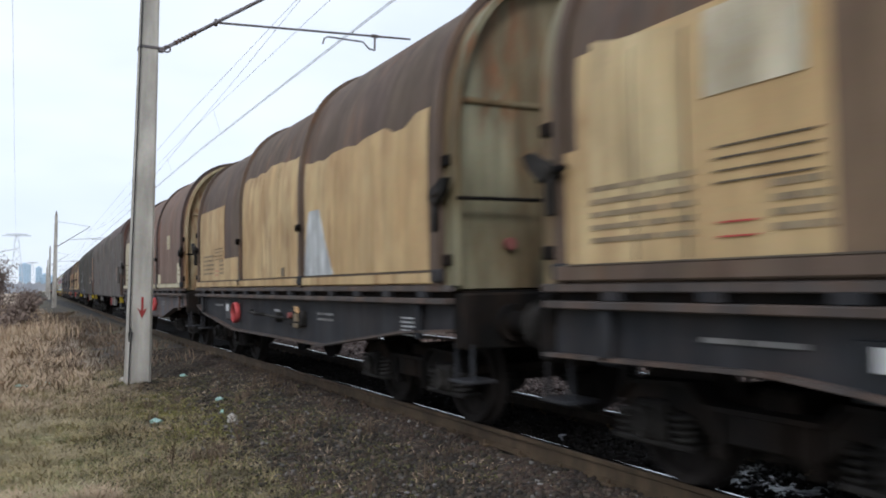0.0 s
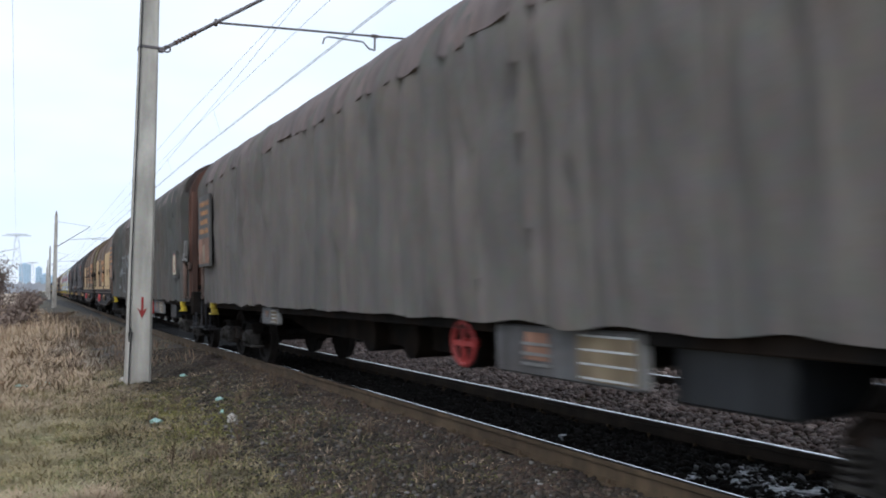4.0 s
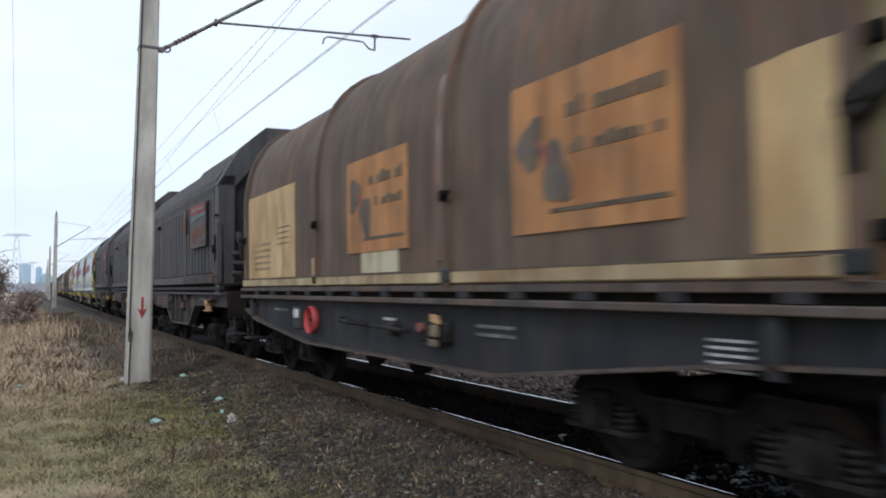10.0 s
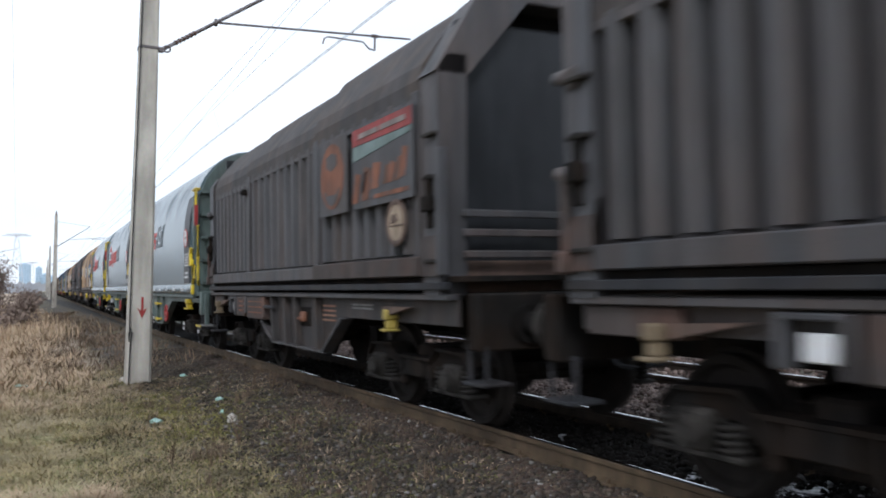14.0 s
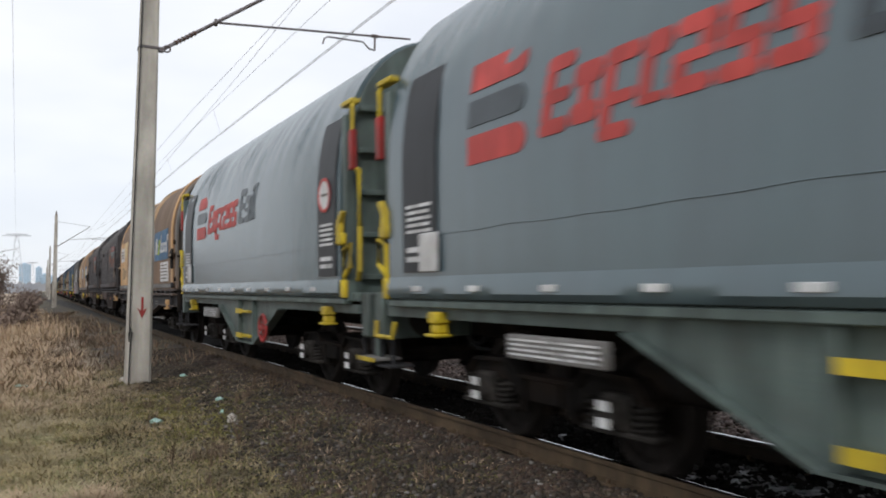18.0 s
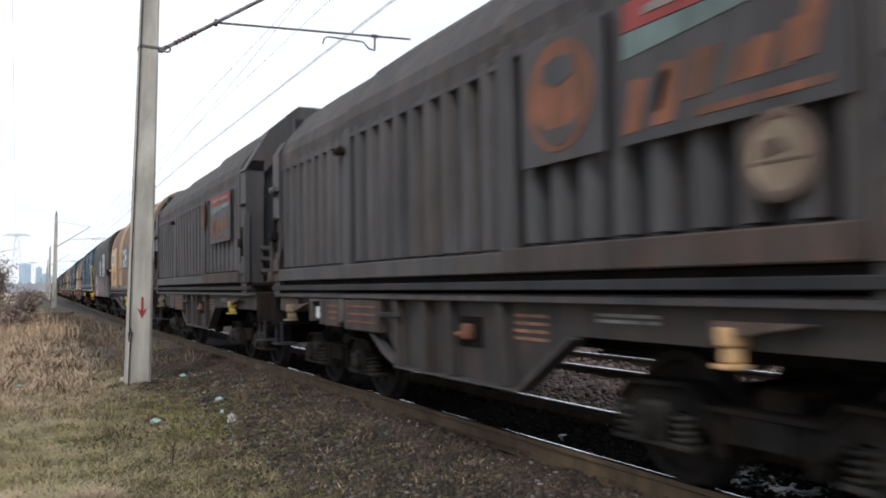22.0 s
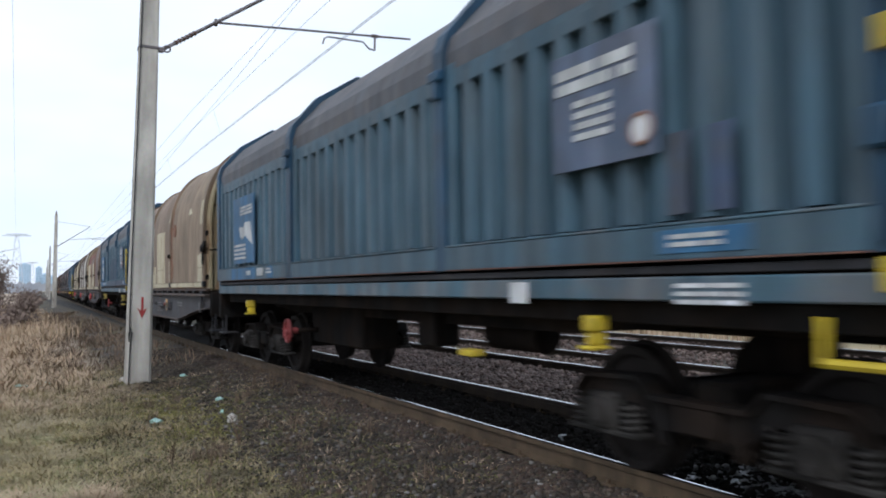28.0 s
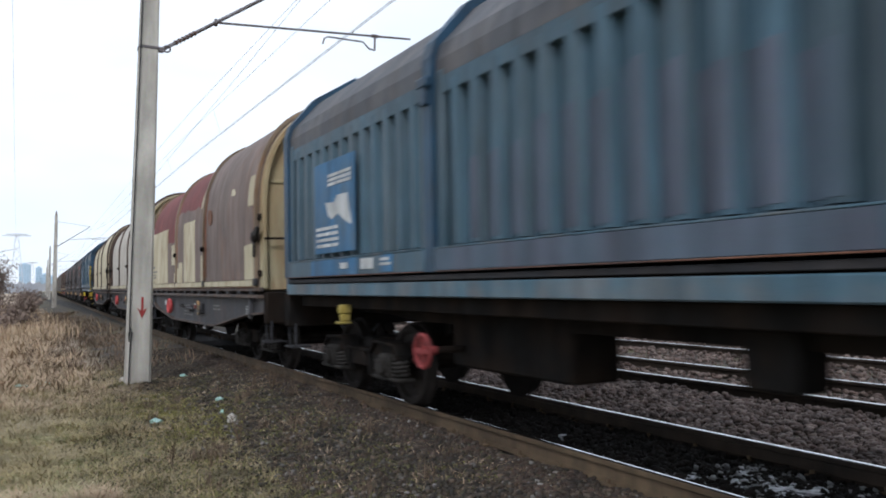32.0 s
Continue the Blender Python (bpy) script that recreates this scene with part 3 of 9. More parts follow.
def disc(wagon, y, z, r, material, x, name="round_sign", label="", rim=None):
    d = part(name, Shape().cyl((x + 0.008, y, z), (x - 0.006, y, z), r, n=26), M[material], wagon, label)
    if rim:
        part("rim", Shape().ring((x - 0.006, y, z), 0.008, r * 0.93, r * 0.13, 28, 6), M[rim], d)
    return d


# ---- body profiles ----
def side_x(z, w, zs, top, e=2.4):
    """Half width of an arched hood at the height z."""
    if z <= zs:
        return w
    k = min(1.0, (z - zs) / (top - zs))
    return w * max(0.0, 1 - k ** e) ** (1 / e)


def arch_ring(y, w, z0, zs, top, e=2.4, n=26):
    pts = [(-w, y, z0), (-w, y, (z0 + zs) / 2)]
    for k in range(n + 1):
        t = math.pi * k / n
        c, s = math.cos(t), math.sin(t)
        pts.append((-w * math.copysign(abs(c) ** (2 / e), c), y, zs + (top - zs) * abs(s) ** (2 / e)))
    return pts + [(w, y, (z0 + zs) / 2), (w, y, z0)]


def arch_band(ya, yb, w1, w0, t1, t0, z0=1.37, zs=2.55):
    """A hollow arched band between the places ya and yb."""
    outer, inner = arch_ring(0, w1, z0, zs, t1), arch_ring(0, w0, z0, zs, t0)
    n = len(outer)
    v = [(p[0], y, p[2]) for y in (ya, yb) for ring in (outer, inner) for p in ring]
    f = []
    for j in range(n - 1):
        f += [(j, j + 1, 2 * n + j + 1, 2 * n + j), (n + j, 3 * n + j, 3 * n + j + 1, n + j + 1), (j, n + j, n + j + 1, j + 1), (2 * n + j, 2 * n + j + 1, 3 * n + j + 1, 3 * n + j)]
    f += [(0, 2 * n, 3 * n, n), (n - 1, 2 * n - 1, 4 * n - 1, 3 * n - 1)]
    return Shape().add(v, f)


def hug(y0, y1, z0, z1, w, zs, top, e=2.4, off=0.008, n=10, ragged=0.0, seed=0):
    """A sheet of paint or plate that follows the hood's near side."""
    rnd = random.Random(seed)
    s = Shape()
    m = 1 if not ragged else max(2, int(abs(y1 - y0) / 0.25))
    rows = []
    for j in range(m + 1):
        y = y0 + (y1 - y0) * j / m
        zt = z1 + (rnd.uniform(-ragged, ragged) if ragged else 0)
        outer = [(-side_x(z, w, zs, top, e) - off, y, z) for z in [z0 + (zt - z0) * k / n for k in range(n + 1)]]
        inner = [(-side_x(z, w, zs, top, e) + 0.02, y, z) for z in [z0 + (zt - z0) * k / n for k in range(n, -1, -1)]]
        rows.append(outer + inner)
    return s.loft(rows)


# ---- underframes ----
def belly_frame(wagon, lb, belly, material="frame", top=1.34):
    """Side beams with a fish-bellied web, deck, headstocks. belly: distances from the front end and lower edges."""
    y0 = -lb / 2
    for k in (-1, 1):
        pts = [(y0 + d, z) for d, z in belly]
        web = [(y0 - 0.05, top - 0.12), (y0 + lb + 0.05, top - 0.12)] + list(reversed(pts))
        part("side_beam", Shape().prism(web, "x", k * 1.33 - 0.012, k * 1.33 + 0.012), M[material], wagon, "dark grimy fish-bellied side beam", smooth=False)
        low = [(a, b) for a, b in pts] + [(a, b + 0.025) for a, b in reversed(pts)]
        part("beam_flange", Shape().prism(low, "x", k * 1.34 - 0.09, k * 1.34 + 0.06), M["flange"], wagon, "rust-dusted lower flange, paled in colour as a lit edge", smooth=False)
        part("top_flange", Shape().box(k * 1.37 - 0.09, k * 1.37 + 0.09, y0 - 0.1, y0 + lb + 0.1, top - 0.14, top - 0.085, 0.008), M["flange"], wagon)
        for d in (0.55, lb - 0.55):
            part("stiffener", Shape().box(k * 1.39 - 0.04, k * 1.39 + 0.02, y0 + d - 0.05, y0 + d + 0.05, 0.86, top - 0.14, 0.008), M[material], wagon)
    part("deck", Shape().box(-1.36, 1.36, y0 - 0.05, y0 + lb + 0.05, top - 0.085, top - 0.02, 0.006), M["bogie"], wagon)
    part("centre_sill", Shape().box(-0.3, 0.3, y0 - 0.4, y0 + lb + 0.4, 0.80, top - 0.13, 0.02), M["bogie"], wagon)


def ends(wagon, lb, over, material="bogie"):
    """Headstocks, buffers and shunter's steps; over: from the body's end to the headstock's face."""
    for k in (-1, 1):
        y = k * (lb / 2 + over)
        part("headstock", Shape().box(-1.36, 1.36, min(y, y - k * 0.2), max(y, y - k * 0.2), 0.80, 1.30, 0.02), M[material], wagon)
        buffers(wagon, y, k)
        part("shunter_step", Shape().box(-1.36, -1.05, -0.17, 0.17, 0.50, 0.53, 0.006).box(-1.30, -1.27, -0.16, -0.13, 0.52, 0.85).box(-1.30, -1.27, 0.13, 0.16, 0.52, 0.85),
             M["frame"], wagon, at=(0, y - k * 0.15, 0))


def place_wagon(name, label, front, rear, group):
    w = thing(name, label, "freight wagon", group=group)
    WAGONS.append((w, (front + rear) / 2))
    return w


# ---- arched hood wagons ----
def hood_wagon(front, rear, label, hoods, end_paint, seams, belly, patches=(), sill="beige", over=0.30, rib="ribdark", ring=(7.92, "red"), tops=(4.36, 4.25, 4.16),
               widths=(1.42, 1.395, 1.375), wide_rib=False, bolts=True, valve=4.15, steel="frame"):
    """A coil wagon with three telescoping arched hoods. hoods: their paints from the front; seams: where they meet, from the front."""
    lb = rear - front
    wg = place_wagon("hood_wagon", label, front, rear, "freight wagons of the train")
    y0 = -lb / 2
    belly_frame(wg, lb, belly, steel)
    ends(wg, lb, over)
    for p in (1.4 + 0.1, lb - 1.5):
        bogie(wg, y0 + p)
    cuts = (0.0, *seams, lb)
    for k in range(3):
        a, b = y0 + cuts[k], y0 + cuts[k + 1]
        w, top = widths[k], tops[k]
        if k < 2:
            b += 0.25
        rings = [arch_ring(a, w - 0.03, 1.36, 2.55, top - 0.03), arch_ring(a + 0.03, w, 1.36, 2.55, top), arch_ring(b - 0.35, w, 1.36, 2.55, top), arch_ring(b, w - 0.02, 1.36, 2.55, top - 0.025)]
        part("hood", Shape().loft(rings), M[hoods[k]], wg, "arched sliding hood")
    for k, d in enumerate((0.04, seams[0], seams[1], lb - 0.06)):
        i = min(k, 2) if k < 3 else 2
        w, top = widths[i], tops[i]
        if k == 1:
            w, top = widths[0], tops[0]
        if k == 2:
            w, top = widths[1], tops[1]
        wd = 0.045
        outer = arch_ring(0, w + 0.045, 1.37, 2.55, top + 0.045)
        inner = arch_ring(0, w - 0.01, 1.37, 2.55, top - 0.01)
        y = y0 + d
        s = Shape()
        n = len(outer)
        v = [(p[0], y + dy, p[2]) for dy in (-wd, wd) for ring in (outer, inner) for p in ring]
        f = []
        for j in range(n - 1):
            f += [(j, j + 1, 2 * n + j + 1, 2 * n + j), (n + j, 3 * n + j, 3 * n + j + 1, n + j + 1), (j, n + j, n + j + 1, j + 1), (2 * n + j, 2 * n + j + 1, 3 * n + j + 1, 3 * n + j)]
        f += [(0, 2 * n, 3 * n, n), (n - 1, 2 * n - 1, 4 * n - 1, 3 * n - 1)]
        if wide_rib:
            if k in (1, 2):
                part("rib_seal", arch_band(y - 0.04, y + 0.13, w + 0.055, w - 0.01, top + 0.055, top - 0.01), M["sealstrip"], wg, "pale grey sealing strip")
            ya, yb = ((0.0, 0.30), (-0.36, -0.04), (-0.36, -0.04), (-0.16, 0.05))[k]
            part("orange_band", arch_band(y + ya, y + yb, w + 0.012, w - 0.02, top + 0.012, top - 0.02), M[rib], wg, "faded orange painted band")
            if k in (1, 2):
                part("orange_band", arch_band(y + 0.13, y + 0.42, w + 0.016, w - 0.02, top + 0.016, top - 0.02), M[rib], wg, "faded orange painted band")
        else:
            part("hood_rib", s.add(v, f), M[rib], wg)
        if bolts:
            part("latch", Shape().box(-w - 0.09, -w - 0.01, y - 0.045, y + 0.045, 2.12, 2.22, 0.015).cyl((-w - 0.08, y, 2.17), (-w - 0.08, y - 0.15, 2.19), 0.024, n=8), M["sealstrip" if wide_rib else "bogie"], wg)
            part("roller", Shape().box(-w - 0.06, -w, y - 0.09, y + 0.09, 1.40, 1.52, 0.015), M["frame"], wg)
    for k in (-1, 1):
        y = k * lb / 2
        i = 0 if k < 0 else 2
        rings = [arch_ring(y - k * 0.05, widths[i] - 0.07, 1.32, 2.55, tops[i] - 0.07), arch_ring(y + k * 0.04, widths[i] - 0.07, 1.32, 2.55, tops[i] - 0.07), arch_ring(y + k * 0.07, widths[i] - 0.13, 1.34, 2.55, tops[i] - 0.13)]
        e = part("end_wall", Shape().loft(rings), M[end_paint], wg, "rust-stained end wall")
        part("end_rim", arch_band(y, y + k * 0.24, widths[i] - 0.035, widths[i] - 0.085, tops[i] - 0.035, tops[i] - 0.085), M[end_paint], e)
        part("end_seam", Shape().box(-1.25, 1.25, min(y + k * 0.06, y + k * 0.10), max(y + k * 0.06, y + k * 0.10), 3.05, 3.10, 0.008), M[end_paint], e)
        part("end_rail", Shape().tube([(-1.38, y + k * 0.24, 2.15), (1.38, y + k * 0.24, 2.15)], 0.02, 6), M["bogie"], e)
        part("tail_lamp_bracket", Shape().cyl((-0.75, y + k * 0.06, 1.75), (-0.75, y + k * 0.13, 1.75), 0.06, n=12), M["fadedred"], e, "small dull red marker")
        if WAGONS[-1][1] < TAIL:
            ya, yb = y - k * 0.06, y + k * 0.20
            part("end_lever", Shape().prism([(ya, 2.16), (ya + k * 0.10, 2.10), (yb, 2.22), (yb + k * 0.06, 2.32), (yb - k * 0.03, 2.34), (ya + k * 0.02, 2.25)] if k > 0 else [(ya + k * 0.02, 2.25), (yb - k * 0.03, 2.34), (yb + k * 0.06, 2.32), (yb, 2.22), (ya + k * 0.10, 2.10), (ya, 2.16)], "x", -1.50, -1.45)
                 .cyl((-1.52, ya + k * 0.06, 2.18), (-1.43, ya + k * 0.06, 2.18), 0.07, n=12).box(-1.49, -1.43, ya + k * 0.03 - 0.035, ya + k * 0.03 + 0.035, 1.86, 2.16, 0.01), M["boxiron"], e, "worn steel locking lever")
        for z in (1.55, 2.45):
            part("hinge", Shape().box(-1.43, -1.33, min(y + k * 0.02, y + k * 0.14), max(y + k * 0.02, y + k * 0.14), z, z + 0.10, 0.012), M["bogie"], e)
    part("hood_sill", Shape().box(-1.455, -1.40, y0 + 0.05, y0 + lb - 0.05, 1.39, 1.50, 0.012), M[sill], wg)
    part("sill_joint", Shape().box(-1.4575, -1.43, y0 + 0.2, y0 + lb - 0.2, 1.497, 1.507), M["ink"], wg)
    part("guide_rail", Shape().box(-1.44, -1.36, y0 - 0.15, y0 + lb + 0.15, 1.315, 1.375, 0.008), M["flange"], wg)
    for k in range(int(lb / 0.85)):
        part("rail_foot", lambda: Shape().box(-0.04, 0.04, -0.09, 0.09, 0, 0.06), M["frame"], wg, at=(-1.40, y0 + 0.4 + 0.85 * k, 1.262), key="rail_foot")
    for d0, d1, z0, z1, paint, rag in patches:
        i = 0 if d1 <= seams[0] + 0.1 else (1 if d1 <= seams[1] + 0.1 else 2)
        part("paint_panel", hug(y0 + d0, y0 + d1, z0, z1, widths[i], 2.55, tops[i], ragged=rag, seed=int(d0 * 10)), M[paint], wg, "repainted panel")
    if ring:
        tag = 8.25 if wide_rib else ring[0] + 0.58
        ring_mark(wg, y0 + ring[0], 0.94, ring[1])
        plate(wg, y0 + tag + 0.12, y0 + tag + 0.30, 0.95, 1.07, "white", -1.385, "label_holder", "white paper label")
        part("label_frame", Shape().box(-1.37, -1.345, y0 + tag, y0 + tag + 0.42, 0.80, 1.10, 0.01), M["plate"], wg)
    bars(wg, y0 + 0.75, y0 + 1.05, 0.86, 1.07, 5, "chalk", -1.352, seed=int(front), fill=0.4)
    bars(wg, y0 + 5.4, y0 + 5.7, 1.0, 1.05, 1, "chalk", -1.352, seed=int(front) + 1, fill=0.6)
    bars(wg, y0 + 3.1, y0 + 3.7, 0.92, 1.06, 2, "greybox", -1.352, seed=int(front) + 2, fill=0.4)
    bars(wg, y0 + 9.2, y0 + 9.9, 1.02, 1.07, 1, "greybox", -1.352, seed=int(front) + 3, fill=0.6)
    part("towing_eye", Shape().tube([(-1.38, y0 + 6.9, 1.0), (-1.47, y0 + 6.75, 0.98), (-1.47, y0 + 6.25, 0.96), (-1.38, y0 + 6.1, 0.95)], 0.025, 6), M["boxiron"], wg)
    v = part("brake_valve", Shape().box(-1.42, -1.30, y0 + valve + 0.00, y0 + valve + 0.60, 0.84, 1.05, 0.02).cyl((-1.44, y0 + valve + 0.75, 0.93), (-1.44, y0 + valve + 1.75, 0.95), 0.022, n=8).box(-1.44, -1.33, y0 + valve + 1.15, y0 + valve + 1.27, 0.86, 1.0, 0.02), M[steel if steel != "frame" else "boxiron"], wg)
    part("lever", Shape().prism([(y0 + valve + 0.08, 1.02), (y0 + valve + 0.22, 1.05), (y0 + valve + 0.24, 1.11), (y0 + valve + 0.10, 1.10)], "x", -1.46, -1.43), M["orangerib"], v, "dirty yellow lever")
    part("valve_tag", Shape().box(-1.455, -1.42, y0 + valve + 0.12, y0 + valve + 0.27, 0.90, 1.01, 0.01), M["cardtan"], v, "dirty beige tag")
    part("valve_tag", Shape().box(-1.45, -1.42, y0 + valve + 0.14, y0 + valve + 0.32, 0.81, 0.875, 0.01), M["cardtan"], v, "dirty beige tag")
    part("valve_knob", Shape().cyl((-1.42, y0 + valve + 0.47, 0.98), (-1.47, y0 + valve + 0.47, 0.98), 0.045, n=10), M["fadedred"], v)
    part("air_tank", Shape().cyl((-0.7, y0 + lb * 0.45, 0.66), (-0.7, y0 + lb * 0.45 + 1.1, 0.66), 0.17, n=14), M["bogie"], wg)
    part("brake_pipe", Shape().tube([(-1.1, y0 + 3.0, 0.70), (-1.1, y0 + lb - 3.0, 0.70)], 0.03, 6), M["bogie"], wg)
    return wg, y0


BELLY_A = ((-0.05, 0.95), (0.9, 0.90), (3.4, 0.62), (8.2, 0.62), (10.7, 0.84), (11.4, 1.0))
BELLY_F = ((-0.05, 0.93), (2.5, 0.93), (4.6, 0.63), (7.6, 0.63), (10.6, 0.98), (12.65, 0.98))


BELLY_R = ((-0.05, 0.95), (0.9, 0.90), (3.4, 0.62), (7.9, 0.70), (8.8, 0.83), (9.4, 0.88), (11.4, 0.85))


def wagon_beige(front, rear, extra, sill="beige", belly=BELLY_A):
    wg, y0 = hood_wagon(front, rear, "brown coil wagon with beige patched arched hoods", ("brown", "brown", "brown"), "endgreen", (4.1, 7.6), belly, rib="brown", sill=sill,
                        patches=((0.25, 3.95, 1.52, 3.0, "beige", 0.06), (4.25, 7.45, 1.52, 3.22, "beige", 0.05), (8.98, 11.2, 1.52, 2.93, "beige", 0.0), (7.75, 8.98, 1.52, 1.92, "beige", 0.0)) if extra and sill == "beige" else
                        ((8.98, 11.0, 1.50, 2.96, "beige", 0.0), (11.0, 11.22, 1.50, 2.3, "beige", 0.0), (7.75, 8.98, 1.50, 3.3, "tan", 0.0)) if extra else
                        ((1.1, 4.0, 1.52, 3.05, "beige", 0.04), (9.2, 11.25, 1.52, 2.9, "beige", 0.0), (5.3, 6.4, 1.52, 1.75, "beige", 0.0)))
    for z in (1.92, 1.985, 2.055, 2.12):
        part("lettering", Shape().box(-1.392, -1.38, y0 + 9.06, y0 + 9.74, z, z + 0.010), M["ink"], wg)
    for z in (1.62, 1.70):
        part("lettering", Shape().box(-1.392, -1.38, y0 + 9.45, y0 + 9.72, z, z + 0.010), M["redlogo"], wg)
    bars(wg, y0 + 9.0, y0 + 9.35, 1.62, 1.92, 4, "inkfaint", -1.386, seed=4, fill=0.5)
    bars(wg, y0 + 9.9, y0 + 10.85, 1.62, 2.05, 5, "inkfaint", -1.386, seed=5, fill=0.4)
    return wg, y0


# ---- ribbed wagons ----
def hip_ring(y, w, z0, eave, ridge, top_w=0.45):
    return [(-w, y, z0), (-w, y, eave), (-w + 0.05, y, eave + 0.16), (-w + 0.42, y, eave + (ridge - eave) * 0.62), (-top_w, y, ridge), (top_w, y, ridge), (w - 0.42, y, eave + (ridge - eave) * 0.62), (w - 0.05, y, eave + 0.16), (w, y, eave), (w, y, z0)]


def rib_shape(h):
    s = Shape()
    w0, w1 = 0.096, 0.074
    ring = lambda z: [(0.09, -w0, z), (-0.035, -w1, z), (-0.055, -w1 * 0.72, z), (-0.055, w1 * 0.72, z), (-0.035, w1, z), (0.09, w0, z)]
    return s.loft([ring(0), ring(h)])


def ribbed_bay(wg, a, b, w, z0, zr0, zr1, eave, ridge, wall, roof, sill, pitch=0.31, deep=0.125):
    """One hood of a ribbed wagon between the places a and b."""
    part("hood_wall", Shape().loft([hip_ring(a, w - deep, z0, eave - 0.02, ridge - 0.03), hip_ring(b, w - deep, z0, eave - 0.02, ridge - 0.03)]), M[wall], wg, "ribbed steel hood")
    part("roof_sheet", Shape().loft([[(x, y, z) for x, y, z in hip_ring(t, w + 0.005, eave - 0.16, eave, ridge)] for t in (a, a + 0.06, b - 0.06, b)]), M[roof], wg, "sloping roof sheet", smooth=False)
    for k in (-1, 1):
        part("hood_sill", Shape().box(k * w - 0.06, k * w + 0.025, a, b, z0, zr0 - 0.03, 0.012), M[sill], wg)
        part("hood_header", Shape().box(min(k * (w - 0.09), k * (w + 0.004)), max(k * (w - 0.09), k * (w + 0.004)), a + 0.02, b - 0.02, zr1 - 0.10, eave - 0.10, 0.01), M[wall], wg)
        if k < 0:
            part("corner_post", Shape().box(-w - 0.02, -w + 0.06, a, a + 0.14, z0, eave - 0.1, 0.012), M[wall], wg)
            part("corner_post", Shape().box(-w - 0.02, -w + 0.06, b - 0.14, b, z0, eave - 0.1, 0.012), M[wall], wg)
    n = max(1, int((b - a - 0.34) / pitch))
    st = (b - a - 0.34) / n
    for k in range(n):
        part("rib", lambda: rib_shape(zr1 - zr0), M[wall], wg, at=(-w + 0.045, a + 0.17 + st * (k + 0.5), zr0), key=("rib", round(zr1 - zr0, 2), wall))


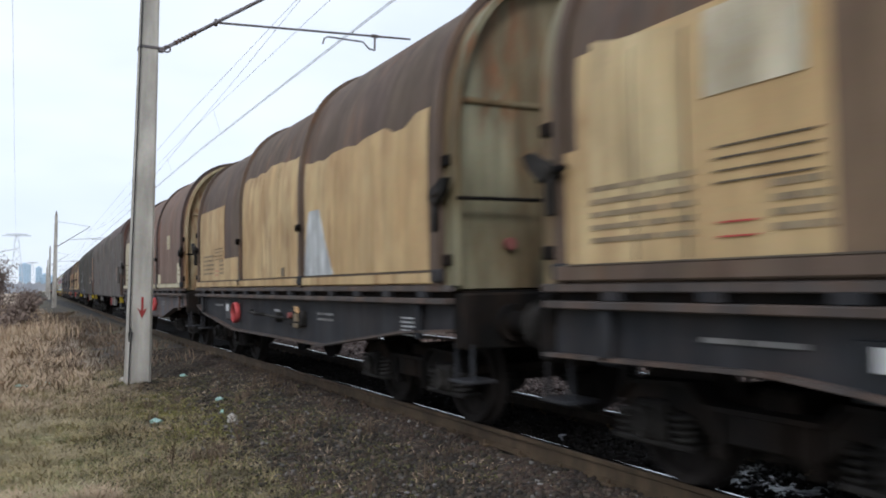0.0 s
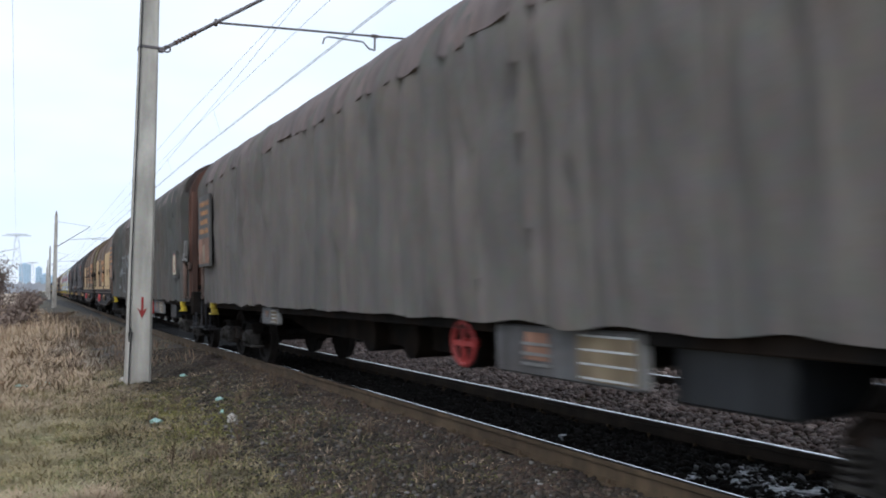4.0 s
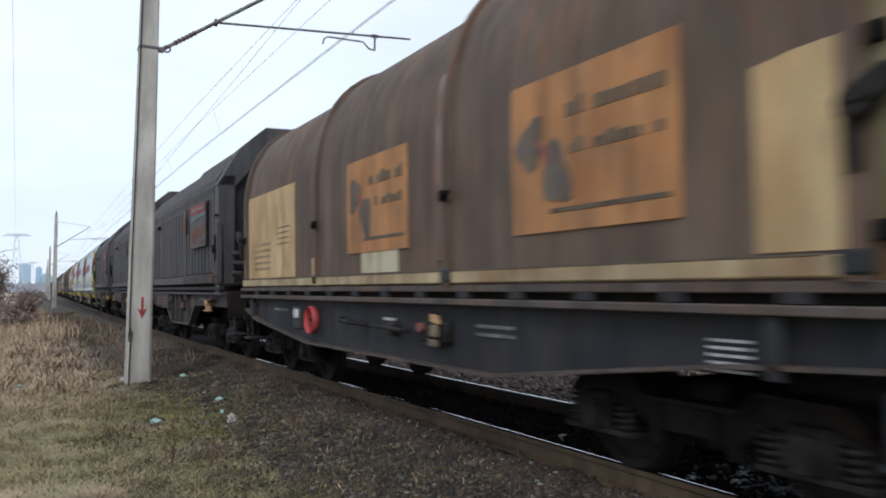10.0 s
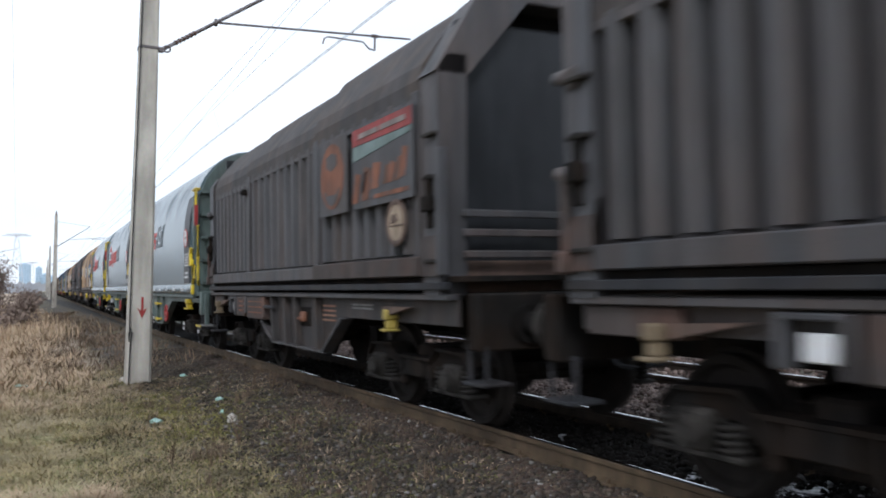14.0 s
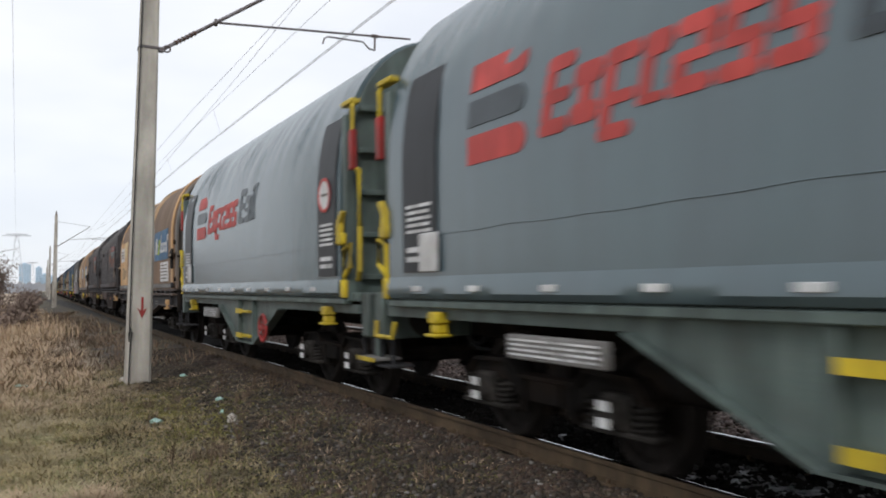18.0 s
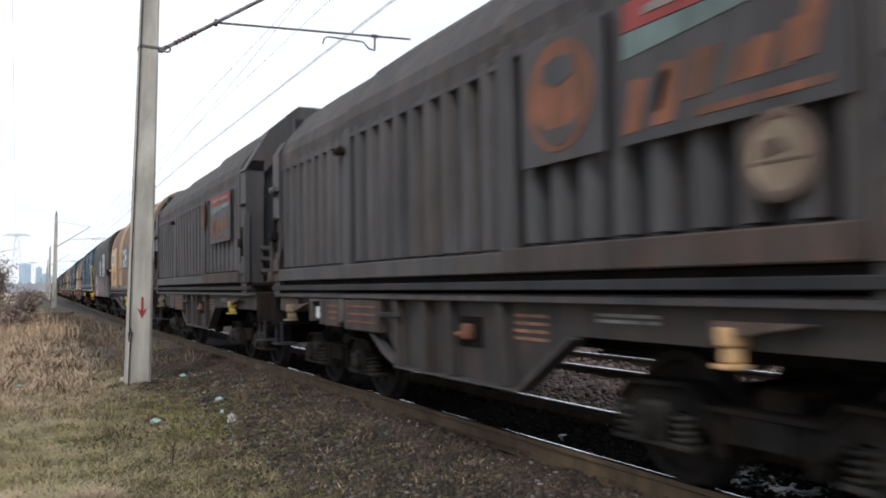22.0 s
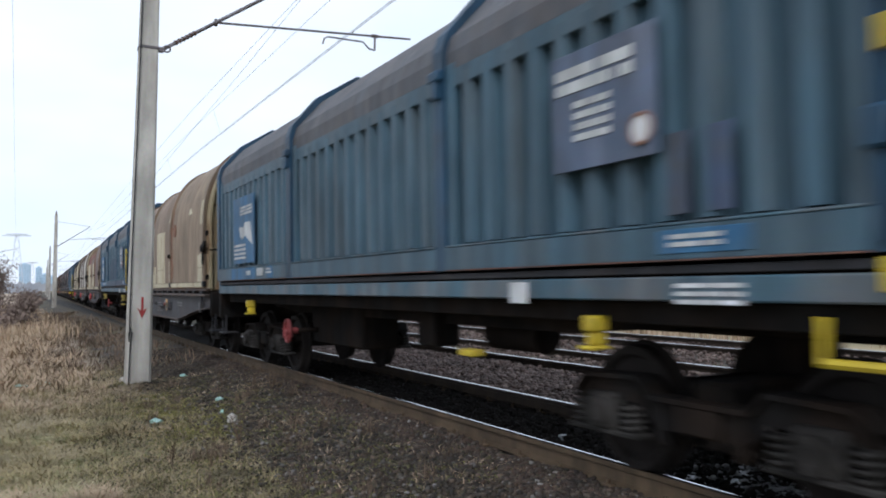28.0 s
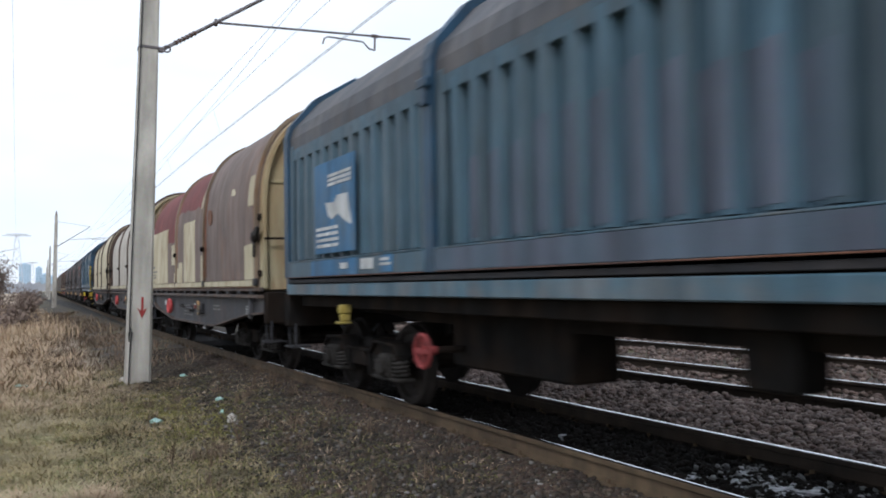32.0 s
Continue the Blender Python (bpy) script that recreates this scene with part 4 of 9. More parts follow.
def dark_wagon(front, rear, signs):
    lb = rear - front
    wg = place_wagon("ribbed_wagon", "dark brown ribbed steel coil wagon with rusty sills", front, rear, "freight wagons of the train")
    y0 = -lb / 2
    over = 0.55
    for p in (1.35, lb - 1.6):
        bogie(wg, y0 + p)
    ends(wg, lb, over, "bogie")
    ribbed_bay(wg, y0 + 0.36, y0 + 3.45, 1.44, 1.46, 1.68, 3.22, 3.34, 4.44, "dark", "darkroof", "sillrust" if "pale" in signs else "sillworn")
    ribbed_bay(wg, y0 + 3.45, y0 + 7.0, 1.415, 1.46, 1.66, 3.20, 3.31, 4.34, "dark", "darkroof", "dark", 0.33)
    ribbed_bay(wg, y0 + 7.0, y0 + lb - 0.05, 1.40, 1.46, 1.66, 3.16, 3.29, 4.28, "dark", "darkroof", "dark", 0.30)
    part("latch", Shape().box(-1.50, -1.42, y0 + 7.02, y0 + 7.12, 2.92, 3.02, 0.02).cyl((-1.47, y0 + 7.0, 2.97), (-1.47, y0 + 7.2, 2.97), 0.04, n=8), M["bogie"], wg)
    # end frames: a tall portal with a recessed wall
    for k, y in ((-1, y0), (1, y0 + lb)):
        ya, yb = (y, y + 0.34) if k < 0 else (y - 0.2, y + 0.1)
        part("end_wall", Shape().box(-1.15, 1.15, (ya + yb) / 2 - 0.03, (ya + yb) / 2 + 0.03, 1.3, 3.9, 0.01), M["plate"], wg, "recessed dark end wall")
        for x in (-1, 1):
            part("end_post", Shape().prism([(x * 1.44, 1.28), (x * 1.44, 3.34), (x * 1.32, 3.52), (x * 1.12, 3.52), (x * 1.16, 1.28)], "y", ya, yb), M["dark"], wg)
        if k < 0:
            part("end_header", Shape().prism([(-1.46, 3.34), (-1.02, 4.06), (-0.5, 4.50), (0.5, 4.50), (1.02, 4.06), (1.46, 3.34), (1.1, 3.34), (0.42, 4.12), (-0.42, 4.12), (-1.1, 3.34)], "y", ya, yb), M["dark"], wg)
        part("end_sheet", Shape().box(-1.18, 1.18, (ya + yb) / 2 - 0.05, (ya + yb) / 2 + 0.05, 1.30, 1.60, 0.006), M["brownbox"], wg, "rusty brown lower end sheet")
        for z in (1.62, 1.82, 2.0):
            part("end_bar", Shape().box(-1.2, 1.2, ya - 0.05, ya, z, z + 0.07, 0.01), M["dark"], wg)
        part("corner_bracket", Shape().prism([(-1.47, 1.46), (-1.47, 1.75), (-1.40, 1.95), (-1.36, 1.95), (-1.36, 1.46)], "y", ya, yb), M["sillworn"], wg)
        part("latch", Shape().box(-1.54, -1.44, ya + 0.05, ya + 0.2, 2.05, 2.2, 0.02).box(-1.50, -1.44, ya + 0.1, ya + 0.16, 1.9, 2.4, 0.01), M["bogie"], wg)
        for z in (1.58, 2.35, 2.75):
            part("hinge", Shape().box(-1.50, -1.43, ya, ya + 0.22, z, z + 0.035, 0.008), M["boxiron"], wg)
    # underframe
    for k in (-1, 1):
        part("guide_rail", Shape().box(k * 1.42 - 0.05, k * 1.42 + 0.05, y0 - 0.1, y0 + lb + 0.1, 1.33, 1.40, 0.008), M["frame"], wg)
        part("side_beam", Shape().prism([(y0 - 0.1, 1.30), (y0 + lb + 0.1, 1.30), (y0 + lb + 0.1, 1.06), (y0 + 6.3, 1.06), (y0 + 5.75, 0.56), (y0 + 3.45, 0.56), (y0 + 2.75, 1.0), (y0 - 0.1, 1.0)], "x", k * 1.30 - 0.015, k * 1.30 + 0.015),
             M["darkbeam"], wg, "dark side beam with deep gusset", smooth=False)
        part("top_flange", Shape().box(k * 1.35 - 0.08, k * 1.35 + 0.08, y0 - 0.1, y0 + lb + 0.1, 1.235, 1.29, 0.008), M["dark"], wg)
        part("beam_flange", Shape().prism([(y0 + 2.72, 0.98), (y0 + 3.43, 0.535), (y0 + 5.77, 0.535), (y0 + 5.77, 0.56), (y0 + 3.45, 0.56), (y0 + 2.76, 1.0)], "x", k * 1.30 - 0.09, k * 1.30 + 0.07), M["dark"], wg, smooth=False)
        for d in (3.6, 4.5, 5.0, 5.65):
            part("stiffener", Shape().prism([(y0 + d - 0.04, 0.57), (y0 + d + 0.04, 0.57), (y0 + d + 0.12, 1.23), (y0 + d + 0.02, 1.23)], "x", min(k * 1.29, k * 1.40), max(k * 1.29, k * 1.40)), M["darkbeam"], wg)
    part("deck", Shape().box(-1.36, 1.36, y0 - 0.3, y0 + lb + 0.3, 1.40, 1.455, 0.006), M["bogie"], wg)
    part("centre_sill", Shape().box(-0.35, 0.35, y0 - 0.4, y0 + lb + 0.4, 0.80, 1.30, 0.02), M["bogie"], wg)
    bx = part("equipment_box", Shape().box(-1.42, -1.22, y0 + 6.08, y0 + 7.13, 0.87, 1.225, 0.015), M["sillworn"], wg, "grimy equipment box with rust-red lettering")
    bars(bx, y0 + 6.2, y0 + 7.0, 0.93, 1.19, 3, "orangedark", -1.424, seed=int(front) + 5, fill=0.22)
    bx = part("equipment_box", Shape().box(-1.42, -1.22, y0 + 7.33, y0 + 7.85, 0.89, 1.225, 0.015), M["sillworn"], wg, "grimy equipment box with rust-red lettering")
    bars(bx, y0 + 7.37, y0 + 7.64, 0.95, 1.18, 3, "orangedark", -1.424, seed=int(front) + 6, fill=0.3)
    for a, b, z in ((7.89, 7.95, 0.90), (8.28, 8.34, 0.93), (7.955, 8.275, 1.18)):
        part("box_bracket", Shape().box(-1.44, -1.24, y0 + a, y0 + b, z, 1.22, 0.01), M["dark"], wg)
    part("label_holder", Shape().box(-1.40, -1.36, y0 + 8.0, y0 + 8.2, 0.97, 1.12, 0.01), M["white" if "pale" in signs or "white" in signs else "greybox"], wg, "paper label in a holder")
    part("hinge_bar", Shape().box(-1.43, -1.36, y0 + 7.17, y0 + 7.28, 0.95, 1.235, 0.012), M["dark"], wg)
    part("cross_bar", Shape().box(-1.43, -1.39, y0 + 5.55, y0 + 6.05, 1.05, 1.10, 0.01), M["frame"], wg)
    part("brace", Shape().prism([(y0 + 6.47, 0.87), (y0 + 6.40, 0.87), (y0 + 5.80, 0.62), (y0 + 5.80, 0.56), (y0 + 6.10, 0.66)], "x", -1.38, -1.30), M["dark"], wg)
    part("equipment_box", Shape().box(-1.38, -1.20, y0 + 9.04, y0 + lb - 0.02, 1.03, 1.225, 0.012), M["sillworn"], wg, "grimy brown equipment box")
    jack_mark(wg, y0 + 9.22, 1.02, -1.40, "cardtan", 0.055)
    part("jack_arm", Shape().prism([(y0 + 8.45, 1.16), (y0 + 9.1, 1.13), (y0 + 9.1, 1.04)], "x", -1.42, -1.36), M["brownbox"], wg)
    jack_mark(wg, y0 + 1.25, 1.02, -1.37, "oldyellow" if "yellow" in signs else "orangerib", 0.05)
    part("jack_arm", Shape().prism([(y0 + 0.7, 1.16), (y0 + 1.35, 1.16), (y0 + 1.35, 1.05)], "x", -1.43, -1.36), M["brownbox"], wg)
    # no hole here: a black panel on the beam imitates a shaded opening
    rc = part("recess", Shape().box(-1.335, -1.31, y0 + 4.06, y0 + 4.44, 0.84, 1.10, 0.006), M["bogie"], wg, "black panel standing in for a shaded opening in the side beam")
    part("brake_valve", Shape().box(-1.40, -1.33, y0 + 4.16, y0 + 4.32, 0.90, 1.04, 0.02).cyl((-1.38, y0 + 4.24, 0.96), (-1.38, y0 + 4.42, 0.94), 0.02, n=8), M["orangedark" if "board" in signs else "orangerib"], rc)
    bars(wg, y0 + 1.9, y0 + 2.5, 1.10, 1.18, 2, "greybox", -1.318, seed=int(front))
    bars(wg, y0 + 3.1, y0 + 3.55, 0.92, 1.16, 4, "rustpink", -1.320, seed=int(front) + 1, fill=0.4)
    if "board" in signs or "pale" in signs:
        a = 0.38 if "smile" in signs else 0.86
        bd = plate(wg, y0 + a, y0 + a + 1.57, 2.22, 3.12, "dark" if "board" in signs else "greybox", -1.50, "sign_board", "faded advertising board", 0.02)
        part("strip", Shape().box(-1.516, -1.508, y0 + a + 0.02, y0 + a + 1.55, 2.92, 3.10), M["redmark" if "board" in signs else "fadedred"], bd, "washed-out red stripe")
        part("strip", Shape().prism([(y0 + a + 0.02, 2.86), (y0 + a + 1.55, 2.75), (y0 + a + 1.55, 2.91), (y0 + a + 0.02, 2.91)], "x", -1.516, -1.508), M["teal"], bd, "pale green stripe")
        bars(bd, y0 + a + 0.15, y0 + a + 1.35, 2.96, 3.06, 1, "signpale", -1.519, seed=8)
        if "board" in signs:
            # leaning rust-orange shapes in a row that shrinks towards the front
            for q, wd, lo, hi in ((1.42, 0.17, 2.29, 2.62), (1.24, 0.07, 2.38, 2.62), (1.13, 0.20, 2.30, 2.66), (0.86, 0.22, 2.40, 2.68), (0.62, 0.12, 2.42, 2.62), (0.48, 0.14, 2.42, 2.63), (0.32, 0.10, 2.42, 2.66), (0.20, 0.12, 2.44, 2.74)):
                y = y0 + a + q
                part("print_mark", Shape().prism([(y, lo), (y + wd * 0.9, lo), (y + wd * 0.9 - 0.09, hi), (y - 0.09, hi - 0.03)], "x", -1.515, -1.508), M["orangemark"], bd, smooth=False)
            bars(bd, y0 + a + 0.12, y0 + a + 0.95, 2.27, 2.36, 1, "orangemark", -1.512, seed=4, fill=0.5)
        else:
            rn = random.Random(12)
            for j in range(26):
                cy, cz, r = y0 + a + rn.uniform(0.15, 1.42), rn.uniform(2.32, 2.68), rn.uniform(0.06, 0.13)
                paint = ("signpale", "rustpink", "cardtan", "fadedred", "darkplate", "signpale", "brownbox")[j % 7]
                part("print_blotch", Shape().prism([(cy + 1.3 * r * math.cos(t * 0.52) * rn.uniform(0.7, 1.2), cz + r * math.sin(t * 0.52) * rn.uniform(0.7, 1.1)) for t in range(12)], "x", -1.512 - 0.0003 * j, -1.506), M[paint], bd, smooth=False)
        if "smile" not in signs:
            plate(wg, y0 + 3.06, y0 + 3.36, 2.62, 3.05, "sillrust", -1.50, "small_plate", "small rusty plate")
    if "smile" in signs:
        e = plate(wg, y0 + 2.13, y0 + 3.09, 2.22, 3.12, "dark", -1.502, "emblem_plate", "dark plate with an orange round emblem")
        part("emblem_disc", Shape().cyl((-1.508, y0 + 2.62, 2.68), (-1.518, y0 + 2.62, 2.68), 0.39, n=30), M["orangemark"], e, "orange disc")
        part("emblem_mark", Shape().prism([(y0 + 2.62 + 0.27 * math.cos(t), 2.60 + 0.27 * math.sin(t)) for t in [math.pi * (1.08 + 0.084 * j) for j in range(11)]] + [(y0 + 2.76, 2.46), (y0 + 2.48, 2.46)], "x", -1.523, -1.516), M["dark"], e, "dark crescent", smooth=False)
        part("emblem_mark", Shape().prism([(y0 + 2.44, 2.80), (y0 + 2.62, 2.74), (y0 + 2.80, 2.80), (y0 + 2.80, 2.92), (y0 + 2.62, 2.96), (y0 + 2.44, 2.92)], "x", -1.523, -1.516), M["dark"], e, "dark patch", smooth=False)
        d = disc(wg, y0 + 0.80, 2.00, 0.225, "cardpale", -1.505, label="grimy pale round sign", rim="brownbox")
        part("sign_mark", Shape().prism([(y0 + 0.74, 2.02), (y0 + 0.92, 1.99), (y0 + 0.90, 2.08), (y0 + 0.80, 2.09)], "x", -1.518, -1.510), M["brownbox"], d, smooth=False)
        part("sign_mark", Shape().box(-1.517, -1.510, y0 + 0.62, y0 + 0.95, 1.965, 1.978), M["brownbox"], d)
    if "board" in signs:
        for k, (a, b, z) in enumerate(((2.05, 2.92, 1.60), (2.05, 2.92, 1.55), (0.95, 1.9, 1.60), (0.75, 1.85, 1.545), (2.3, 2.8, 1.505))):
            part("lettering", Shape().box(-1.470, -1.460, y0 + a, y0 + b, z, z + 0.020), M["orangedark"], wg)
    # tall fin and big locks at the corners
    part("corner_fin", Shape().box(-1.50, -1.40, y0 - 0.10, y0 - 0.03, 1.46, 2.62, 0.012), M["dark"], wg)
    for z in (2.12, 2.80):
        part("corner_lock", Shape().cyl((-1.44, y0 + lb + 0.02, z), (-1.44, y0 + lb + 0.18, z + 0.03), 0.06, 0.05, 12).box(-1.48, -1.38, y0 + lb - 0.06, y0 + lb + 0.04, z - 0.09, z + 0.07, 0.02), M["dark"], wg)
    part("lock_rod", Shape().cyl((-1.47, y0 + lb + 0.08, 1.55), (-1.47, y0 + lb + 0.08, 2.12), 0.035, n=8).box(-1.52, -1.42, y0 + lb + 0.02, y0 + lb + 0.16, 1.44, 1.60, 0.02), M["sillworn"], wg)
    return wg, y0


def blue_wagon(front, rear, graffiti):
    lb = rear - front
    wg = place_wagon("ribbed_wagon", "dusty blue ribbed steel wagon with yellow handrails", front, rear, "freight wagons of the train")
    y0 = -lb / 2
    yel = "oldyellow" if graffiti else "yellow"
    for p in (1.75, lb - 1.75):
        bogie(wg, y0 + p)
    ends(wg, lb, 0.45, "bogie")
    cuts = (0.15, 4.42, 9.05, lb - 0.05)
    for k in range(3):
        ribbed_bay(wg, y0 + cuts[k] + 0.09, y0 + cuts[k + 1] - 0.09, (1.42, 1.41, 1.42)[k], 1.50, 1.74, 3.22, 3.44, 4.34, "blue", "blueroof", "blue", 0.32, 0.085)
    for k, d in enumerate(cuts):
        y = y0 + d
        ring = hip_ring(0, 1.47, 1.50, 3.48, 4.42)
        inn = hip_ring(0, 1.37, 1.50, 3.38, 4.30)
        n = len(ring)
        v = [(p[0], y + dy, p[2]) for dy in (-0.09, 0.09) for r in (ring, inn) for p in r]
        f = []
        for j in range(n - 1):
            f += [(j, j + 1, 2 * n + j + 1, 2 * n + j), (n + j, 3 * n + j, 3 * n + j + 1, n + j + 1), (j, n + j, n + j + 1, j + 1), (2 * n + j, 2 * n + j + 1, 3 * n + j + 1, 3 * n + j)]
        f += [(0, 2 * n, 3 * n, n), (n - 1, 2 * n - 1, 4 * n - 1, 3 * n - 1)]
        part("hood_rib", Shape().add(v, f), M["bluedark"], wg, "deep blue portal rib", smooth=False)
        if k in (1, 2):
            part("latch", Shape().box(-1.53, -1.46, y - 0.10, y + 0.10, 3.20, 3.30, 0.015).box(-1.52, -1.46, y - 0.05, y + 0.05, 3.04, 3.22, 0.01), M["bluedark"], wg)
    for k, y in ((-1, y0 + 0.02), (1, y0 + lb)):
        part("end_wall", Shape().prism([(-1.2, 1.42), (-1.2, 3.42), (-0.42, 4.12), (0.42, 4.12), (1.2, 3.42), (1.2, 1.42)], "y", y + 0.06, y + 0.12), M["bluedark"], wg, "blue end wall")
        for z in (1.95, 3.1):
            part("end_bar", Shape().box(-1.22, 1.22, y - 0.02, y + 0.07, z, z + 0.09, 0.012), M["bluedark"], wg)
        for x in (-1.30, 1.30):
            part("end_post", Shape().box(x - 0.12, x + 0.12, y - 0.04, y + 0.14, 1.30, 3.40, 0.015), M["bluedark"], wg)
    for k in (-1, 1):
        part("side_beam", Shape().box(k * 1.42 - 0.03, k * 1.42 + 0.03, y0 - 0.05, y0 + lb, 1.265, 1.41, 0.012), M["bluebeam"], wg, "pale blue side beam")
        part("guide_rail", Shape().box(k * 1.40 - 0.05, k * 1.40 + 0.05, y0 + 0.1, y0 + lb - 0.1, 1.425, 1.475, 0.006), M["frame"], wg)
        part("inner_beam", Shape().prism([(y0 + 0.3, 1.20), (y0 + lb - 0.3, 1.20), (y0 + lb - 3.2, 0.98), (y0 + 3.2, 0.98)], "x", k * 0.9 - 0.03, k * 0.9 + 0.03), M["bogie"], wg)
    part("deck", Shape().box(-1.36, 1.36, y0, y0 + lb, 1.30, 1.44, 0.01), M["bogie"], wg)
    part("centre_sill", Shape().box(-0.3, 0.3, y0 - 0.3, y0 + lb + 0.3, 0.98, 1.28, 0.02), M["bogie"], wg)
    part("air_tank", Shape().cyl((-0.55, y0 + 4.1, 0.88), (-0.55, y0 + 5.0, 0.88), 0.15, n=16), M["bogie"], wg)
    part("equipment_box", Shape().box(-1.05, -0.75, y0 + 5.40, y0 + 5.80, 0.74, 1.10, 0.02), M["bogie"], wg, "black equipment box hung below the floor")
    part("sole_bar", Shape().box(-1.30, -1.24, y0 + 0.2, y0 + lb - 0.2, 1.11, 1.26, 0.012), M["bogie"], wg)
    jack_mark(wg, y0 + 2.34, 1.05, -1.37, yel, 0.055)
    jack_mark(wg, y0 + lb - 2.1, 1.05, -1.37, yel, 0.04)
    handwheel(wg, y0 + 9.37, 0.75, -1.40, 0.155, "wheelred")
    part("brake_gear", Shape().box(-0.95, -0.45, y0 + 7.6, y0 + 9.6, 0.56, 1.12, 0.03).cyl((-1.35, y0 + 9.37, 0.75), (-0.8, y0 + 9.37, 0.75), 0.035, n=8), M["bogie"], wg, "black brake gear under the floor")
    d = 0.28
    part("footstep", Shape().tube([(-1.40, y0 + d - 0.28, 1.20), (-1.42, y0 + d - 0.28, 0.98), (-1.42, y0 + d + 0.28, 0.98), (-1.40, y0 + d + 0.28, 1.20)], 0.028, 7)
         .box(-1.44, -1.39, y0 + d - 0.28, y0 + d + 0.28, 0.965, 0.985), M[yel], wg, "yellow footstep")
    part("footstep", Shape().box(-1.42, -1.12, y0 - 0.42, y0 - 0.08, 0.50, 0.53, 0.005), M[yel], wg, "yellow footstep")
    part("handrail", Shape().tube([(-1.45, y0 - 0.08, 1.56), (-1.52, y0 - 0.10, 1.60), (-1.52, y0 - 0.10, 2.62), (-1.45, y0 - 0.08, 2.66)], 0.025, 7).box(-1.54, -1.50, y0 - 0.15, y0 - 0.05, 1.60, 2.62, 0.005), M[yel], wg, "yellow handrail")
    for z in (1.32, 2.38, 2.62):
        part("latch_mark", Shape().box(-1.52, -1.46, y0 + 0.05, y0 + 0.17, z, z + 0.16, 0.008), M[yel], wg, "yellow latch")
    part("lock_bar", Shape().cyl((-1.49, y0 + 0.16, 1.55), (-1.49, y0 + 0.16, 2.9), 0.022, n=8).box(-1.54, -1.46, y0 + 0.08, y0 + 0.24, 1.95, 2.15, 0.02), M["bluedark"], wg)
    sg = plate(wg, y0 + 1.58, y0 + 2.64, 2.14, 2.95, "signgrey", -1.475, "sign_panel", "slate blue advertising panel")
    bars(sg, y0 + 1.78, y0 + 2.58, 2.66, 2.86, 2, "chalk", -1.488, seed=11, fill=0.75)
    bars(sg, y0 + 2.0, y0 + 2.38, 2.32, 2.62, 4, "chalk", -1.488, seed=12, fill=0.6)
    disc(sg, y0 + 1.71, 2.31, 0.10, "white", -1.49, rim="rustpink")
    sg = plate(wg, y0 + 10.88, y0 + 12.25, 1.78, 2.90, "signblue", -1.475, "sign_panel", "blue advertising panel")
    bars(sg, y0 + 10.98, y0 + 11.74, 2.58, 2.74, 3, "chalk", -1.488, seed=13, fill=0.7)
    part("logo_shape", Shape().prism([(y0 + a, z) for a, z in ((11.84, 2.40), (11.55, 2.38), (11.42, 2.46), (11.09, 2.45), (11.05, 2.30), (10.96, 2.08), (11.18, 2.14), (11.40, 2.24), (11.62, 2.18), (11.75, 2.24))], "x", -1.490, -1.476), M["chalk"], sg, "pale animal-like logo shape", smooth=False)
    bars(sg, y0 + 11.42, y0 + 12.18, 1.84, 2.12, 4, "chalk", -1.488, seed=15, fill=0.55)
    plate(wg, y0 + 10.81, y0 + 12.43, 1.51, 1.70, "signblue", -1.482, "label_plate", t=0.01)
    plate(wg, y0 + 9.86, y0 + 10.19, 1.52, 1.70, "signblue", -1.482, "label_plate", t=0.01)
    bars(wg, y0 + 9.9, y0 + 10.16, 1.58, 1.68, 2, "chalk", -1.490, seed=91, fill=0.6)
    plate(wg, y0 + 10.37, y0 + 10.72, 1.56, 1.68, "chalk", -1.482, "label_plate", t=0.01)
    plate(wg, y0 + 11.1, y0 + 11.35, 1.58, 1.65, "chalk", -1.490, "label_plate", t=0.01)
    plate(wg, y0 + 3.05, y0 + 3.3, 1.23, 1.39, "white", -1.453, "label_plate", t=0.01)
    bars(wg, y0 + 1.0, y0 + 1.5, 1.24, 1.38, 3, "white", -1.452, seed=17)
    plate(wg, y0 + 0.9, y0 + 1.6, 1.54, 1.68, "signblue", -1.482, "label_plate", t=0.01)
    bars(wg, y0 + 1.1, y0 + 1.5, 1.57, 1.66, 2, "chalk", -1.490, seed=92, fill=0.6)
    for a, b in ((0.26, 4.30), (4.55, 8.92), (9.18, lb - 0.16)):
        part("rust_line", Shape().box(-1.484, -1.43, y0 + a, y0 + b, 1.708, 1.722, 0.003), M["bluebeam"], wg, "worn upper edge of the sill")
        part("rust_line", Shape().box(-1.486, -1.45, y0 + a, y0 + b, 1.497, 1.508, 0.003), M["sillrust"], wg, "rusty lower edge of the sill")
    part("brake_valve", Shape().box(-1.30, -1.15, y0 + 4.2, y0 + 4.45, 0.74, 0.80, 0.01), M[yel], wg)
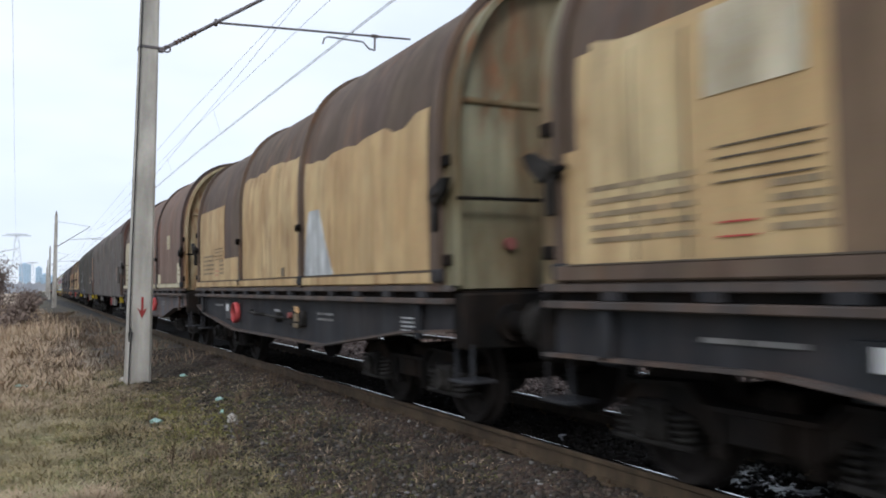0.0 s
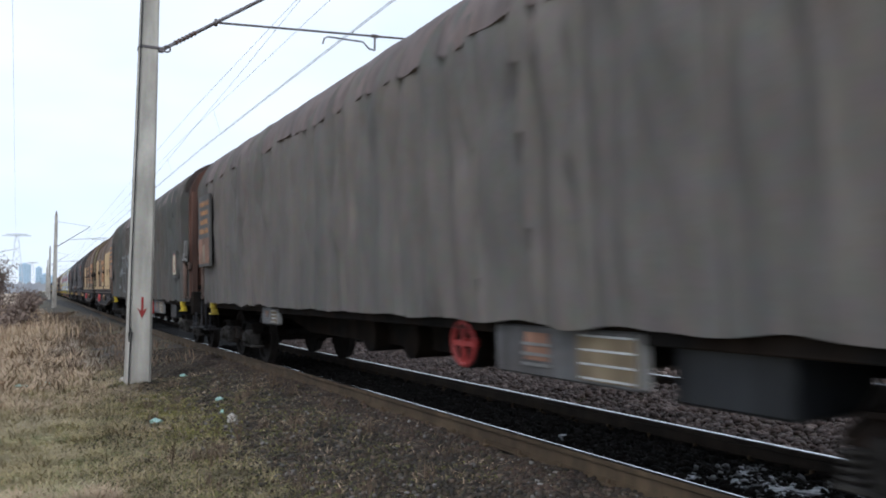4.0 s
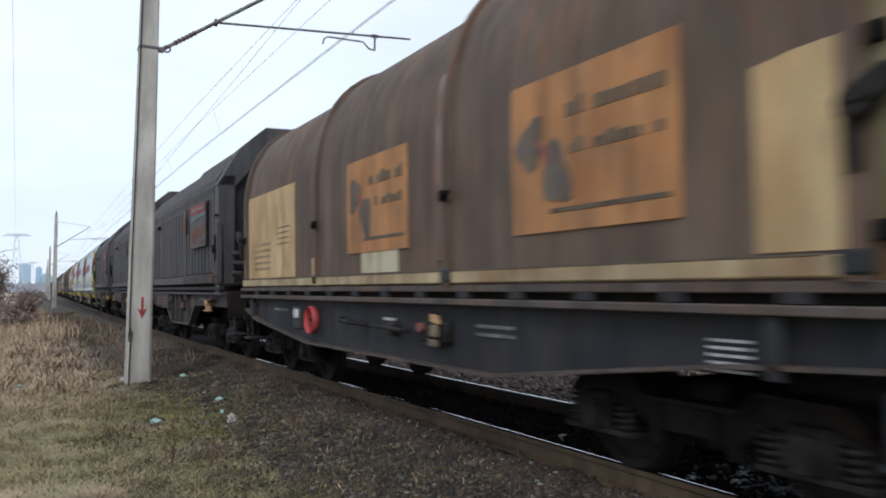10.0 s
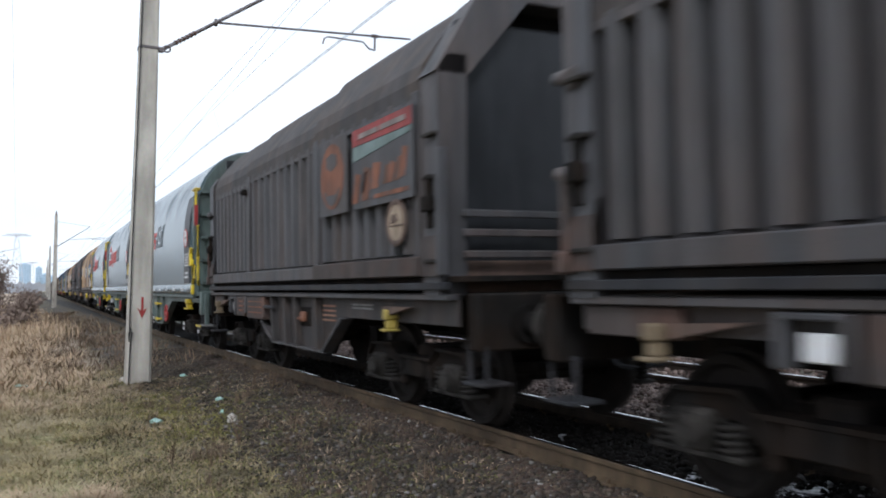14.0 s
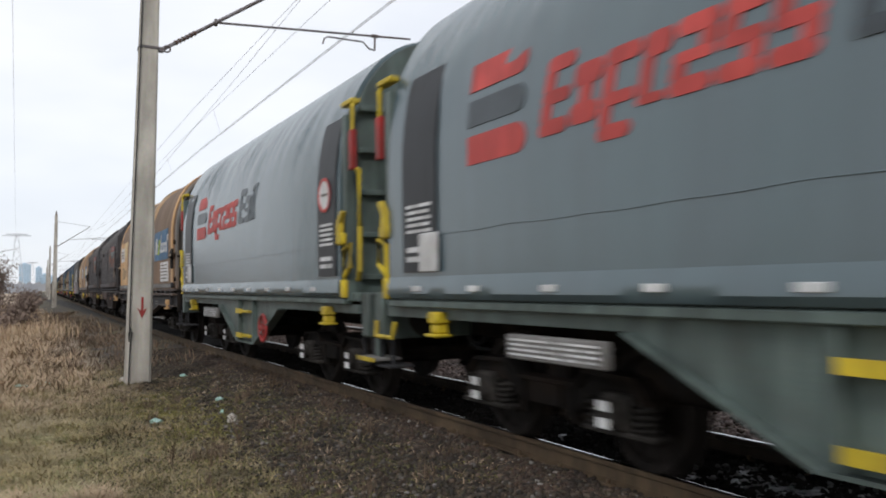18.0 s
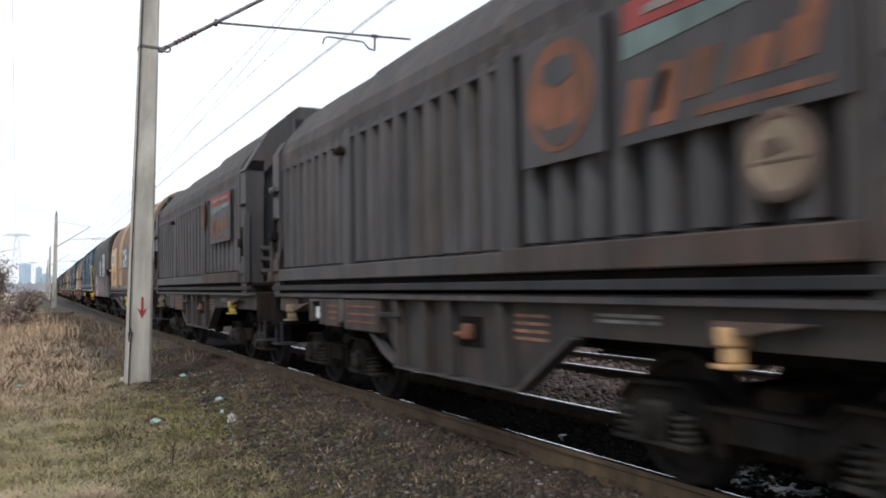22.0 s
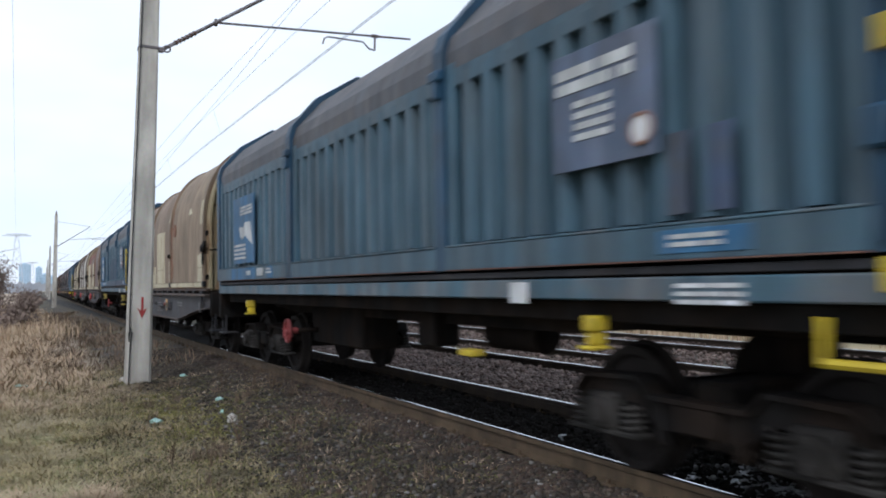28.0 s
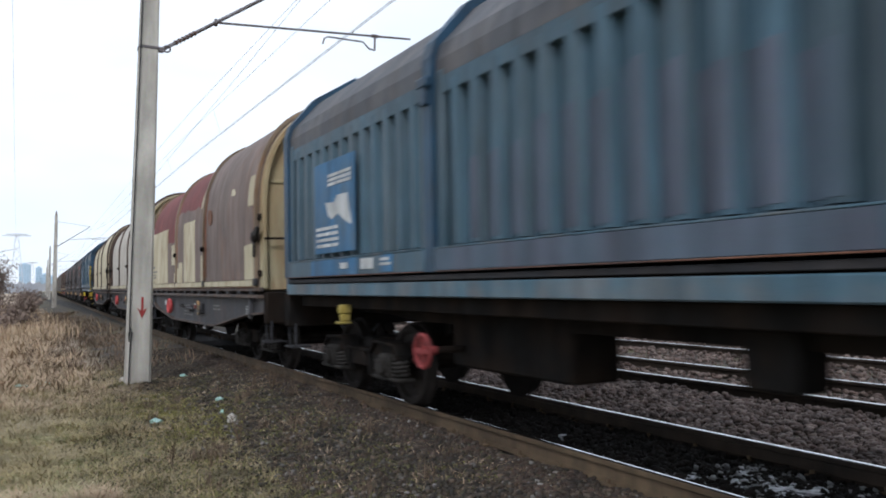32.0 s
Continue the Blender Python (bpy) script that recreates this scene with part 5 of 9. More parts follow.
    if graffiti:
        for a, c in ((0.30, 4.28), (4.57, 8.90)):
            part("old_paint", Shape().box(-1.4835, -1.47, y0 + a, y0 + c, 1.512, 1.704, 0.002), M["purple"], wg, "faded purple painted-over sill")
        # painted over on the rib faces and in the flutes between them, lower towards both ends
        for j in range(11):
            d = 4.851 + 0.3425 * j
            hgt = 0.98 - 0.055 * abs(j - 4) + 0.05 * math.sin(j * 2.1)
            part("old_paint", Shape().box(-1.4235, -1.40, y0 + d - 0.058, y0 + d + 0.058, 1.77, 1.77 + hgt, 0.002), M["purple"], wg, "faded purple painted-over patch")
            part("old_paint", Shape().box(-1.331, -1.32, y0 + d + 0.075, y0 + d + 0.267, 1.77, 1.77 + hgt, 0.002), M["purple"], wg, "faded purple painted-over patch")
    else:
        for d in (1.15, 1.47):
            part("old_paint", Shape().box(-1.440, -1.428, y0 + d - 0.09, y0 + d + 0.09, 1.77, 2.25, 0.003), M["bluefaded"], wg, "bright blue touch-up paint")
    return wg, y0


# ---- tarpaulin wagons ----
class Pleats:
    """Uneven folds along a hanging cover: bulges between the places where it is tied."""

    def __init__(self, a, b, seed, short, long):
        rnd = random.Random(seed)
        self.knots = [a - 0.01]
        while self.knots[-1] < b + 0.01:
            self.knots.append(self.knots[-1] + rnd.uniform(short, long))
        self.size = [rnd.uniform(0.10, 1.10) for _ in self.knots]
        self.tilt = [rnd.uniform(-0.06, 0.06) for _ in self.knots]

    def at(self, y, lean=0.0):
        """Bulge 0..1 at a place, and the size of the fold there."""
        y += lean * self.tilt[min(len(self.tilt) - 1, max(0, int((y - self.knots[0]) / 0.8)))]
        k = 0
        while k < len(self.knots) - 2 and y > self.knots[k + 1]:
            k += 1
        u = min(1.0, max(0.0, (y - self.knots[k]) / (self.knots[k + 1] - self.knots[k])))
        u = u ** (0.75 if k % 2 else 1.3)
        q = abs(2 * u - 1)
        return 1 - 0.75 * q ** 1.3 - 0.25 * q ** 8, self.size[k]


from mathutils.bvhtree import BVHTree


def drape(y, z, z0, zs, depth, seed, pleats):
    """How far a hanging cover stands out at a place on its side."""
    t = (z - z0) / (zs - z0)
    bulge, size = pleats.at(y, z - zs) if pleats else (0.5, 1.0)
    soft = noise.noise(Vector((y * 1.1 + seed, 5.0, z * 1.3)))
    fine = noise.noise(Vector((y * 3.2 + z * 1.5 + seed, z * 1.6, 2.0)))
    up = max(0.0, min(1.0, t))
    amount = depth * (0.32 + 0.68 * up ** 0.7) * max(0.0, 1 - max(0.0, t - 1.05) * 2.0)
    crease = 0.35 * max(0.0, 1 - t * 4.5) * noise.noise(Vector((y * 2.6 + seed, z * 7.0, 3.0)))
    crumple = noise.noise(Vector((y * 4.5 - z * 2.2 + seed, z * 3.4 + y, 7.0))) * max(0.0, noise.noise(Vector((y * 0.7 + seed, z * 0.8, 11.0))) + 0.25)
    return amount * (size * (bulge - 0.55) + 0.28 * soft + 0.14 * fine + 0.6 * crease + 0.26 * crumple)


def tarp_cover(a, b, w, z0, zs, top, e, depth, seed, step=0.055, n=30, wrinkle=0.0, pleats=None):
    """A hanging cover; both long sides move in and out, and the eaves sag between the bows."""
    rings = []
    k = max(8, int((b - a) / step))
    for j in range(k + 1):
        y = a + (b - a) * j / k
        ring = []
        base = arch_ring(y, w, z0, zs, top, e, n)
        lows = [(-w, y, z0 + (zs - z0) * q / 12) for q in range(12)]
        highs = [(w, y, zs - (zs - z0) * q / 12) for q in range(1, 13)]
        for x, yy, z in lows + base[2:-2] + highs:
            t = (z - z0) / (zs - z0)
            low = max(0.0, 1 - t * 4.5)
            hem = 0.22 * depth * noise.noise(Vector((y * 1.6 + seed, 9.0, 0))) * low
            roof = 0.0
            if wrinkle and z > 3.1:
                roof = wrinkle * noise.noise(Vector((y * 2.4 + z * 2.2 + seed, z * 0.8, 1.0))) * max(0.0, 1 - abs(z - 3.6) / 0.6)
            out = drape(y, z, z0, zs, depth, seed, pleats) + roof
            ring.append((x + math.copysign(out, x) * min(1.0, abs(x) / (0.6 * w)), yy, z + hem + roof * 0.6))
        rings.append(ring)
    return Shape().loft(rings)


def scalloped_roof(a, b, w, zs, top, e, pleats, seed, edge=3.44, drop=0.17):
    """The bleached roof sheet, whose edge hangs lower between the ties."""
    rings = []
    k = int((b - a) / 0.06)
    for j in range(k + 1):
        y = a + (b - a) * j / k
        bulge, size = pleats.at(y)
        z = edge + drop * (0.5 - bulge * size) + 0.05 * noise.noise(Vector((y * 0.9, seed, 2)))
        a0 = math.asin(min(0.98, ((z - zs) / (top - zs)) ** (e / 2)))
        up, dn = [], []
        for q in range(27):
            an = a0 + (math.pi - 2 * a0) * q / 26
            near = max(0.0, 1 - min(q, 26 - q) / 4)
            lift = 0.035 + 0.055 * near * bulge * size + 0.02 * noise.noise(Vector((y * 1.4 + seed, q * 0.35, 0)))
            c, s = math.cos(an), math.sin(an)
            x, zz = w * math.copysign(abs(c) ** (2 / e), c), zs + (top - zs) * s ** (2 / e)
            up.append((x + lift * c, y, zz + lift * s))
            dn.append((x - 0.06 * c, y, zz - 0.06 * s))
        rings.append(up + dn[::-1])
    return Shape().loft(rings)


def sprayed(pts, half, cloth):
    """A sprayed stroke that lies in the folds of a hanging cover."""
    tree = BVHTree.FromPolygons([v.co for v in cloth.data.vertices], [p.vertices for p in cloth.data.polygons])

    def out(y, z):
        hit = tree.ray_cast(Vector((-4, y, z)), Vector((1, 0, 0)))[0]
        return -hit.x if hit else 1.42
    dense = []
    for p, q in zip(pts, pts[1:]):
        n = max(2, int(math.dist(p, q) / 0.03))
        dense += [Vector(p).lerp(Vector(q), k / n) for k in range(n)]
    dense.append(Vector(pts[-1]))
    rings = []
    for k, p in enumerate(dense):
        d = (dense[min(k + 1, len(dense) - 1)] - dense[max(k - 1, 0)]).normalized()
        side = Vector((0, -d.z, d.y)) * half * (0.85 + 0.4 * noise.noise(p * 3))
        side *= 1.0 + 0.8 * abs(d.z)
        ring = [p + side * s for s in (1.0, 0.4, -0.4, -1.0)]
        # stiff paint bridges the narrow creases
        ring = [Vector((-max(out(v.y + g, v.z) - 0.3 * abs(g) for g in (-0.16, -0.12, -0.08, -0.04, 0.0, 0.04, 0.08)) - 0.014, v.y, v.z)) for v in ring]
        rings.append(ring + [v + Vector((0.03, 0, 0)) for v in reversed(ring)])
    return Shape().loft(rings)


def tarp_wagon(front, rear, tagging):
    lb = rear - front
    wg = place_wagon("tarpaulin_wagon", "long wagon under a weathered grey-brown tarpaulin" if not tagging else "long wagon under a grey tarpaulin with chalky spray tag", front, rear, "freight wagons of the train")
    y0 = -lb / 2
    for p in (1.5, lb - 1.5):
        bogie(wg, y0 + p)
    ends(wg, lb, 0.35, "bogie")
    folds = Pleats(y0 + 0.12, y0 + lb - 0.12, int(front), 0.42, 0.9)
    cloth = "tarpgreygreen" if tagging else "tarp"
    cover = part("tarpaulin", tarp_cover(y0 + 0.12, y0 + lb - 0.12, 1.42, 1.08, 3.22, 4.28, 2.6, 0.30, front, 0.036, pleats=folds), M[cloth], wg, "weathered tarpaulin hanging in folds")
    part("roof_cover", scalloped_roof(y0 + 0.12, y0 + lb - 0.12, 1.42, 3.22, 4.28, 2.6, folds, front), M["tarproof"], wg, "sun-bleached roof of the tarpaulin")
    for k, y in ((-1, y0), (1, y0 + lb)):
        ya, yb = min(y - k * 0.02, y + k * 0.13), max(y - k * 0.02, y + k * 0.13)
        part("end_wall", Shape().loft([arch_ring(ya, 1.37, 1.15, 3.22, 4.24, 2.6), arch_ring(yb, 1.37, 1.15, 3.22, 4.24, 2.6)]), M["brownend"], wg, "red-brown steel end wall")
        for x in (-1.28, -0.55, 0.55, 1.28):
            part("end_post", Shape().box(x - 0.06, x + 0.06, min(y + k * 0.13, y + k * 0.24), max(y + k * 0.13, y + k * 0.24), 1.1, 3.5 if abs(x) > 1 else 2.9, 0.012), M["brownend"], wg)
        for z in (1.35, 2.05, 2.9):
            part("end_bar", Shape().box(-1.3, 1.3, min(y + k * 0.13, y + k * 0.2), max(y + k * 0.13, y + k * 0.2), z, z + 0.09, 0.012), M["bogie"], wg)
        part("latch", Shape().box(-1.50, -1.40, y - 0.07, y + 0.05, 1.97, 2.16, 0.03).cyl((-1.48, y - 0.25, 2.0), (-1.48, y + 0.05, 2.0), 0.04, n=8).prism([(y + k * 0.02, 2.05), (y + k * 0.12, 2.08), (y + k * 0.16, 2.40), (y + k * 0.08, 2.42)], "x", -1.49, -1.43), M["greybox"], wg)
        part("lock_pillar", Shape().box(-1.48, -1.40, y - k * 0.12 - 0.05, y - k * 0.12 + 0.05, 1.15, 1.95, 0.02), M["brownbox"], wg)
        part("latch_mark", Shape().box(-1.42, -1.35, y + k * 0.16 - 0.05, y + k * 0.16 + 0.05, 1.78, 1.95, 0.015).box(-1.44, -1.35, y + k * 0.1 - 0.09, y + k * 0.1 + 0.09, 1.16, 1.19), M["brownbox"], wg, "rusty latch")
    for k in (-1, 1):
        part("side_beam", Shape().box(k * 1.30 - 0.04, k * 1.30 + 0.04, y0 - 0.1, y0 + lb + 0.1, 0.98, 1.22, 0.012), M["bogie"], wg)
        part("inner_beam", Shape().prism([(y0 + 2.8, 1.05), (y0 + lb - 2.8, 1.05), (y0 + lb - 5.0, 0.66), (y0 + 5.0, 0.66)], "x", k * 0.75 - 0.03, k * 0.75 + 0.03), M["bogie"], wg)
    part("deck", Shape().box(-1.34, 1.34, y0 - 0.1, y0 + lb + 0.1, 1.12, 1.22, 0.01), M["bogie"], wg)
    part("centre_sill", Shape().box(-0.3, 0.3, y0 - 0.3, y0 + lb + 0.3, 0.78, 1.15, 0.02), M["bogie"], wg)
    if tagging:
        boxes = ((4.07, 5.8, 0.70), (11.75, 13.55, 0.76))
    else:
        boxes = ((3.9, 5.68, 0.68), (12.0, 12.9, 0.80))
    for a, b, z in boxes:
        bx = part("label_rack", Shape().box(-1.36, -1.29, y0 + a, y0 + b, z, 1.06, 0.015), M["rackgrey"], wg, "dirty grey label rack plate")
        part("rack_edge", Shape().box(-1.366, -1.30, y0 + a - 0.012, y0 + a + 0.02, z + 0.02, 1.05, 0.004), M["greybox"], bx)
        ln = b - a
        part("notice", Shape().box(-1.365, -1.35, y0 + a + 0.06, y0 + a + 0.38 * ln, z + 0.03, 1.02), M["cardtan"], bx, "yellowed paper notice")
        for k in range(4):
            zz = z + 0.04 + (0.97 - z) * k / 3
            part("lettering", Shape().box(-1.369, -1.36, y0 + a + 0.08, y0 + a + 0.36 * ln, zz, zz + 0.014), M["chalk"], bx)
        part("stain", Shape().box(-1.364, -1.35, y0 + a + 0.58 * ln, y0 + a + 0.75 * ln, z + 0.12, 1.01), M["rustpink"], bx, "rusty red mark")
        bars(bx, y0 + a + 0.56 * ln, y0 + a + 0.77 * ln, z + 0.05, 0.96, 3, "greybox", -1.367, seed=int(a), fill=0.3)
    if tagging:
        part("valve_box", Shape().box(-1.33, -1.0, y0 + 10.05, y0 + 11.04, 0.88, 1.04, 0.02), M["rackgrey"], wg, "dull grey valve box")
        part("valve_lever", Shape().box(-1.36, -1.32, y0 + 10.66, y0 + 10.90, 0.985, 1.025, 0.01).box(-1.36, -1.30, y0 + 10.66, y0 + 10.72, 0.93, 1.0, 0.01), M["cardtan"], wg, "dirty yellow lever")
        part("release_plate", Shape().box(-1.32, -1.28, y0 + 10.70, y0 + 10.88, 0.69, 0.80, 0.01).box(-1.30, -1.27, y0 + 10.77, y0 + 10.81, 0.79, 0.92), M["brownbox"], wg, "rusty red plate")
    part("equipment_box", Shape().box(-1.2, -0.5, y0 + 2.9, y0 + 3.8, 0.62, 1.05, 0.02), M["plate"], wg, "black equipment box")
    for d in (6.9, 8.2, 9.4):
        part("air_tank", Shape().cyl((-0.95, y0 + d, 0.78), (-0.45, y0 + d, 0.78), 0.22, n=16), M["bogie"], wg)
    handwheel(wg, y0 + 6.28, 0.86, -1.33, 0.19)
    for d in (0.72, lb - 0.8):
        jack_mark(wg, y0 + d, 0.97, -1.36, size=0.055)
    part("footstep", Shape().tube([(-1.34, y0 + lb + 0.10, 1.1), (-1.36, y0 + lb + 0.10, 0.56), (-1.36, y0 + lb + 0.55, 0.56), (-1.34, y0 + lb + 0.55, 1.1)], 0.03, 7).box(-1.40, -1.15, y0 + lb + 0.1, y0 + lb + 0.55, 0.54, 0.575), M["frame"], wg)
    sg = plate(wg, y0 + 0.70, y0 + 1.22, 1.62, 2.24, cloth, -1.51, "sign_panel", "worn sign with a pale round mark", 0.06)
    part("round_mark", Shape().cyl((-1.53, y0 + 0.96, 1.96), (-1.546, y0 + 0.96, 1.96), 0.19, n=24).box(-1.545, -1.53, y0 + 0.76, y0 + 1.16, 1.70, 1.84), M["chalkbeige" if tagging else "signpale"], sg)
    part("rim", Shape().ring((-1.543, y0 + 0.96, 1.96), 0.006, 0.205, 0.022, 28, 6), M["fadedred" if tagging else "rustpink"], sg)
    bars(sg, y0 + 0.88, y0 + 1.04, 1.93, 1.98, 1, "greybox", -1.548, seed=2)
    if tagging:
        # four sprayed letters: A E M S
        d = lambda a, z: (-1.53, y0 + a, z)
        strokes = ([d(14.15, 1.39), d(13.80, 1.92), d(13.48, 2.44), d(13.31, 1.41)], [d(14.17, 1.95), d(12.55, 1.95)],
                   [d(12.59, 2.47), d(13.24, 2.55), d(13.22, 1.30), d(12.63, 1.27)], [d(12.37, 1.40), d(12.33, 2.56), d(11.99, 1.92), d(11.40, 2.57), d(11.46, 1.42)],
                   [d(10.67, 2.54), d(11.15, 2.60), d(11.20, 2.26), d(10.61, 2.38), d(10.45, 2.26), d(10.37, 1.77), d(10.41, 1.50), d(10.61, 1.35), d(11.24, 1.37)], [d(10.30, 1.94), d(10.13, 1.93)])
        for st in strokes:
            part("spray_stroke", sprayed(st, 0.029, cover), M["spraygrey"], wg, "chalky spray-painted stroke")
        part("patch", sprayed([d(9.60, 1.26), d(9.80, 1.24), d(10.00, 1.26)], 0.12, cover), M["bluefaded"], wg, "blue painted patch")
    sg = plate(wg, y0 + lb - 1.32, y0 + lb - 0.30, 1.80, 3.20, "darkplate", -1.545, "sign_panel", "rusty dark board with orange writing", 0.05)
    part("lower_field", Shape().box(-1.577, -1.566, y0 + lb - 1.28, y0 + lb - 0.34, 1.86, 2.35), M["rustpink"], sg)
    rnd = random.Random(int(front))
    for z in (2.44, 2.62, 2.80, 2.98):
        q = lb - 0.42 - rnd.uniform(0, 0.12)
        while q > lb - 1.2:
            wd = rnd.uniform(0.06, 0.22)
            part("lettering", Shape().prism([(y0 + q, z + 0.02), (y0 + q - wd, z), (y0 + q - wd, z + 0.07), (y0 + q - wd * 0.4, z + 0.11), (y0 + q, z + 0.10)], "x", -1.576, -1.568), M["orange"], sg, smooth=False)
            q -= wd + rnd.choice((0.02, 0.03, 0.09))
    part("smear", Shape().prism([(y0 + lb - 1.0, 1.88), (y0 + lb - 0.75, 1.88), (y0 + lb - 0.72, 2.2), (y0 + lb - 0.92, 2.24)], "x", -1.581, -1.574), M["cardpale"], sg, "pale smear", smooth=False)
    return wg, y0


def spray_on(material, spots):
    """Soft-edged, slightly ragged sprayed spots over a cloth: colour, along, height, half sizes, lean, edge, strength."""
    n, l = material.node_tree.nodes, material.node_tree.links
    b = n["Principled BSDF"]
    out = b.inputs["Base Color"].links[0].from_socket
    co = n.new("ShaderNodeTexCoord")
    ragged = n.new("ShaderNodeTexNoise")
    ragged.inputs["Scale"].default_value, ragged.inputs["Detail"].default_value = 1.9, 5.0
    l.new(co.outputs["Object"], ragged.inputs["Vector"])
    shift = n.new("ShaderNodeVectorMath")
    shift.operation = "MULTIPLY_ADD"
    shift.inputs[1].default_value, shift.inputs[2].default_value = (0, 0.42, 0.42), (0, -0.21, -0.21)
    l.new(ragged.outputs["Color"], shift.inputs[0])
    place = n.new("ShaderNodeVectorMath")
    l.new(co.outputs["Object"], place.inputs[0])
    l.new(shift.outputs[0], place.inputs[1])
    for colour, y, z, ry, rz, lean, edge, strength in spots:
        mp = n.new("ShaderNodeMapping")
        mp.vector_type = "TEXTURE"
        mp.inputs["Location"].default_value = (0, y, z)
        mp.inputs["Rotation"].default_value = (radians(lean), 0, 0)
        mp.inputs["Scale"].default_value = (1000, ry, rz)
        l.new(place.outputs[0], mp.inputs["Vector"])
        far = n.new("ShaderNodeVectorMath")
        far.operation = "LENGTH"
        l.new(mp.outputs["Vector"], far.inputs[0])
        r = n.new("ShaderNodeMapRange")
        for key, q in (("From Min", 1.0), ("From Max", 1.0 - edge), ("To Max", strength)):
            r.inputs[key].default_value = q
        l.new(far.outputs["Value"], r.inputs["Value"])
        mix = n.new("ShaderNodeMixRGB")
        mix.inputs[2].default_value = (*colour, 1)
        l.new(r.outputs["Result"], mix.inputs[0])
        l.new(out, mix.inputs[1])
        out = mix.outputs[0]
    l.new(out, b.inputs["Base Color"])


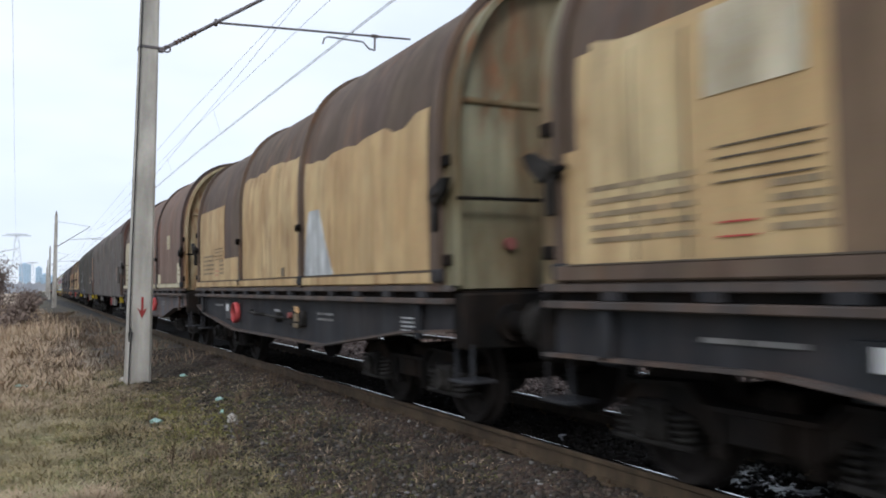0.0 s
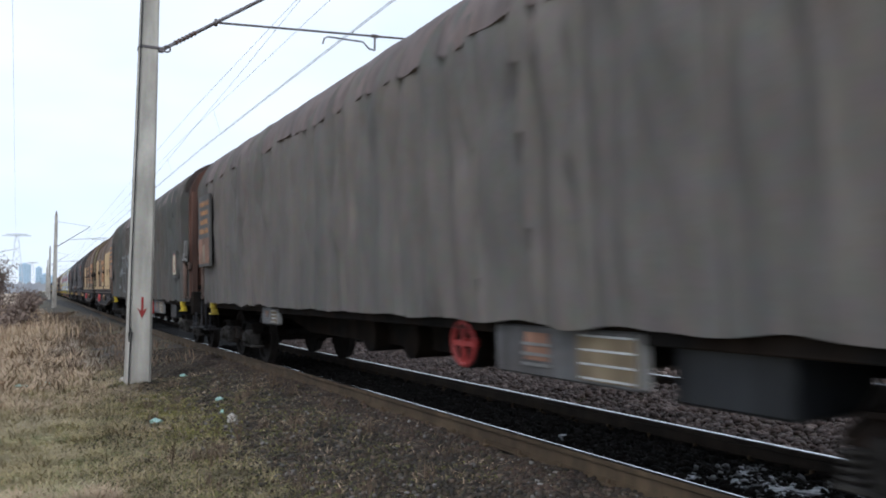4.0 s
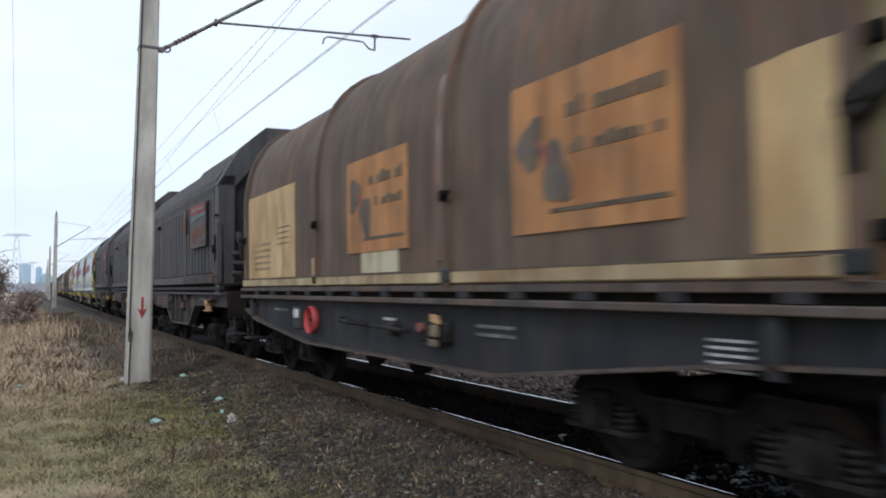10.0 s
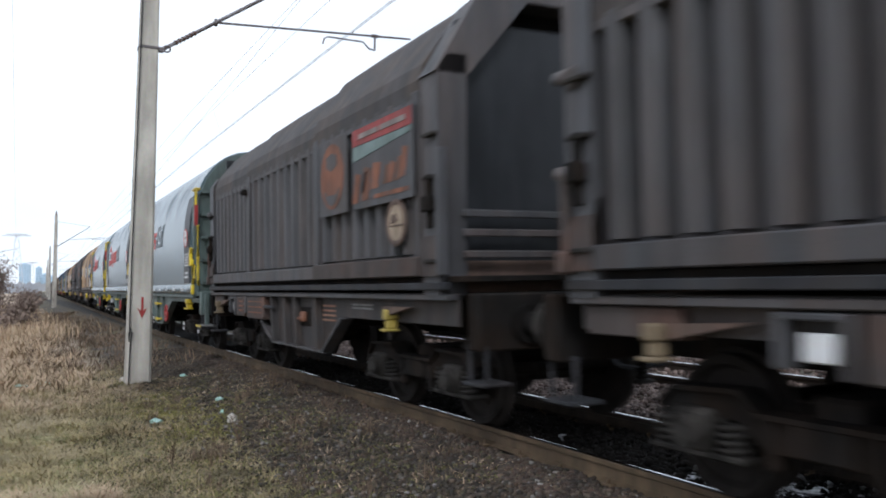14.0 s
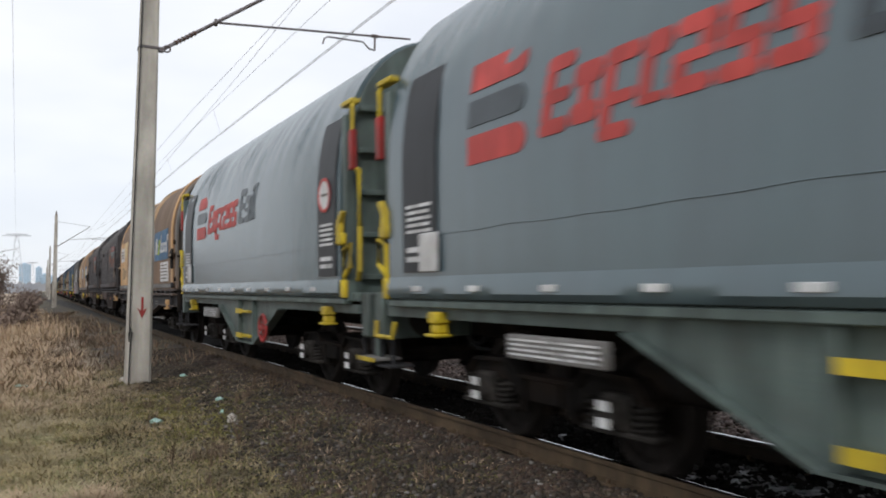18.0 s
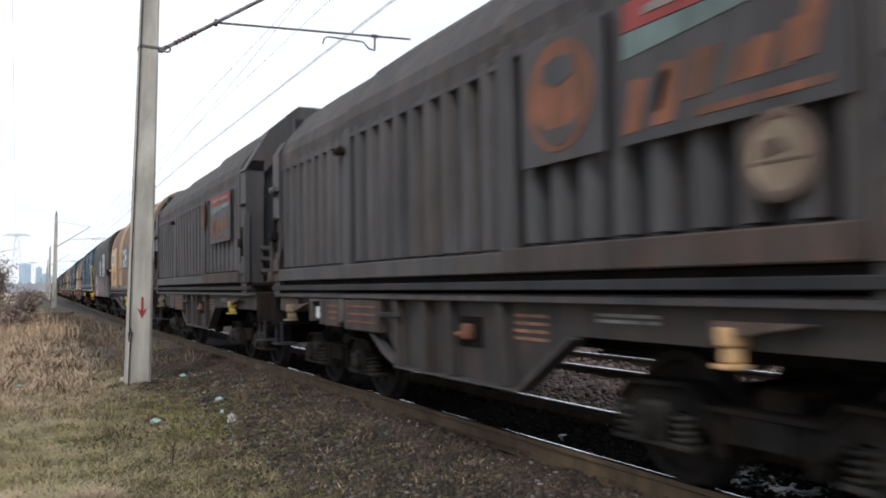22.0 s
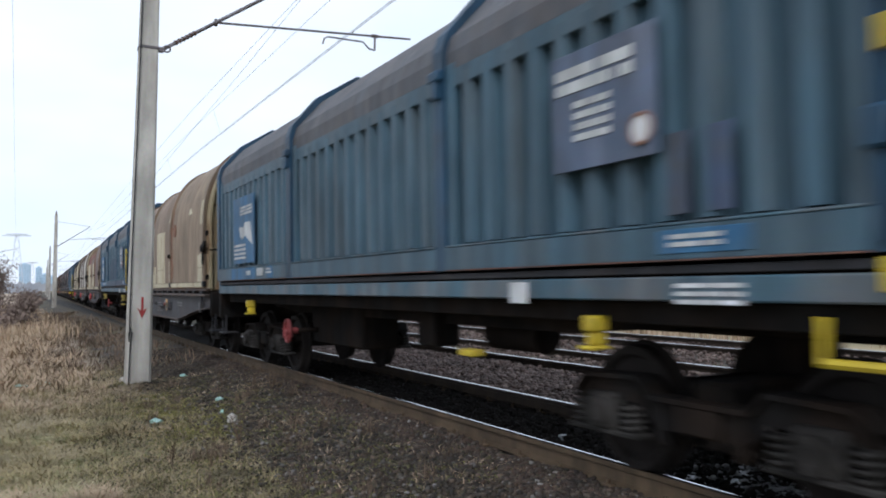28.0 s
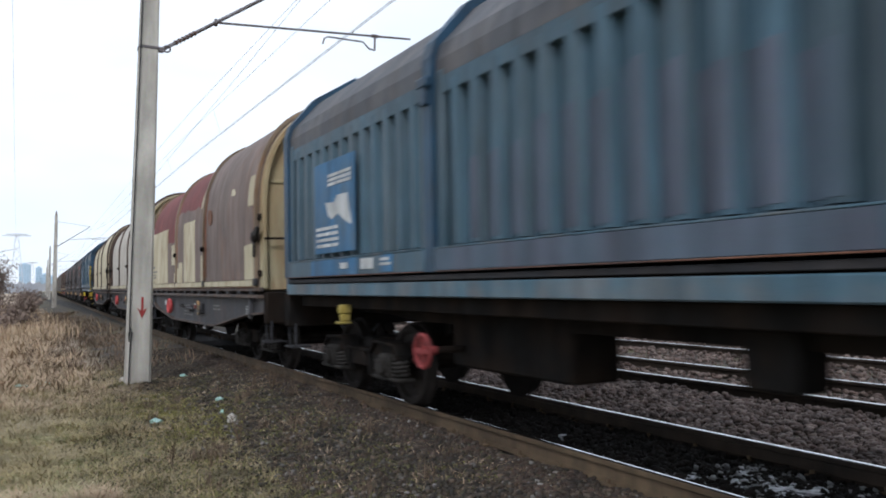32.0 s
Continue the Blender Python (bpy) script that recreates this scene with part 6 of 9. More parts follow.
def graffiti_wagon(front, rear):
    lb = rear - front
    wg = place_wagon("tarpaulin_wagon", "wagon under a grey-green tarpaulin with soft red and white graffiti", front, rear, "freight wagons of the train")
    y0 = -lb / 2
    for p in (2.3, lb - 2.35):
        bogie(wg, y0 + p)
    ends(wg, lb, 0.35, "bogie")
    part("tarpaulin", tarp_cover(y0 + 0.05, y0 + lb - 0.05, 1.45, 1.02, 3.1, 4.2, 2.6, 0.06, front, pleats=Pleats(y0, y0 + lb, 4, 0.9, 2.2)), M["tarpgreen"], wg, "taut dark green tarpaulin")
    for k, y in ((-1, y0), (1, y0 + lb)):
        part("end_wall", Shape().loft([arch_ring(y - 0.04, 1.40, 1.1, 3.1, 4.16, 2.6), arch_ring(y + 0.1 * k + 0.04, 1.40, 1.1, 3.1, 4.16, 2.6)]), M["plate"], wg, "dark end wall")
        for x in (-1.2, 0.0, 1.2):
            part("end_post", Shape().box(x - 0.06, x + 0.06, min(y + k * 0.1, y + k * 0.22), max(y + k * 0.1, y + k * 0.22), 1.1, 3.4, 0.012), M["brownend"], wg)
        part("latch", Shape().box(-1.54, -1.42, y - 0.1, y + 0.06, 2.0, 2.25, 0.03), M["bogie"], wg)
    for k in (-1, 1):
        part("side_beam", Shape().box(k * 1.36 - 0.05, k * 1.36 + 0.05, y0 - 0.1, y0 + lb + 0.1, 1.0, 1.14, 0.012), M["bogie"], wg)
    part("deck", Shape().box(-1.34, 1.34, y0 - 0.1, y0 + lb + 0.1, 1.12, 1.22, 0.01), M["bogie"], wg)
    part("centre_sill", Shape().box(-0.3, 0.3, y0 - 0.3, y0 + lb + 0.3, 0.78, 1.15, 0.02), M["bogie"], wg)
    part("air_tank", Shape().cyl((-0.9, y0 + 4.8, 0.75), (-0.9, y0 + 6.0, 0.75), 0.19, n=16), M["bogie"], wg)
    for d in (0.8, lb - 0.8):
        jack_mark(wg, y0 + d, 0.98, -1.36, "bogie")

    pale, red, white, black, green, teal = (0.19, 0.182, 0.185), (0.255, 0.042, 0.052), (0.40, 0.40, 0.42), (0.042, 0.038, 0.046), (0.075, 0.12, 0.105), (0.04, 0.12, 0.135)
    spray_on(M["tarpgreen"], [(c, y0 + d, *rest) for c, d, *rest in (
        (pale, 5.2, 1.45, 3.4, 0.65, 0, 0.7, 0.55), (pale, 4.95, 1.55, 0.28, 0.62, 8, 0.6, 0.8), (pale, 3.35, 1.45, 0.30, 0.52, -8, 0.6, 0.8),
        (pale, 7.2, 1.40, 0.8, 0.45, 0, 0.6, 0.7), (pale, 6.1, 1.5, 0.26, 0.50, 14, 0.6, 0.7), (pale, 1.5, 1.6, 0.5, 0.35, 0, 0.8, 0.4),
        (red, 4.25, 1.86, 0.22, 0.34, 30, 0.6, 0.55), (red, 2.8, 1.38, 0.65, 0.20, 28, 0.7, 0.6), (red, 1.72, 1.40, 0.60, 0.20, -32, 0.7, 0.6),
        (red, 0.75, 2.15, 0.34, 0.72, 0, 0.9, 0.28), (red, 0.85, 1.55, 0.30, 0.45, 0, 0.6, 0.50), (green, 0.85, 1.22, 0.75, 0.24, 0, 0.5, 0.85), (green, 1.95, 1.14, 0.5, 0.16, 0, 0.5, 0.7),
        (red, 9.6, 1.16, 1.55, 0.36, 0, 0.6, 0.9), (red, 10.62, 1.50, 0.22, 0.34, 0, 0.4, 0.9), (red, 9.42, 1.86, 0.28, 0.17, -35, 0.45, 0.9), (red, 6.2, 1.14, 1.7, 0.12, 0, 0.6, 0.5),
        (teal, 9.05, 2.20, 0.55, 0.10, 22, 0.6, 0.8), (teal, 8.30, 2.25, 0.35, 0.14, 0, 0.6, 0.7),
        (red, 8.42, 1.95, 0.40, 0.50, 20, 0.3, 0.95), (black, 8.60, 1.85, 0.30, 0.58, 28, 0.35, 0.95),
        (black, 9.05, 1.93, 0.46, 0.38, 25, 0.4, 0.7), (white, 8.84, 1.88, 0.36, 0.32, 25, 0.30, 1.0), (white, 8.50, 1.42, 0.22, 0.58, 24, 0.32, 1.0), (white, 8.15, 1.16, 0.5, 0.26, 0, 0.35, 0.9),
        (white, 7.5, 1.65, 0.28, 0.5, -20, 0.35, 0.8), (black, 7.85, 1.70, 0.14, 0.5, 15, 0.4, 0.85), (red, 7.1, 1.55, 0.26, 0.42, 20, 0.4, 0.7),
        (black, 8.98, 1.38, 0.26, 0.15, 15, 0.5, 0.9), (white, 9.30, 1.57, 0.30, 0.10, 42, 0.4, 0.9),
        (pale, 9.7, 1.28, 0.5, 0.06, 6, 0.8, 0.5), (black, 9.3, 1.02, 1.3, 0.06, 2, 0.7, 0.7), (green, 9.9, 1.55, 0.35, 0.2, 0, 0.7, 0.6), (black, 9.9, 1.14, 0.6, 0.05, 3, 0.7, 0.8), (teal, 9.4, 1.12, 0.35, 0.03, 0, 0.7, 0.6))])
    sg = plate(wg, y0 + 10.02, y0 + 10.85, 1.88, 2.58, "tarp", -1.500, "sign_panel", "smeared grey notice")
    bars(sg, y0 + 10.06, y0 + 10.8, 1.92, 2.54, 7, "greybox", -1.512, seed=31, fill=0.45)
    plate(wg, y0 + 9.98, y0 + 10.42, 1.37, 1.72, "plate", -1.528, "label_holder")
    plate(wg, y0 + 10.08, y0 + 10.32, 1.48, 1.60, "white", -1.542, "paper_label")
    bars(wg, y0 + 9.37, y0 + 10.03, 2.42, 2.66, 3, "chalk", -1.500, seed=33, fill=0.22)
    sg = plate(wg, y0 + 1.9, y0 + 3.3, 1.98, 3.0, "chalk", -1.500, "sign_panel", "torn whitish poster with dark print")
    bars(sg, y0 + 2.15, y0 + 3.1, 2.62, 2.86, 2, "greybox", -1.512, seed=34, fill=0.5)
    bars(sg, y0 + 2.0, y0 + 3.2, 2.02, 2.4, 3, "greybox", -1.512, seed=35, fill=0.6)
    plate(wg, y0 + 4.55, y0 + 4.95, 2.05, 2.75, "chalk", -1.500, "strip")
    return wg, y0


def grey_wagon(front, rear, last=False):
    lb = rear - front
    wg = place_wagon("tarpaulin_wagon", "clean grey tarpaulin wagon with yellow handrails and red print", front, rear, "freight wagons of the train")
    y0 = -lb / 2
    for p in (1.35, lb - 2.2):
        bogie(wg, y0 + p)
    ends(wg, lb, 0.62, "exframe")
    W, ZS, TOP, E = 1.45, 2.35, 4.46, 2.35
    part("tarpaulin", tarp_cover(y0 + 0.0, y0 + lb, W, 1.42, ZS, TOP, E, 0.014, front, 0.05, wrinkle=0.10), M["tarpgrey"], wg, "taut grey-green tarpaulin")
    low = []
    for j in range(int(lb / 0.1) + 1):
        y = y0 + lb * j / int(lb / 0.1)
        q = 0.012 * noise.noise(Vector((y * 1.3, front, 0)))
        low.append([(-W + 0.05, y, 1.44), (-W - 0.006 + q, y, 1.46), (-W - 0.03 + q, y, 1.38), (-W - 0.035 + q, y, 1.30), (-W + 0.0, y, 1.25), (-W + 0.08, y, 1.25)])
    part("hem", Shape().loft(low), M["tarpgrey"], wg, "rolled lower hem")
    crease = [(-W - 0.004, y0 + 0.9 + j * (lb - 1.8) / 60, 1.88 + 0.02 * noise.noise(Vector((j * 0.21, front, 0))) - 0.0008 * j) for j in range(61)]
    part("crease", Shape().tube(crease, 0.004, 5), M["tarpgrey"], wg)
    for j in range(9):
        part("hem_clip", lambda: Shape().box(-0.012, 0.012, -0.09, 0.09, -0.025, 0.025, 0.004), M["white"], wg, at=(-W - 0.04, y0 + 0.9 + j * (lb - 1.6) / 8, 1.345), key="hem_clip")
    part("guide_rail", Shape().box(-1.44, -1.34, y0 - 0.1, y0 + lb + 0.1, 1.165, 1.235, 0.01), M["exframe"], wg)
    part("deck", Shape().box(-1.36, 1.36, y0 - 0.3, y0 + lb + 0.3, 1.20, 1.30, 0.01), M["exframe"], wg)
    part("centre_sill", Shape().box(-0.3, 0.3, y0 - 0.4, y0 + lb + 0.4, 0.80, 1.2, 0.02), M["bogie"], wg)
    for k in (-1, 1):
        part("side_beam", Shape().prism([(y0 - 0.3, 1.16), (y0 + lb + 0.3, 1.16), (y0 + lb + 0.3, 1.06), (y0 + 6.7, 1.06), (y0 + 5.3, 0.47), (y0 + 4.2, 0.47), (y0 + 2.75, 1.06), (y0 - 0.3, 1.06)], "x", k * 1.33 - 0.02, k * 1.33 + 0.02),
             M["exframe"], wg, "grey-green side beam with deep gusset", smooth=False)
        part("beam_flange", Shape().prism([(y0 + 6.72, 1.04), (y0 + 5.32, 0.445), (y0 + 4.18, 0.445), (y0 + 2.73, 1.04), (y0 + 2.73, 1.06), (y0 + 4.2, 0.47), (y0 + 5.3, 0.47), (y0 + 6.72, 1.06)], "x", k * 1.34 - 0.09, k * 1.34 + 0.06), M["exframe"], wg, smooth=False)
        for d in (4.25, 5.2):
            part("stiffener", Shape().box(min(k * 1.33, k * 1.42), max(k * 1.33, k * 1.42), y0 + d - 0.03, y0 + d + 0.03, 0.47, 1.16, 0.006), M["exframe"], wg)
    for z in (0.55, 0.96):
        part("footstep", Shape().box(-1.46, -1.34, y0 + 4.32, y0 + 5.15, z, z + 0.03).box(-1.475, -1.455, y0 + 4.75, y0 + 5.15, z - 0.02, z + 0.06), M["yellow"], wg, "yellow footstep")
    handwheel(wg, y0 + 3.58, 0.74, -1.42, 0.205)
    part("end_plate", Shape().box(-1.43, -1.36, y0 + 6.9, y0 + 8.1, 0.80, 0.99, 0.01), M["greybox"], wg, "grey rack plate with writing")
    bars(wg, y0 + 6.95, y0 + 8.05, 0.82, 0.97, 4, "white", -1.436, seed=41, fill=0.4)
    for d in (0.62, lb - 0.95):
        jack_mark(wg, y0 + d, 1.02, -1.37, size=0.09)
    part("air_tank", Shape().cyl((-0.8, y0 + 6.0, 0.72), (-0.8, y0 + 7.1, 0.72), 0.18, n=16), M["bogie"], wg)
    for p in (1.35, lb - 2.2):
        for d in (-0.9, 0.9):
            for z in (0.40, 0.52):
                part("axle_label", lambda: Shape().box(-0.006, 0.006, -0.06, 0.06, -0.035, 0.035), M["white"], wg, at=(-1.215, y0 + p + d, z), key="axle_label")
    # ends: dark end panels, portal, ladders and rails
    for k in (-1, 1):
        y = k * lb / 2
        a, b = (0.10, 0.74) if k < 0 else (lb - 1.10, lb - 0.38)
        pl = part("end_panel", hug(y0 + a, y0 + b, 1.50, 3.42, W, ZS, TOP, E, 0.022, 14), M["plate"], wg, "black end panel with white writing")
        bars(pl, y0 + a + 0.12, y0 + b - 0.1, 1.58, 1.76, 2, "white", -1.476, seed=42 + k, fill=0.55)
        bars(pl, y0 + a + 0.1, y0 + b - 0.1, 1.86, 2.16, 5, "white", -1.476, seed=44 + k, fill=0.5)
        if k < 0:
            d = part("round_sign", Shape().cyl((-1.476, y0 + 0.45, 2.50), (-1.484, y0 + 0.45, 2.50), 0.20, n=26), M["white"], pl, "white round sign with red rim")
            tagged(d, "white round sign with red rim")
            part("rim", Shape().ring((-1.484, y0 + 0.45, 2.50), 0.006, 0.195, 0.02, 28, 6), M["redlogo"], pl)
            bars(pl, y0 + 0.35, y0 + 0.55, 2.48, 2.53, 1, "greybox", -1.487, seed=47)
        else:
            part("paper_holder", Shape().box(-1.50, -1.474, y0 + a - 0.05, y0 + a + 0.32, 1.50, 1.86, 0.01), M["white"], wg, "pale paper holder")
        e = part("end_wall", Shape().loft([arch_ring(y, W - 0.05, 1.25, ZS, TOP - 0.04, E), arch_ring(y + k * 0.10, W - 0.05, 1.25, ZS, TOP - 0.04, E)]), M["exframe"], wg, "grey-green steel end wall")
        for z in (1.45, 1.95, 2.45, 2.95, 3.45):
            part("end_rib", Shape().box(-1.25, 1.25, min(y + k * 0.10, y + k * 0.2), max(y + k * 0.10, y + k * 0.2), z, z + 0.06, 0.008), M["exframe"], e)
        part("end_post", Shape().box(-1.42, -1.30, min(y + k * 0.02, y + k * 0.14), max(y + k * 0.02, y + k * 0.14), 1.2, 3.4, 0.01), M["exframe"], e)
        part("handrail", Shape().tube([(-1.36, y + k * 0.30, 3.52), (-1.40, y + k * 0.32, 3.46), (-1.40, y + k * 0.32, 2.75)], 0.03, 7).box(-1.42, -1.30, min(y, y + k * 0.34), max(y, y + k * 0.34), 3.50, 3.56, 0.01), M["yellow"], wg, "yellow handrail")
        part("red_mark", Shape().box(-1.435, -1.365, y + k * 0.32 - 0.05, y + k * 0.32 + 0.05, 2.72, 3.18, 0.008), M["red"], wg, "red marker strip")
        if k < 0:
            part("handrail", Shape().tube([(-1.36, y + k * 0.36, 2.72), (-1.40, y + k * 0.50, 2.70), (-1.40, y + k * 0.52, 2.05), (-1.40, y + k * 0.50, 1.55), (-1.36, y + k * 0.36, 1.45)], 0.03, 7), M["yellow"], wg, "yellow handrail")
        part("hand_bracket", Shape().prism([(y + k * 0.0, 1.98), (y + k * 0.02, 2.14), (y + k * 0.14, 2.26), (y + k * 0.20, 2.24), (y + k * 0.10, 2.12), (y + k * 0.12, 1.96)], "x", -1.50, -1.44)
             .box(-1.50, -1.42, y + k * 0.08 - 0.09, y + k * 0.08 + 0.09, 1.86, 2.0, 0.02), M["yellow"], wg, "yellow lever bracket")
        part("handrail", Shape().box(-1.47, -1.41, y + k * 0.10 - 0.06, y + k * 0.10 + 0.06, 1.24, 1.45, 0.01).tube([(-1.44, y + k * 0.10, 1.42), (-1.44, y + k * 0.10, 1.80), (-1.44, y + k * 0.30, 1.86), (-1.44, y + k * 0.30, 1.60), (-1.44, y + k * 0.12, 1.50)], 0.03, 7), M["yellow"], wg, "yellow handrail")
        if k < 0:
            st = part("footstep", Shape().box(-1.43, -1.12, y - 0.96, y - 0.48, 0.565, 0.60, 0.006), M["greybox"], wg, "grey footstep with a yellow edge")
            part("step_edge", Shape().box(-1.445, -1.43, y - 0.965, y - 0.475, 0.555, 0.603, 0.004), M["yellow"], st, "yellow edge")
            part("step_hanger", Shape().box(-1.30, -1.22, y - 0.77, y - 0.67, 0.60, 1.25, 0.01), M["exframe"], wg)
        elif not last:
            part("footstep", Shape().tube([(-1.38, y + 0.05, 1.0), (-1.40, y + 0.08, 0.84), (-1.40, y + 0.50, 0.84), (-1.38, y + 0.53, 1.0)], 0.025, 6), M["yellow"], wg, "yellow bent step")
    # red and grey print: three bars with rounded ends, then rows of leaning plain shapes
    def printed(pts, paint, off=0.009):
        """A flat print on the cover, from its outline in (place, height)."""
        mid = (sum(p[0] for p in pts) / len(pts), sum(p[1] for p in pts) / len(pts))
        n = len(pts)
        v = [(-side_x(z, W, ZS, TOP, E) - off, y0 + d, z) for d, z in pts] + [(-side_x(mid[1], W, ZS, TOP, E) - off, y0 + mid[0], mid[1])]
        v += [(x + 0.03, y, z) for x, y, z in v]
        f = [(k, (k + 1) % n, n) for k in range(n)] + [((k + 1) % n + n + 1, k + n + 1, 2 * n + 1) for k in range(n)] + [(k, k + n + 1, (k + 1) % n + n + 1, (k + 1) % n) for k in range(n)]
        return part("print_shape", Shape().add(v, f), M[paint], wg, smooth=False)

    for z0, z1, paint in ((2.38, 2.62, "redlogo"), (2.70, 2.92, "greytext"), (3.00, 3.24, "redlogo")):
        r = (z1 - z0) / 2
        printed([(8.62, z0), (8.62, z1)] + [(7.86 - r * math.cos(a), (z0 + z1) / 2 + r * math.sin(a)) for a in [math.pi / 2 - math.pi * k / 8 for k in range(9)]], paint)

    def glyph(d, wd, lo, hi, paint, slots):
        """One leaning rounded block with pale slots across it; d is its place, towards the rear."""
        lean = lambda q, z: (d - q * wd - 0.22 * (z - 2.44), z)
        c = 0.05
        bounds = [lo] + [z for sl in slots for z in sl[:2]] + [hi]
        for k in range(0, len(bounds), 2):
            z0, z1 = bounds[k], bounds[k + 1]
            c = min(0.035, (z1 - z0) * 0.35)
            printed([lean(0.0, z0 + c), lean(0.0, z1 - c), lean(c / wd, z1), lean(1 - c / wd, z1), lean(1.0, z1 - c), lean(1.0, z0 + c), lean(1 - c / wd, z0), lean(c / wd, z0)], paint)
        for z0, z1, q0, q1 in slots:
            printed([lean(q0, z0), lean(q0, z1), lean(q1, z1), lean(q1, z0)], paint)

    d = 7.56
    for wd, lo, hi, slots in ((0.33, 2.44, 3.00, ((2.55, 2.66, 0.0, 0.36), (2.76, 2.89, 0.0, 0.36))), (0.30, 2.46, 2.87, ((2.60, 2.72, 0.28, 0.72),)), (0.33, 2.30, 2.89, ((2.40, 2.52, 0.0, 0.34), (2.60, 2.78, 0.0, 0.34))),
                              (0.24, 2.46, 2.89, ((2.52, 2.74, 0.0, 0.45),)), (0.33, 2.45, 2.90, ((2.55, 2.63, 0.0, 0.36), (2.70, 2.79, 0.62, 1.0))), (0.31, 2.45, 2.91, ((2.55, 2.63, 0.62, 1.0), (2.71, 2.80, 0.0, 0.36))), (0.31, 2.45, 2.92, ((2.55, 2.63, 0.62, 1.0), (2.71, 2.80, 0.0, 0.36)))):
        glyph(d, wd, lo, hi, "redlogo", slots)
        d -= wd + 0.035
    d = 5.02
    for wd, lo, hi, slots in ((0.38, 2.47, 3.05, ((2.56, 2.70, 0.0, 0.32), (2.80, 2.93, 0.0, 0.32))), (0.32, 2.47, 2.90, ((2.56, 2.64, 0.62, 1.0), (2.70, 2.79, 0.62, 1.0))), (0.11, 2.47, 3.05, ((2.90, 2.95, 0.4, 0.6),)), (0.11, 2.47, 3.07, ())):
        glyph(d, wd, lo, hi, "greytext", slots)
        d -= wd + 0.05
    return wg, y0


# ---- the train, from its head to its tail; places are metres behind the camera's line at the start ----
def paint_box(wg, y0, d0, d1, z0, z1, paint, off=0.014, w=1.42, top=4.30, name="sign_panel", label="", ragged=0.0):
    return part(name, hug(y0 + d0, y0 + d1, z0, z1, w, 2.55, top, off=off, ragged=ragged, seed=int(d0 * 7)), M[paint], wg, label)


def orange_sign(wg, y0, d0, d1, z0, z1, w, top):
    s = paint_box(wg, y0, d0, d1, z0, z1, "orange", 0.016, w, top, label="faded orange advertising sign")
    # two rows of dark marks and a pair of rounded pictograms
    rnd = random.Random(int(d0 * 10))
    for z, hgt, a, b in ((z0 + (z1 - z0) * 0.70, 0.13, d0 + 0.10, d1 - 0.58), (z0 + (z1 - z0) * 0.47, 0.10, d0 + 0.12, d1 - 0.72)):
        q = a
        while q < b - 0.05:
            wd = rnd.uniform(0.06, 0.13)
            hh = hgt * rnd.choice((0.7, 1.0, 0.75))
            part("print_mark", Shape().box(-w - 0.0215, -w - 0.012, y0 + q, y0 + q + wd, z, z + hh, 0.003), M["ink"], s)
            q += wd + rnd.choice((0.02, 0.03, 0.12))
    for cy, cz, ry, rz, tilt in ((d1 - 0.25, z0 + 0.66, 0.15, 0.20, 0.5), (d1 - 0.58, z0 + 0.40, 0.16, 0.23, -0.25)):
        pts = []
        for k in range(14):
            an = k * 2 * math.pi / 14
            r = 1 + 0.22 * math.sin(3 * an + cy)
            u, v = ry * r * math.cos(an), rz * r * math.sin(an)
            pts.append((y0 + cy + u * math.cos(tilt) - v * math.sin(tilt), cz + u * math.sin(tilt) + v * math.cos(tilt)))
        part("pictogram", Shape().prism(pts, "x", -w - 0.024, -w - 0.012), M["inkblue"], s, smooth=False)
    part("pictogram_link", Shape().prism([(y0 + d1 - 0.36, z0 + 0.62), (y0 + d1 - 0.30, z0 + 0.70), (y0 + d1 - 0.52, z0 + 0.58), (y0 + d1 - 0.50, z0 + 0.48)], "x", -w - 0.026, -w - 0.012), M["fadedred"], s, smooth=False)
    part("print_line", Shape().box(-w - 0.0215, -w - 0.012, y0 + d0 + 0.08, y0 + d1 - 0.5, z0 + 0.13, z0 + 0.165, 0.003), M["ink"], s)


wg, y0 = wagon_beige(-6.4, 4.85, True, "brown", BELLY_R)
part("paint_patch", hug(y0 + 9.12, y0 + 9.80, 2.42, 2.92, 1.375, 2.55, 4.16, off=0.016), M["chalkbeige"], wg, "pale worn patch")
part("paint_patch", hug(y0 + 10.0, y0 + 10.85, 1.9, 2.85, 1.375, 2.55, 4.16, off=0.012, ragged=0.2, seed=5), M["beigelight"], wg, "lighter worn patch")
for d in (9.95, 10.4):
    part("panel_joint", hug(y0 + d, y0 + d + 0.015, 1.52, 2.87, 1.375, 2.55, 4.16, off=0.014), M["ink"], wg)
wg, y0 = wagon_beige(6.6, 17.95, True)
part("graffiti_patch", Shape().prism([(y0 + 2.86, 1.52), (y0 + 3.95, 1.52), (y0 + 3.88, 2.0), (y0 + 3.75, 2.36), (y0 + 3.36, 2.36), (y0 + 3.14, 1.95)], "x", -1.437, -1.41), M["chalk"], wg, "pale lilac spray patch", smooth=False)
part("stain", hug(y0 + 4.13, y0 + 4.34, 1.53, 1.78, 1.395, 2.55, 4.25, off=0.014), M["greybox"], wg, "grey painted-over mark")
part("stain", hug(y0 + 4.98, y0 + 5.14, 1.53, 1.66, 1.395, 2.55, 4.25, off=0.014), M["ink"], wg, "dark stain")
for d in (5.3, 6.18):
    part("panel_joint", hug(y0 + d, y0 + d + 0.012, 1.53, 3.15, 1.395, 2.55, 4.25, off=0.011, n=12), M["inkbrown"], wg)
